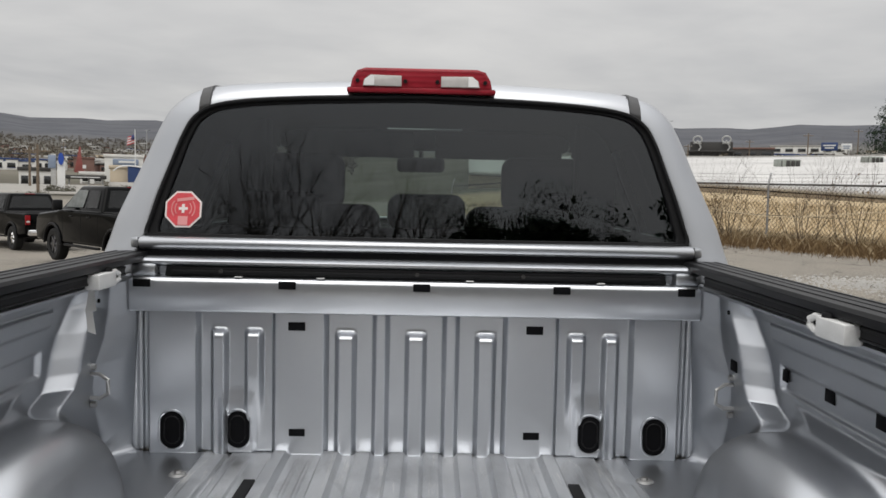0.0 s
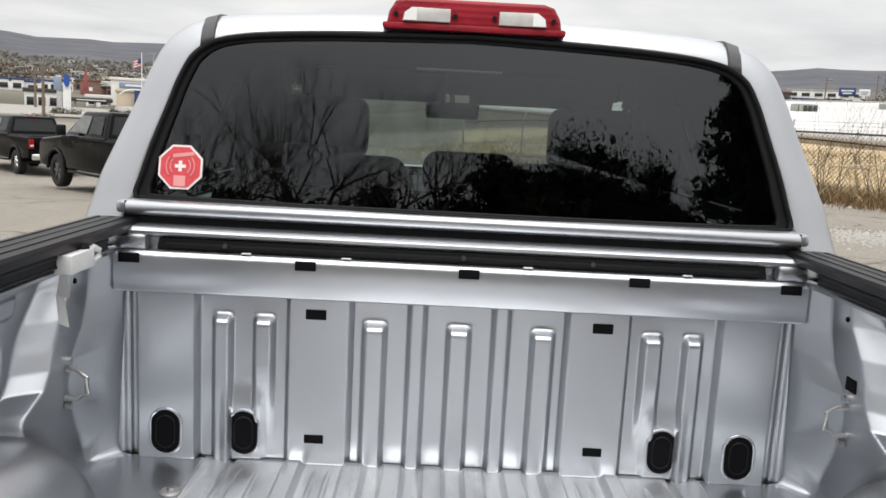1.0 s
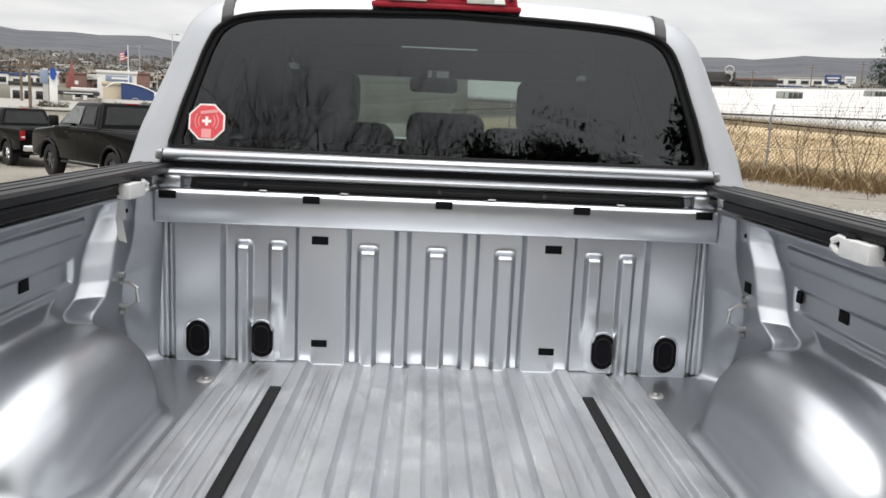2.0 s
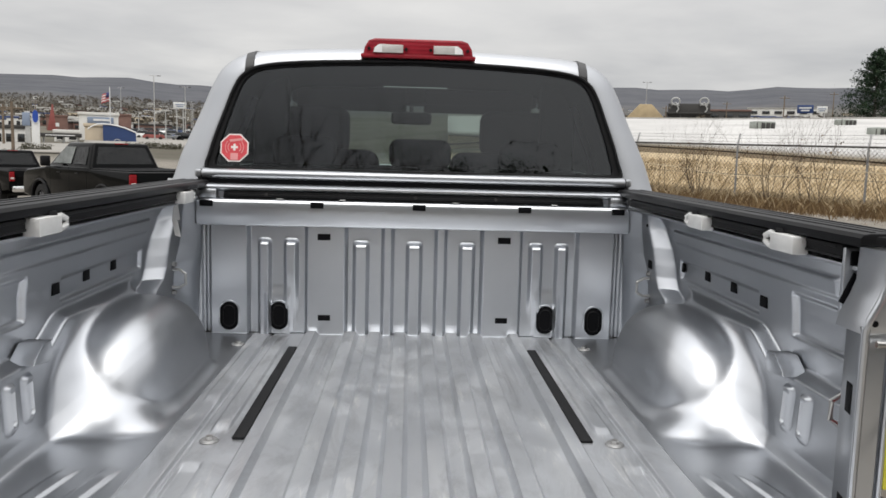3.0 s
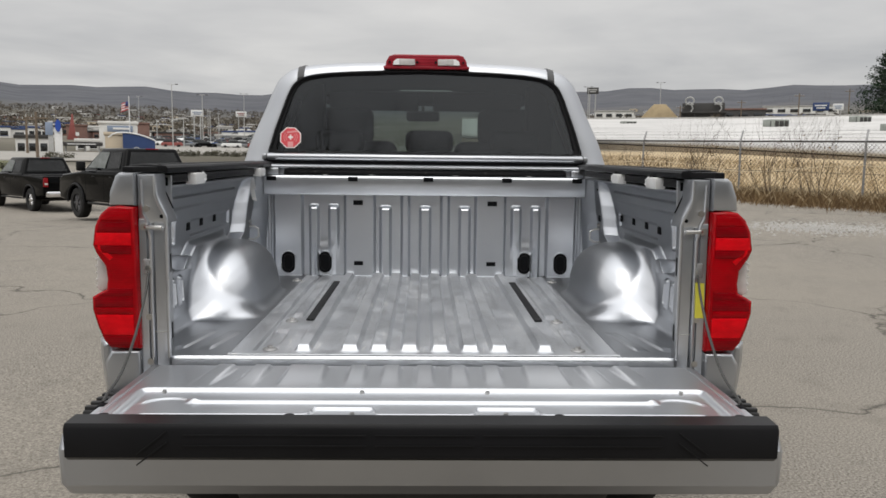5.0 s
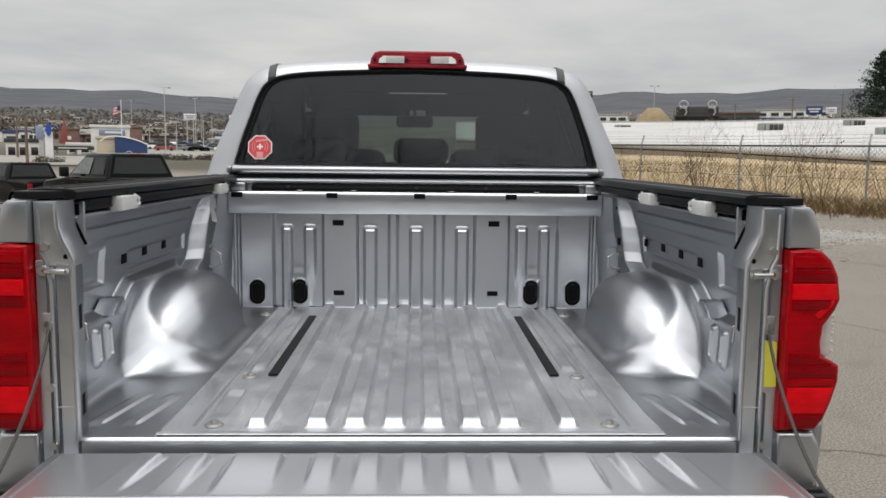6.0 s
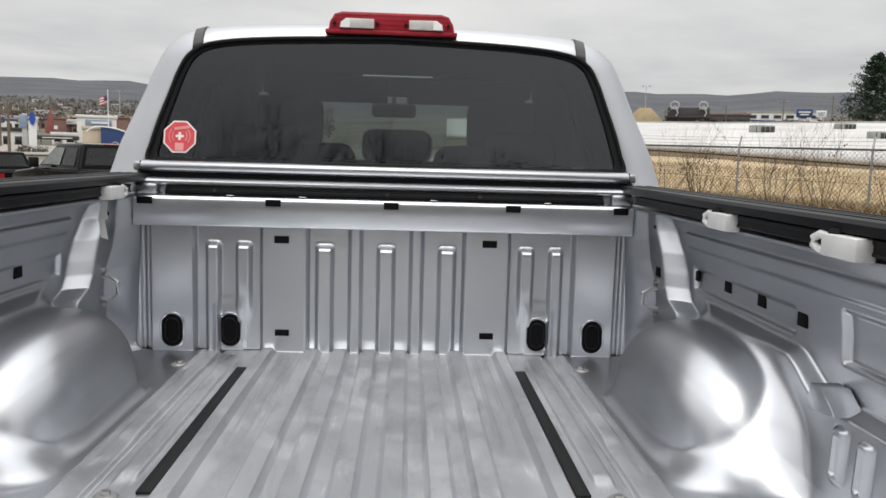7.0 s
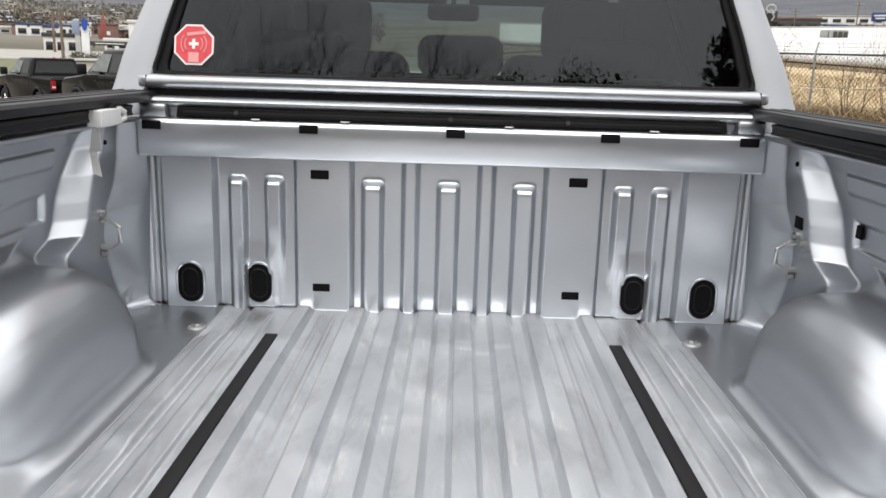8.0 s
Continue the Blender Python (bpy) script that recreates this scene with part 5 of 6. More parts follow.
    part("high_brake_lamp", box((0, 2.28, 1.915), (0.34, 0.06, 0.03), 0.008), RED_CAR, t)
    b = part("rear_bumper", box((0, -0.10, 0.66), (1.86, 0.18, 0.20), 0.04, None, 3), BLACK_PLASTIC if lift else CHROME, t)
    part("number_plate", box((0, -0.195, 0.68), (0.30, 0.012, 0.15), 0.004), SIGN_WHITE, b)
    part("axle", rod((-0.8, 1.3, 0.42), (0.8, 1.3, 0.42), 0.07), DARK_STEEL, t)
    return t


black_pickup(pose(-5.75, 17.7, ground_z(-7.5, 19.4), 0, 0, 47), True, "glossy black crew cab pickup parked in the lot")
black_pickup(pose(-12.9, 26.7, ground_z(-14.5, 28.5), 0, 0, 47), False, "black pickup with chrome bumper parked beyond another")

# -- chain-link fence along the right edge of the lot --
FA, FB = Vector((12.1, 20.3, 0)), Vector((7.5, 26.6, 0))
FD = (FB - FA) / 2
fence = thing("chain_link_fence", pose(0, 0, 0), "weathered chain-link fence with angled post tops", "fence")
posts = [FA + FD * k for k in range(-4, 6)]
for p in posts:
    g = ground_z(p.x, p.y)
    bm = bmesh.new()
    lean = 0.03 * math.sin(p.x * 7)
    add_tube(bm, [(p.x, p.y, g - 0.1), (p.x + lean, p.y, g + 1.86), (p.x + lean + 0.12, p.y + 0.14, g + 2.16)], 0.032, 8)
    part("post", bm, GALV, fence)
for h, r in ((1.83, 0.028), (0.92, 0.006)):
    for a, b in zip(posts, posts[1:]):
        part("rail", tube([(q.x, q.y, ground_z(q.x, q.y) + h) for q in (a, b)], r, 6), WIRE, fence)
n_out = Vector((FD.y, -FD.x, 0)).normalized()
for k, (o, h) in enumerate(((0.05, 1.94), (0.09, 2.05), (0.12, 2.15))):
    part("barbed_strand", tube([(q.x + o, q.y + o, ground_z(q.x, q.y) + h - 0.03 * (i % 2)) for i, q in enumerate(posts)], 0.004, 4), WIRE, fence)
verts, faces = [], []
total = (posts[-1] - posts[0]).length
dirn = (posts[-1] - posts[0]).normalized()
step, H = 0.125, 1.80
for k in range(int(total / step)):
    for sgn in (-1, 1):
        a = posts[0] + dirn * (k * step)
        q = a + dirn * (sgn * H * 0.9)
        u = (q - posts[0]).dot(dirn)
        h0, h1 = 0.02, H
        if u < 0 or u > total:
            continue
        za, zb = ground_z(a.x, a.y), ground_z(q.x, q.y)
        w = 0.0045
        i = len(verts)
        up = Vector((0, 0, 1)) * w
        side = n_out * w
        verts += [(a.x, a.y, za + h0 - w), (a.x + side.x, a.y + side.y, za + h0 + w), (a.x - side.x, a.y - side.y, za + h0 + w),
                  (q.x, q.y, zb + h1 - w), (q.x + side.x, q.y + side.y, zb + h1 + w), (q.x - side.x, q.y - side.y, zb + h1 + w)]
        faces += [(i, i + 1, i + 4, i + 3), (i + 1, i + 2, i + 5, i + 4), (i + 2, i, i + 3, i + 5)]
mesh_ob = from_lists("wire_mesh", verts, faces, WIRE, fence, smooth=0)
mesh_ob["kind"] = "stuff"
line = [FA + FD * (k * 0.25) for k in range(-8, 16)]
bm = bmesh.new()
add_tube(bm, [(q.x - 0.3, q.y - 0.3, ground_z(q.x, q.y) + 1.02 + 0.10 * math.cos(k * math.pi / 4) + 0.05 * math.sin(k)) for k, q in enumerate(line)], 0.010, 5)
part("sagging_line", bm, ROPE, fence, "pale sagging line tied to the fence")


# -- bare branching for trees and brush --
def branches(rng, base, direction, length, radius, depth, spread, out, shrink=0.72, kids=(2, 3), bend=0.25, seg=5):
    pts, rad, d = [Vector(base)], [radius], Vector(direction).normalized()
    n = 4
    for i in range(n):
        d = (d + Vector((rng.uniform(-1, 1), rng.uniform(-1, 1), rng.uniform(-0.6, 0.9))) * bend * 0.5).normalized()
        pts.append(pts[-1] + d * length / n)
        rad.append(radius * (1 - 0.42 * (i + 1) / n))
    out.append((pts, rad, seg))
    if depth == 0:
        return
    for k in range(rng.randint(*kids) + (1 if depth > 2 else 0)):
        j = rng.randint(2, n) if k else n
        side = Vector((rng.uniform(-1, 1), rng.uniform(-1, 1), rng.uniform(-0.25, 0.8)))
        nd = (d * (1 - spread) + side * spread).normalized()
        branches(rng, pts[j], nd, length * shrink * rng.uniform(0.75, 1.15), rad[j] * 0.68, depth - 1, spread, out, shrink, kids, bend, max(3, seg - 1))


def branch_mesh(name, limbs, material, parent, label=""):
    verts, faces = [], []
    for pts, rad, seg in limbs:
        base = len(verts)
        for i, p in enumerate(pts):
            d = (pts[min(i + 1, len(pts) - 1)] - pts[max(i - 1, 0)]).normalized()
            u = d.cross(Vector((0.31, 0.55, 0.77)))
            u = u.normalized() if u.length > 1e-3 else Vector((1, 0, 0))
            w = d.cross(u)
            for k in range(seg):
                a = k * math.tau / seg
                verts.append(p + rad[i] * (math.cos(a) * u + math.sin(a) * w))
        for i in range(len(pts) - 1):
            for k in range(seg):
                a, b = base + i * seg + k, base + i * seg + (k + 1) % seg
                faces.append((a, b, b + seg, a + seg))
        faces.append(tuple(base + (len(pts) - 1) * seg + k for k in range(seg)))
    return from_lists(name, verts, faces, material, parent, label, 60)


def bare_tree(x, y, h, seed, depth=6):
    rng = random.Random(seed)
    z = ground_z(x, y)
    t = thing("bare_tree", pose(x, y, z), "leafless grey deciduous tree with spreading limbs", "tree", "bare trees behind the lot")
    trunk = [(p, r, s) for p, r, s in [([Vector((0, 0, -0.2)), Vector((0.05, 0, h * 0.25)), Vector((0.0, 0.1, h * 0.45)), Vector((0.1, 0.05, h * 0.62))], [h * 0.03, h * 0.024, h * 0.021, h * 0.017], 10)]]
    branch_mesh("trunk", trunk, BARK, t)
    limbs = []
    for k in range(6):
        a = k * math.tau / 6 + rng.uniform(-0.3, 0.3)
        branches(rng, (0.08, 0.06, h * (0.50 + 0.022 * k)), (math.cos(a), math.sin(a), rng.uniform(0.35, 0.9)), h * 0.17, h * 0.010, depth - 1, 0.55, limbs, 0.78)
    branch_mesh("limbs", limbs, BARK, t)
    return t


def leaf_cloud(rng, centres, n, spread, size):
    """Many small separate leaf sprays round the given centres."""
    verts, faces = [], []
    for _ in range(n):
        c, r = centres[rng.randrange(len(centres))]
        d = Vector((rng.gauss(0, 1), rng.gauss(0, 1), rng.gauss(0, 0.8)))
        p = Vector(c) + d * r * spread
        a, b = Vector((rng.uniform(-1, 1), rng.uniform(-1, 1), rng.uniform(-1, 1))).normalized(), Vector((rng.uniform(-1, 1), rng.uniform(-1, 1), rng.uniform(-1, 1))).normalized()
        s = size * rng.uniform(0.5, 1.4)
        i = len(verts)
        verts += [p - a * s, p + b * s * 0.45, p + a * s, p - b * s * 0.45]
        faces.append((i, i + 1, i + 2, i + 3))
    return verts, faces


def broad_evergreen(x, y, h, seed, wide=0.45):
    rng = random.Random(seed)
    z = ground_z(x, y)
    t = thing("evergreen_tree", pose(x, y, z), "dense dark green broad-leaved evergreen tree", "tree", "evergreens behind the lot")
    branch_mesh("trunk", [([Vector((0, 0, -0.2)), Vector((0, 0.1, h * 0.4)), Vector((0.1, 0, h * 0.85))], [h * 0.03, h * 0.02, h * 0.006], 8)], BARK, t)
    cs = []
    for k in range(44):
        zz = rng.uniform(0.12, 1.0)
        rr = h * wide * math.sqrt(max(0.05, 1 - (zz - 0.42) ** 2 / 0.36)) * rng.uniform(0.4, 1.0)
        a = rng.uniform(0, math.tau)
        cs.append(((rr * math.cos(a), rr * math.sin(a), h * zz), h * rng.uniform(0.05, 0.10)))
    near = y > -29
    v, f = leaf_cloud(rng, cs, 30000 if near else 5000, 0.75, h * 0.0075 if near else h * 0.018)
    core = [(Vector(c) * 0.9 + Vector((0, 0, h * 0.04)), r * 0.9) for c, r in cs] + [((0, 0, h * q), h * wide * 0.45) for q in (0.2, 0.35, 0.5, 0.65)]
    v2, f2 = leaf_cloud(rng, core, 9000, 0.7, h * 0.034)
    f += [tuple(i + len(v) for i in q) for q in f2]
    v += v2
    o = from_lists("crown", v, f, EVERGREEN, t, smooth=0)
    return t


def conifer(x, y, z, h, seed, label, group="", wide=0.27):
    rng = random.Random(seed)
    t = thing("conifer_tree", pose(x, y, z), label, "tree", group)
    branch_mesh("trunk", [([Vector((0, 0, -0.5)), Vector((0.1, 0, h * 0.5)), Vector((0, 0.1, h * 0.98))], [h * 0.022, h * 0.014, h * 0.002], 8)], BARK, t)
    cs, limbs = [], []
    for k in range(64):
        zz = 0.10 + 0.88 * (k + rng.uniform(0, 1)) / 64
        a = k * 2.4 + rng.uniform(-0.4, 0.4)
        L = h * wide * (1 - zz) ** 0.75 * rng.uniform(0.65, 1.15) + h * 0.02
        d = Vector((math.cos(a), math.sin(a), 0.12))
        limbs.append(([Vector((0, 0, h * zz)), Vector((0, 0, h * zz)) + d * L * 0.5, Vector((0, 0, h * zz - L * 0.05)) + d * L], [h * 0.004, h * 0.003, h * 0.001], 4))
        for j in range(5):
            cs.append((Vector((0, 0, h * zz)) + d * L * (0.3 + 0.7 * j / 4), h * 0.018 + L * 0.07))
    branch_mesh("limbs", limbs, BARK, t)
    v, f = leaf_cloud(rng, cs, 16000, 0.85, h * 0.015)
    from_lists("crown", v, f, CONIFER, t, smooth=0)
    return t


# trees standing behind the camera, mirrored in the rear window
bare_tree(-6.0, -25, 16.6, 3)
bare_tree(-1.0, -27, 16.4, 8)
bare_tree(-11.5, -26, 16.2, 12)
bare_tree(-18.5, -25, 15.0, 17, 5)
for x, y, h, seed, wd in ((4.4, -25, 12.9, 21, 0.33), (7.8, -26, 13.5, 22, 0.34), (11.2, -26, 13.0, 23, 0.33), (14.6, -27, 12.0, 28, 0.32), (1.0, -30, 13.0, 24, 0.32), (-4.0, -31, 12.8, 27, 0.32), (-9.5, -31, 12.7, 25, 0.32), (-14.5, -31, 13.2, 26, 0.32), (-20.5, -30, 13.0, 29, 0.32), (3.2, -30, 12.6, 33, 0.34), (6.6, -30.5, 13.4, 34, 0.34), (9.8, -30, 13.2, 35, 0.34), (13.0, -30.5, 12.4, 36, 0.34), (16.4, -31, 11.6, 37, 0.34)):
    broad_evergreen(x, y, h, seed, wd)
conifer(15.8, -21.0, ground_z(15.8, -21), 16.6, 31, "tall dark pine with layered boughs", "evergreens behind the lot")

# big conifer beyond the warehouse
for az, r, h, seed in ((29.6, 205, 17.5, 41), (33.4, 215, 18.0, 43)):
    pc = roof_pt(az, r, 2.2)
    conifer(pc.x, pc.y, pc.z, h, seed, "large dark green conifer beyond the warehouse", "conifers beyond the warehouse", 0.46)


# -- brush, weeds and dry grass by the fence --
def brush(p, h, seed, leaves=0):
    rng = random.Random(seed)
    g = ground_z(p[0], p[1])
    t = thing("leafless_bush", pose(p[0], p[1], g - 0.02), "tall thin leafless brush growing through the fence", "bush", "brush along the fence")
    limbs = []
    for k in range(rng.randint(4, 7)):
        a = rng.uniform(0, math.tau)
        branches(rng, (0.25 * math.cos(a), 0.25 * math.sin(a), 0), (0.35 * math.cos(a), 0.35 * math.sin(a), 1), h * rng.uniform(0.42, 0.62), 0.012, 3, 0.30, limbs, 0.70, (1, 3), 0.30, 4)
    branch_mesh("twiggy_growth", limbs, TWIG, t)
    if leaves:
        cs = [(l[0][-1], 0.18) for l in limbs if l[0][-1].z < h * 0.6]
        v, f = leaf_cloud(rng, cs, leaves, 0.8, 0.045)
        from_lists("dead_leaves", v, f, DRY_LEAF, t, smooth=0)
    return t


for u, off, h, lv in ((1.75, 0.3, 1.7, 160), (1.42, 0.5, 2.3, 130), (1.2, -0.4, 1.5, 60), (0.80, 0.5, 2.2, 60), (0.62, -0.3, 2.0, 40), (0.42, 0.4, 2.5, 60), (0.25, -0.4, 1.9, 30), (-0.15, 0.5, 2.0, 60), (-0.6, 0.4, 1.7, 60), (2.3, 0.4, 1.6, 120), (2.9, 0.3, 1.6, 60)):
    q = FA + FD * u + n_out * off
    brush((q.x, q.y), h * 1.25, int(100 + u * 37), lv)


RUBBLE = leafy("broken_pale_stone", (0.22, 0.19, 0.16), (0.34, 0.31, 0.27), (0.50, 0.47, 0.42))


def rubble(n, seed):
    """Broken stones and old concrete lying along the foot of the fence."""
    rng = random.Random(seed)
    verts, faces = [], []
    for _ in range(n):
        q = FA + FD * rng.uniform(-3.5, 4.2) - n_out * abs(rng.gauss(0.3, 1.5))
        g, r = ground_z(q.x, q.y), 0.02 + 0.09 * rng.random() ** 3
        i = len(verts)
        for k in range(5):
            a = k * math.tau / 5 + rng.uniform(-0.3, 0.3)
            verts.append((q.x + r * math.cos(a) * rng.uniform(0.7, 1.3), q.y + r * math.sin(a) * rng.uniform(0.7, 1.3), g - 0.01))
        verts.append((q.x + rng.uniform(-0.3, 0.3) * r, q.y + rng.uniform(-0.3, 0.3) * r, g + r * rng.uniform(0.4, 0.9)))
        faces += [(i + k, i + (k + 1) % 5, i + 5) for k in range(5)]
    return tagged(from_lists("rubble", verts, faces, RUBBLE, smooth=0), "broken pale stones and gravel by the fence", "rubble", kind="stuff")


rubble(450, 61)


def grass_strip(name, n, seed, where, h0, h1, label, material=DRY_GRASS):
    rng = random.Random(seed)
    verts, faces = [], []
    for _ in range(n):
        x, y = where(rng)
        g = ground_z(x, y)
        a, h = rng.uniform(0, math.tau), rng.uniform(h0, h1)
        w = 0.0025 + 0.005 * rng.random()
        dx, dy = math.cos(a), math.sin(a)
        lx, ly = rng.gauss(0, 0.35) * h, rng.gauss(0, 0.35) * h
        i = len(verts)
        verts += [(x - dx * w, y - dy * w, g - 0.01), (x + dx * w, y + dy * w, g - 0.01), (x + lx * 0.4 + dx * w * 0.7, y + ly * 0.4 + dy * w * 0.7, g + h * 0.6), (x + lx, y + ly, g + h)]
        faces += [(i, i + 1, i + 2), (i, i + 2, i + 3)]
    ob = from_lists(name, verts, faces, material, smooth=0)
    return tagged(ob, label, "grass", kind="stuff")


def along_fence(spread, shift):
    def pick(rng):
        q = FA + FD * rng.uniform(-4, 5) + n_out * (shift + rng.gauss(0, spread))
        return q.x, q.y
    return pick


def in_field(rng):
    q = FA + FD * rng.uniform(-5, 8) + n_out * rng.uniform(0.3, 26)
    return q.x, q.y


n_out = -n_out if n_out.dot(Vector((1, 1, 0))) < 0 else n_out
grass_strip("fence_weeds", 16000, 51, along_fence(0.6, 0.3), 0.08, 0.5, "dry tan weeds along the fence foot")
grass_strip("dead_weeds", 30000, 53, along_fence(0.7, -0.35), 0.05, 0.42, "brown dead weeds and leaf litter by the fence", DRY_LEAF)
grass_strip("field_grass", 30000, 52, in_field, 0.12, 0.38, "dry tan winter grass in the field")

# loose gravel at the lot's broken edge
rng = random.Random(61)
verts, faces = [], []
for _ in range(1500):
    q = Vector((8.2 + rng.gauss(0, 0.9), 14.5 + rng.gauss(0, 0.65), 0))
    s = rng.uniform(0.012, 0.045)
    g = ground_z(q.x, q.y)
    i = len(verts)
    for dx, dy, dz in ((1, 0, 0), (0, 1, 0), (-1, 0, 0), (0, -1, 0), (0, 0, 0.8)):
        verts.append((q.x + s * dx * rng.uniform(0.6, 1.2), q.y + s * dy * rng.uniform(0.6, 1.2), g - 0.004 + s * dz))
    faces += [(i, i + 1, i + 4), (i + 1, i + 2, i + 4), (i + 2, i + 3, i + 4), (i + 3, i, i + 4)]
tagged(from_lists("loose_gravel", verts, faces, ROOF_EDGE, smooth=0), "scattered pale gravel on the lot's edge", "gravel", kind="stuff")

# -- white-roofed warehouse past the field --
wh = thing("warehouse", pose(0, 0, 0), "long low warehouse with a white membrane roof", "building")


near = [roof_pt(2, 92, 1.35), roof_pt(12.2, 80, 1.02), roof_pt(20, 70, 0.74), roof_pt(28.5, 62, 0.30), roof_pt(36, 58, -0.1)]
far_ = [roof_pt(2, 205, 2.55), roof_pt(12.2, 200, 2.58), roof_pt(20, 196, 2.62), roof_pt(28.5, 192, 2.72), roof_pt(36, 190, 2.8)]
NU, NV = 40, 24


def on_roof(u, v):
    def along(row):
        t = u * (len(row) - 1)
        j = min(int(t), len(row) - 2)
        return row[j].lerp(row[j + 1], t - j)
    p = along(near).lerp(along(far_), v)
    return p


sheet("roof", [i / NU for i in range(NU + 1)], [j / NV for j in range(NV + 1)], lambda u, v: tuple(on_roof(u, v)), ROOF_WHITE, wh, "white membrane roof", thick=0.4, flip=True)
bm = bmesh.new()
for a, b in zip(near, near[1:]):
    q = [(a.x, a.y, a.z - 0.1), (b.x, b.y, b.z - 0.1), (b.x, b.y, min(b.z - 0.5, ground_z(b.x, b.y) - 0.5)), (a.x, a.y, min(a.z - 0.5, ground_z(a.x, a.y) - 0.5))]
    bm.faces.new([bm.verts.new(p) for p in q])
bmesh.ops.solidify(bm, geom=bm.faces[:], thickness=0.3)
part("wall", bm, TAN_WALL, wh, smooth=0)
for v, h in ((0.30, 0.3), (0.62, 0.35), (0.985, 0.7)):
    for i in range(0, 10):
        a, b = on_roof(i / 10, v), on_roof((i + 1) / 10, v)
        m = (a + b) / 2
        d = b - a
        part("parapet", box(m + Vector((0, 0, h / 2)), (d.length, 0.5, h), 0.05, d.to_track_quat("X", "Z").to_matrix().to_4x4()), ROOF_EDGE if v > 0.9 else ROOF_WHITE, wh)
for az, r, el, w, h in ((23.1, 120, 1.98, 2.8, 1.35), (28.0, 140, 2.28, 2.6, 1.25), (29.9, 100, 1.62, 2.2, 1.2), (13.6, 150, 2.2, 2.5, 0.9)):
    p = roof_pt(az, r, el)
    unit = part("roof_unit", box(p + Vector((0, 0, h / 2)), (w, w * 0.7, h), 0.08, pose(0, 0, 0, 0, 0, 12)), HVAC, wh, "weathered rooftop air unit")
    for k in range(4):
        part("louvre", box(p + Vector((-w * 0.36 + k * w * 0.24, -w * 0.40, h * 0.5)), (w * 0.18, 0.10, h * 0.7), 0.02, pose(0, 0, 0, 0, 0, 12)), DARK_STEEL, unit)


# -- buildings, signs and poles --
def building(name, az, r, el, w, d, h, wall, roof, label, yaw=0, windows=0, gable=0.0):
    p = roof_pt(az, r, el)
    t = thing(name, pose(p.x, p.y, p.z, 0, 0, -az + yaw), label, "building")
    part("wall", box((0, d / 2, h / 2 - 2), (w, d, h + 4), 0.05), wall, t)
    if gable:
        part("roof", prism([(-w / 2 - 0.4, h), (w / 2 + 0.4, h), (w * 0.16, h + gable), (-w * 0.16, h + gable)], "y", -0.4, d + 0.4, 0.1), roof, t)
    else:
        part("roof", box((0, d / 2, h + 0.15), (w + 0.4, d + 0.4, 0.5), 0.06), roof, t)
    for k in range(windows):
        x = -w / 2 + w * (k + 0.5) / windows
        wn = part("window", box((x, -0.04, h * 0.45), (w / windows * 0.62, 0.12, h * 0.45), 0.02), DARK_GLASS, t)
        part("sill", box((x, -0.1, h * 0.21), (w / windows * 0.68, 0.16, 0.12), 0.02), roof, wn)
    return t


def light_pole(az, r, el0, el1, heads=2, label="tall grey lot light on a steel pole"):
    p = roof_pt(az, r, el0)
    h = r * (math.tan(radians(el1)) - math.tan(radians(el0)))
    t = thing("light_pole", pose(p.x, p.y, p.z - 1.0, 0, 0, -az), label, "street lamp", "lot lights")
    part("pole", rod((0, 0, 0), (0, 0, h + 1), 0.12, 0.07, 8), PALE_STEEL, t)
    part("arm", box((0, 0, h + 1), (1.7, 0.08, 0.08), 0.02), PALE_STEEL, t)
    for s in ((-1, 1) if heads == 2 else (1,)):
        part("lamp_head", box((s * 0.95, 0, h + 1.0), (0.62, 0.36, 0.14), 0.04), DARK_STEEL, t)
    return t


def utility_pole(az, r, el0, el1, label="weathered wooden utility pole with a crossarm"):
    p = roof_pt(az, r, el0)
    h = r * (math.tan(radians(el1)) - math.tan(radians(el0)))
    t = thing("utility_pole", pose(p.x, p.y, p.z - 1.0, 0, 0, -az + 15), label, "utility pole", "utility poles")
    part("pole", rod((0, 0, 0), (0, 0, h + 1), 0.17, 0.12, 8), WOOD_POLE, t)
    part("crossarm", box((0, 0, h + 0.4), (2.2, 0.12, 0.14), 0.02), WOOD_POLE, t)
    for x in (-0.9, -0.4, 0.4, 0.9):
        part("insulator", rod((x, 0, h + 0.45), (x, 0, h + 0.72), 0.05, seg=6), PALE_STEEL, t)
    return t


def board_sign(name, az, r, el0, el1, w, face_h, face, label, bars=None):
    p = roof_pt(az, r, el0)
    h = r * (math.tan(radians(el1)) - math.tan(radians(el0)))
    t = thing(name, pose(p.x, p.y, p.z - 1, 0, 0, -az), label, "sign")
    for x in (-w * 0.25, w * 0.25):
        part("leg", rod((x, 0, 0), (x, 0, h + 1 - face_h * 0.5), 0.14, seg=8), PALE_STEEL, t)
    f = part("face", box((0, 0, h + 1 - face_h / 2), (w, 0.4, face_h), 0.04), face, t)
    for k in range(2):
        part("bar", box((0, -0.22, h + 1 - face_h * (0.36 + 0.3 * k)), (w * (0.74 - 0.2 * k), 0.05, face_h * 0.16)), bars or SIGN_BLUE, f)
    return t


# town to the left
building("showroom", -21.3, 160, 0.34, 6.6, 8, 4.4, WHITE_WALL, WHITE_WALL, "pale showroom building with a blue-grey sign band")
p = roof_pt(-21.3, 159.6, 0.34)
sb = thing("showroom_sign", pose(p.x, p.y, p.z, 0, 0, 21.3), "blue-grey sign board with white bars on a showroom", "sign")
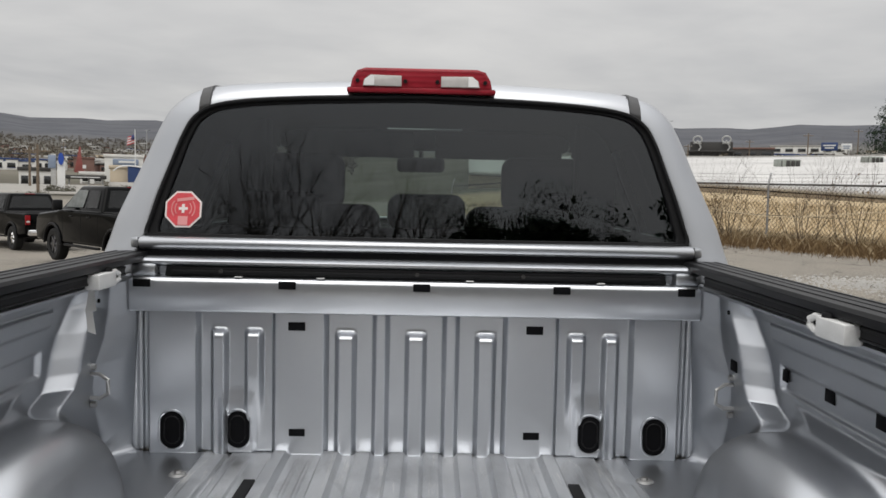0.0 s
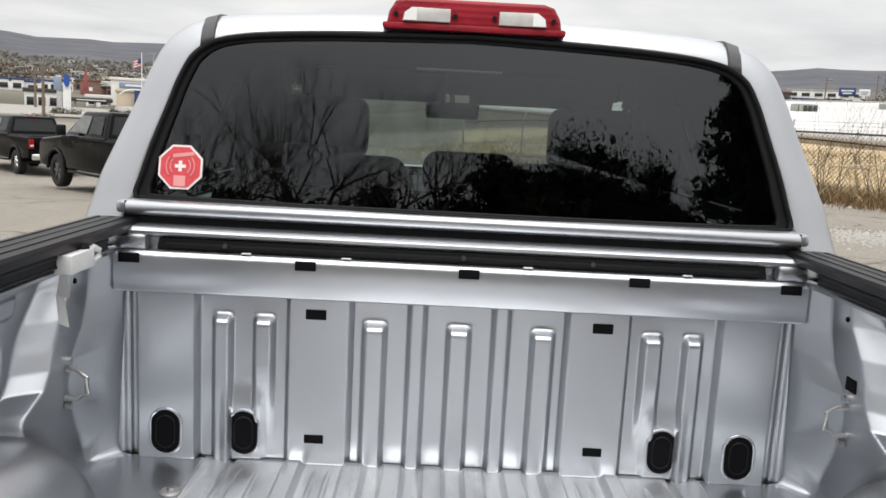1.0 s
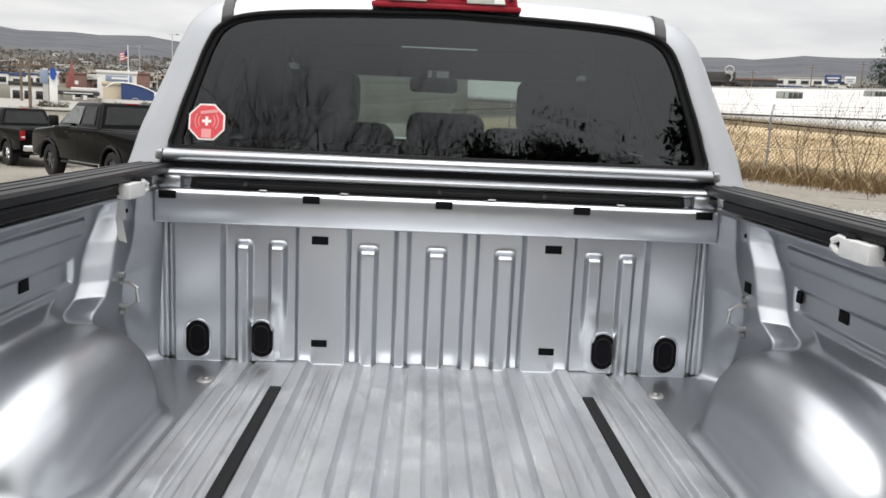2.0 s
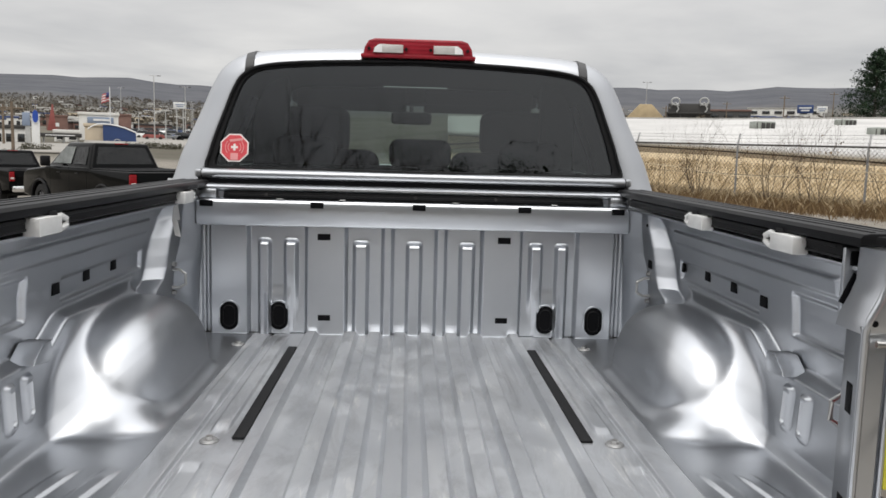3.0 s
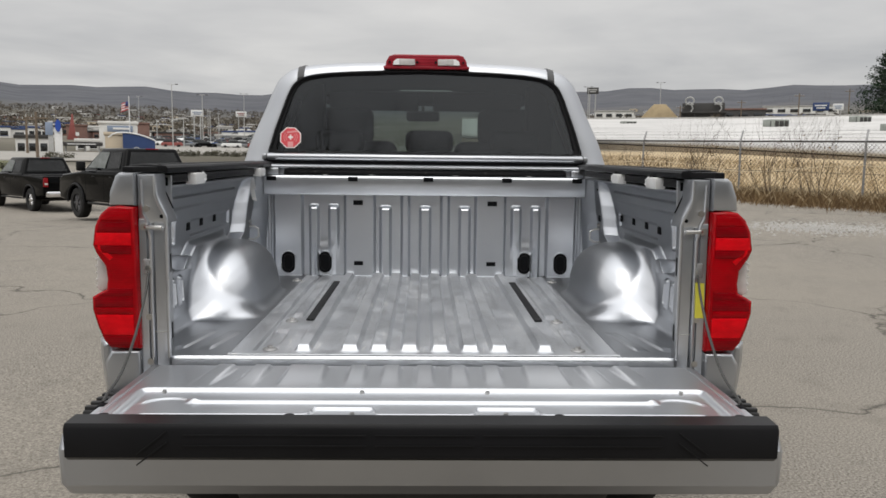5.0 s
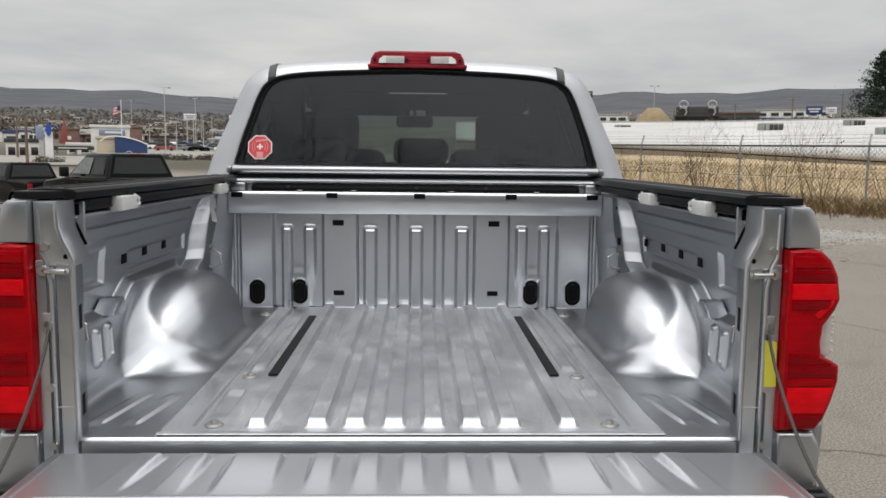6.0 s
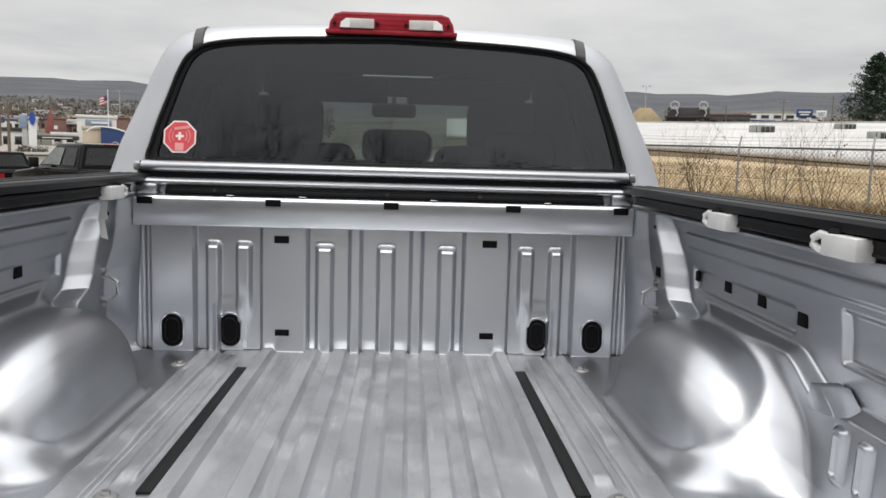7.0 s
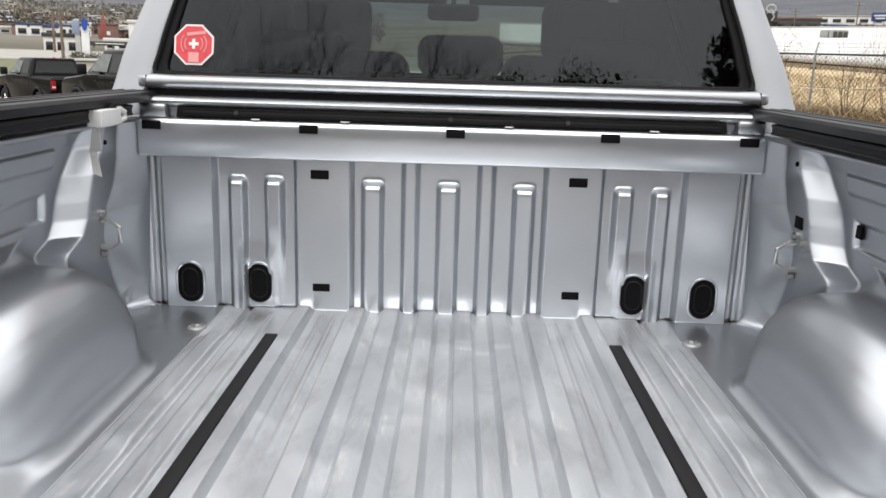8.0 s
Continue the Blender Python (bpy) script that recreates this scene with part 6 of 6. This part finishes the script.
part("board", box((0.3, 0, 3.4), (4.4, 0.3, 1.1), 0.05), SIGN_GREY, sb)
part("bar", box((0.5, -0.2, 3.45), (2.8, 0.1, 0.35)), SIGN_WHITE, sb)
building("beige_annex", -21.55, 150, -0.03, 3.1, 6, 3.2, TAN_WALL, TAN_WALL, "beige stucco annex of a showroom")
# blue arched canopy
p = roof_pt(-20.05, 148, 0.1)
cv = thing("arched_canopy", pose(p.x, p.y, p.z, 0, 0, 20.05), "navy blue arched canopy with a white rim", "canopy")
arcp = [(-2.6 + 5.2 * k / 14, 3.1 * (1 - (k / 14) ** 2 * 0.42)) for k in range(15)]
part("canopy_wall", prism([(-2.6, -1.5)] + arcp + [(2.6, -1.5)], "y", 0, 4.0), BLUE_PANEL, cv)
part("rim", tube([(x, -0.1, z + 0.08) for x, z in [(-4.9, 2.2), (-4.2, 2.75), (-3.4, 3.05)] + arcp], 0.11, 6), SIGN_WHITE, cv)
part("low_arch", tube([(0.6 * math.cos(a) - 0.4, -0.3, 0.7 * math.sin(a)) for a in (math.pi * k / 10 for k in range(11))], 0.07, 6), PALE_STEEL, cv)
building("brick_hall", -23.8, 260, 0.78, 5.6, 8, 4.2, BRICK_RED, BRICK_RED, "dark red brick hall")
building("brick_block", -19.8, 240, 1.2, 3.6, 6, 3.0, BRICK_RED, BRICK_RED, "square reddish brick block")
building("white_hall", -22.6, 280, 0.95, 8.5, 8, 3.4, WHITE_WALL, WHITE_WALL, "white hall with a curved front")
p = roof_pt(-24.05, 250, 0.9)
sp_ = thing("red_spire", pose(p.x, p.y, p.z - 1, 0, 0, 24.05), "faded red pointed tower structure", "tower")
part("spire", prism([(-1.5, 0), (1.4, 0), (0.6, 3.8), (0.25, 7.8), (-0.1, 7.8), (-0.8, 3.8)], "y", 0, 3, 0.1), RED_PAINT, sp_)
part("white_band", box((1.2, -0.1, 2.2), (0.9, 0.2, 1.0)), SIGN_WHITE, sp_)
# flat canopy of a filling station
p = roof_pt(-23.55, 120, -0.15)
gs = thing("station_canopy", pose(p.x, p.y, p.z, 0, 0, 23.55), "flat dark filling station canopy on posts", "canopy")
part("deck", box((0, 2.0, 1.45), (5.3, 4, 0.5), 0.05), DARK_STEEL, gs)
part("fascia", box((0, -0.05, 1.42), (3.6, 0.1, 0.12)), SIGN_WHITE, gs)
for x in (-2.0, 0.4, 2.2):
    part("post", box((x, 1.0, -0.2), (0.22, 0.22, 3.0), 0.02), PALE_STEEL, gs)
building("low_shop", -26.4, 125, -0.2, 4.2, 6, 2.4, WHITE_WALL, DARK_STEEL, "low white roadside shop", windows=3)
building("low_shop", -23.2, 138, 0.1, 3.4, 5, 1.5, WHITE_WALL, WHITE_WALL, "low white roadside shop", windows=2)
# pylon sign
p = roof_pt(-25.15, 105, -0.6)
py = thing("pylon_sign", pose(p.x, p.y, p.z, 0, 0, 25.4), "grey dealer pylon sign with a blue panel", "sign")
part("column", box((-0.35, 0, 2.3), (0.55, 0.5, 4.8), 0.05), PALE_STEEL, py)
part("column", box((0.45, 0, 1.9), (0.85, 0.5, 4.0), 0.05), SIGN_WHITE, py)
part("panel", box((-0.5, -0.3, 3.8), (0.8, 0.15, 1.5), 0.04), SIGN_GREY, py)
bm = bmesh.new()
add_rod(bm, (0.45, -0.1, 4.15), (0.45, -0.5, 4.15), 0.62, seg=24)
bmesh.ops.scale(bm, vec=(0.5, 1, 1.15), verts=bm.verts[:], space=Matrix.Translation((-0.45, 0, -4.15)))
part("badge", bm, SIGN_BLUE, py)
utility_pole(-26.15, 88, -0.8, 2.52)
utility_pole(-26.7, 110, -0.5, 2.33)
utility_pole(-25.0, 300, 1.0, 2.7)
# flag
p = roof_pt(-20.6, 150, 0.1)
fg = thing("flagpole", pose(p.x, p.y, p.z - 1, 0, 0, 20.75), "white flagpole flying a striped flag", "flag")
part("pole", rod((0, 0, 0), (0, 0, 10.5), 0.12, 0.06, 8), SIGN_WHITE, fg)


def flag_pt(u, v):
    return (-0.1 - 1.25 * u * (1 - 0.12 * v), 0.2 * math.sin(u * 7), 9.55 - 1.5 * (1 - v) - 0.5 * u * u + 0.06 * math.sin(u * 9))


for k in range(7):
    sheet("stripe", [i / 10 for i in range(11)], [k / 7, (k + 0.5) / 7, (k + 1) / 7], flag_pt, FLAG_RED if k % 2 == 0 else FLAG_WHITE, fg, thick=0.02)
sheet("canton", [i / 24 for i in range(11)], [0.45, 0.7, 1.0], lambda u, v: (flag_pt(u, v)[0], flag_pt(u, v)[1] - 0.05, flag_pt(u, v)[2]), FLAG_BLUE, fg, thick=0.02)
board_sign("tall_sign", -16.3, 210, 0.6, 2.93, 3.0, 1.5, SIGN_WHITE, "white double-panel sign on tall posts", SIGN_GREY)
board_sign("roadside_sign", -13.4, 320, 1.2, 2.9, 4.0, 2.0, SIGN_WHITE, "small white roadside sign", RED_PAINT)
for az, r, e0, e1, hd in ((-17.9, 170, 0.5, 4.59, 1), (-15.95, 190, 0.6, 3.95, 2), (-15.47, 195, 0.6, 2.85, 2), (-17.2, 180, 0.7, 2.4, 1), (-18.9, 200, 0.8, 2.2, 2), (-14.9, 210, 0.9, 2.7, 2), (-13.2, 260, 1.1, 4.1, 2), (-20.0, 300, 1.3, 3.7, 1), (-15.6, 280, 1.2, 3.0, 1), (15.66, 240, 2.4, 5.15, 2), (10.8, 230, 2.4, 4.9, 2)):
    light_pole(az, r, e0, e1, hd)


# -- small parked cars in the far lots --
def far_car(m, paint, suv, label):
    t = thing("parked_car", m, label, "car", "cars in the far lot")
    hh = 0.32 if suv else 0.0
    body = [(-2.2, 0.35), (-2.25, 0.75), (-1.9, 0.92 + hh * 0.6), (-0.9, 0.98 + hh * 0.3), (2.0, 0.98 + hh * 0.4), (2.25, 0.8), (2.2, 0.35)]
    part("body", prism(body, "y", -0.88, 0.88, 0.08), paint, t)
    roof = [(-1.15, 0.95 + hh * 0.4), (-0.4, 1.42 + hh), (1.0 + hh, 1.42 + hh), (1.8 + hh * 0.5, 0.95 + hh * 0.4)]
    part("cabin", prism(roof, "y", -0.74, 0.74, 0.06), DARK_GLASS, t)
    part("roof", box((0.35 + hh * 0.4, 0, 1.43 + hh), (1.45 + hh, 1.36, 0.05), 0.02), paint, t)
    for x in (-1.35, 1.35):
        for y in (-0.82, 0.82):
            part("wheel", rod((x, y - 0.1, 0.33), (x, y + 0.1, 0.33), 0.33, seg=12), TYRE, t)
    return t


rng = random.Random(71)
paints = [(CAR_WHITE, "white"), (CAR_GREY, "grey"), (BLACK_PAINT, "black"), (CAR_BLUE, "blue"), (CAR_WHITE, "white"), (RED_PAINT, "red")]
protos = {}
for k in range(84):
    row = k % 7
    az = -11.5 - 8.5 * rng.random() if row else -13.0 - 6.0 * rng.random()
    r = (196, 208, 222, 240, 184, 262, 285)[row] + rng.uniform(-2, 2)
    el = 0.5
    paint, word = paints[rng.randrange(len(paints))]
    suv = rng.random() < 0.5
    p = roof_pt(az, r, el)
    m = pose(p.x, p.y, ground_z(p.x, p.y), 0, 0, 20 + rng.choice((0, 180)) + rng.uniform(-6, 6) + (75 if row == 3 else 0))
    key = (word, suv)
    if key not in protos:
        protos[key] = far_car(m, paint, suv, f"{word} {'sport utility car' if suv else 'sedan car'} in a distant lot")
    else:
        copy_thing(protos[key], m)

# -- far side: tan roof, dark rooftop frame, boards --
building("gable_hall", 15.65, 240, 2.45, 10.5, 10, 0.9, TAN_WALL, TAN_ROOF, "tan building with a tall sloping shingle roof", gable=4.3)
p = roof_pt(18.5, 230, 2.55)
fr = thing("rooftop_frame", pose(p.x, p.y, p.z, 0, 0, -18.5), "dark steel frame with two pale hoop shapes", "structure")
part("back", box((0, 1, 2.6), (11, 1.2, 4.6), 0.1), DARK_STEEL, fr)
part("beam", box((0, -0.2, 2.3), (12.4, 0.5, 0.5), 0.05), DARK_STEEL, fr)
for x in (-5.6, -2.2, 2.2, 5.6):
    part("leg", box((x, 0, 0.8), (0.4, 0.4, 3.6), 0.02), DARK_STEEL, fr)
for x in (-3.6, 3.8):
    part("hoop", tube([(x + 1.1 * math.cos(a), -0.6, 5.4 + 0.95 * math.sin(a)) for a in (math.tau * k / 20 for k in range(20))], 0.20, 6, True), PALE_STEEL, fr)
    part("hoop_leg", tube([(x + 0.3, -0.6, 4.6), (x + 0.9, -0.6, 3.4), (x + 0.4, -0.6, 2.5)], 0.20, 6), PALE_STEEL, fr)
    part("arch", tube([(x - 1.0, -0.5, 4.3), (x, -0.5, 5.1), (x + 1.0, -0.5, 4.3)], 0.16, 6), PALE_STEEL, fr)
board_sign("roadside_billboard", 25.7, 260, 2.6, 3.69, 4.4, 2.4, BLUE_PANEL, "dark blue billboard with white bars", SIGN_WHITE)
board_sign("small_billboard", 26.7, 300, 2.6, 3.6, 3.2, 2.2, SIGN_WHITE, "pale billboard with grey bars", SIGN_GREY)
board_sign("pole_sign", 11.1, 260, 2.6, 4.85, 3.6, 2.0, DARK_STEEL, "dark sign box on posts", PALE_STEEL)
for az, r, e1 in ((24.4, 200, 4.3), (27.3, 240, 4.5), (20.9, 230, 3.9), (17.0, 220, 3.6)):
    utility_pole(az, r, 2.4, e1)
building("low_brown_shed", 20.6, 250, 2.65, 16, 10, 2.8, DARK_STEEL, BRICK_RED, "low dark brown shed with a reddish roof", windows=4)
building("low_white_shed", 24.5, 330, 3.0, 26, 12, 2.6, WHITE_WALL, ROOF_EDGE, "long low pale shed", windows=6)
building("low_white_shed", 12.6, 300, 2.75, 14, 10, 2.4, WHITE_WALL, ROOF_EDGE, "long low pale shed", windows=4)

rng = random.Random(81)
tones = [(WHITE_WALL, ROOF_EDGE, "white"), (TAN_WALL, ROOF_EDGE, "beige"), (BRICK_RED, DARK_STEEL, "brick"), (ROOF_EDGE, WHITE_WALL, "grey"), (WHITE_WALL, BLUE_PANEL, "white")]
for k in range(170):
    leftside = k < 140
    az = rng.uniform(-30, -9) if leftside else rng.uniform(9, 31)
    r = 260 + 800 * rng.random() ** 1.4
    wl, rf, word = tones[rng.randrange(5)]
    x, y = r * math.sin(radians(az)), r * math.cos(radians(az)) - 1.9
    el = math.degrees(math.atan2(ground_z(x, y) - EYE_Z, r))
    building("town_building", az, r, el, rng.uniform(4, 11), rng.uniform(6, 12), rng.uniform(1.8, 3.2), wl, rf, f"small distant {word} town building with plain walls", rng.uniform(-25, 25), rng.randint(2, 5))


# -- far woods and scrub --
def woods(name, n, seed, pick, size, sprays, material, label):
    """Bare crowns far off: each a loose cluster of twig sprays."""
    rng = random.Random(seed)
    verts, faces = [], []
    for _ in range(n):
        x, y = pick(rng)
        g = ground_z(x, y)
        h = size * rng.uniform(0.6, 1.4)
        for _ in range(sprays):
            p = Vector((x + rng.gauss(0, 0.28) * h, y + rng.gauss(0, 0.28) * h, g + h * rng.uniform(0.05, 1.0)))
            a = Vector((rng.uniform(-1, 1), rng.uniform(-1, 1), rng.uniform(-0.4, 1))).normalized() * h * 0.26
            b = Vector((rng.uniform(-1, 1), rng.uniform(-1, 1), rng.uniform(-1, 1))).normalized() * h * 0.15
            i = len(verts)
            verts += [p - a, p + b, p + a, p - b]
            faces.append((i, i + 1, i + 2, i + 3))
    return tagged(from_lists(name, verts, faces, material, smooth=0), label, "woods", kind="stuff")


def sector(a0, a1, r0, r1):
    def pick(rng):
        az, r = radians(rng.uniform(a0, a1)), math.sqrt(rng.uniform(r0 * r0, r1 * r1))
        return r * math.sin(az), r * math.cos(az) - 1.9
    return pick


woods("valley_trees", 2600, 92, sector(-36, -6, 260, 1150), 3.2, 12, SCRUB, "scattered bare trees among the town")
woods("roadside_scrub", 1000, 93, sector(9, 36, 215, 800), 2.2, 12, SCRUB, "brown winter scrub beyond the warehouse")

# -- verge, kerbs and hedge between the lot and the town --
GRASS_GREEN = simple("worn_green_grass", (0.11, 0.115, 0.05), 0.9, vary=0.25, scale=1.2, grain=18, bump=0.4, dist=0.03)
CONCRETE = simple("pale_concrete", (0.28, 0.265, 0.24), 0.85, vary=0.12, scale=0.5, grain=25, bump=0.2)
HEDGE = leafy("clipped_hedge_leaves", (0.06, 0.062, 0.04), (0.09, 0.085, 0.058), (0.12, 0.105, 0.075))


def patch(name, az0, az1, r0, r1, material, label, category, lift=0.06):
    """A slab of paving or lawn that follows the land."""
    us, vs = [i / 16 for i in range(17)], [i / 8 for i in range(9)]

    def f(u, v):
        az, rr = az0 + (az1 - az0) * u, r0 + (r1 - r0) * v
        x, y = rr * math.sin(radians(az)), rr * math.cos(radians(az)) - 1.9
        return x, y, ground_z(x, y) + lift
    return tagged(sheet(name, us, vs, f, material, None, thick=0.12, flip=True), label, category, kind="structure")


patch("verge", -33, -25.6, 58, 84, GRASS_GREEN, "worn green grass verge beside the road", "grass")
patch("pavement", -32, -22.4, 86, 118, CONCRETE, "pale concrete forecourt of the filling station", "pavement")
patch("pavement", -22.2, -8, 112, 205, CONCRETE, "pale concrete display lot with parked cars", "pavement", 0.03)
patch("kerb", -33, -8, 55.5, 56.0, CONCRETE, "pale concrete kerb at the lot's end", "kerb", 0.15)


def hedge(az, r, w, seed):
    rng = random.Random(seed)
    x, y = r * math.sin(radians(az)), r * math.cos(radians(az)) - 1.9
    t = thing("hedge", pose(x, y, ground_z(x, y), 0, 0, -az), "low clipped dark hedge by the display lot", "hedge", "hedges by the lot")
    cs = [((rng.uniform(-w / 2, w / 2), rng.uniform(-0.4, 0.4), rng.uniform(0.15, 0.6)), 0.22) for _ in range(40)]
    v, f = leaf_cloud(rng, cs, 900, 0.8, 0.10)
    from_lists("leaves", v, f, HEDGE, t, smooth=0)


for k, az in enumerate((-19.2, -17.9, -16.8, -15.4, -14.1, -12.9, -11.6)):
    hedge(az, 108 + (k % 2) * 2, 2.2, 300 + k)
for k, (az, r) in enumerate(((-27.2, 66), (-26.6, 72), (-21.6, 96), (-24.9, 92))):
    hedge(az, r, 2.6, 320 + k)
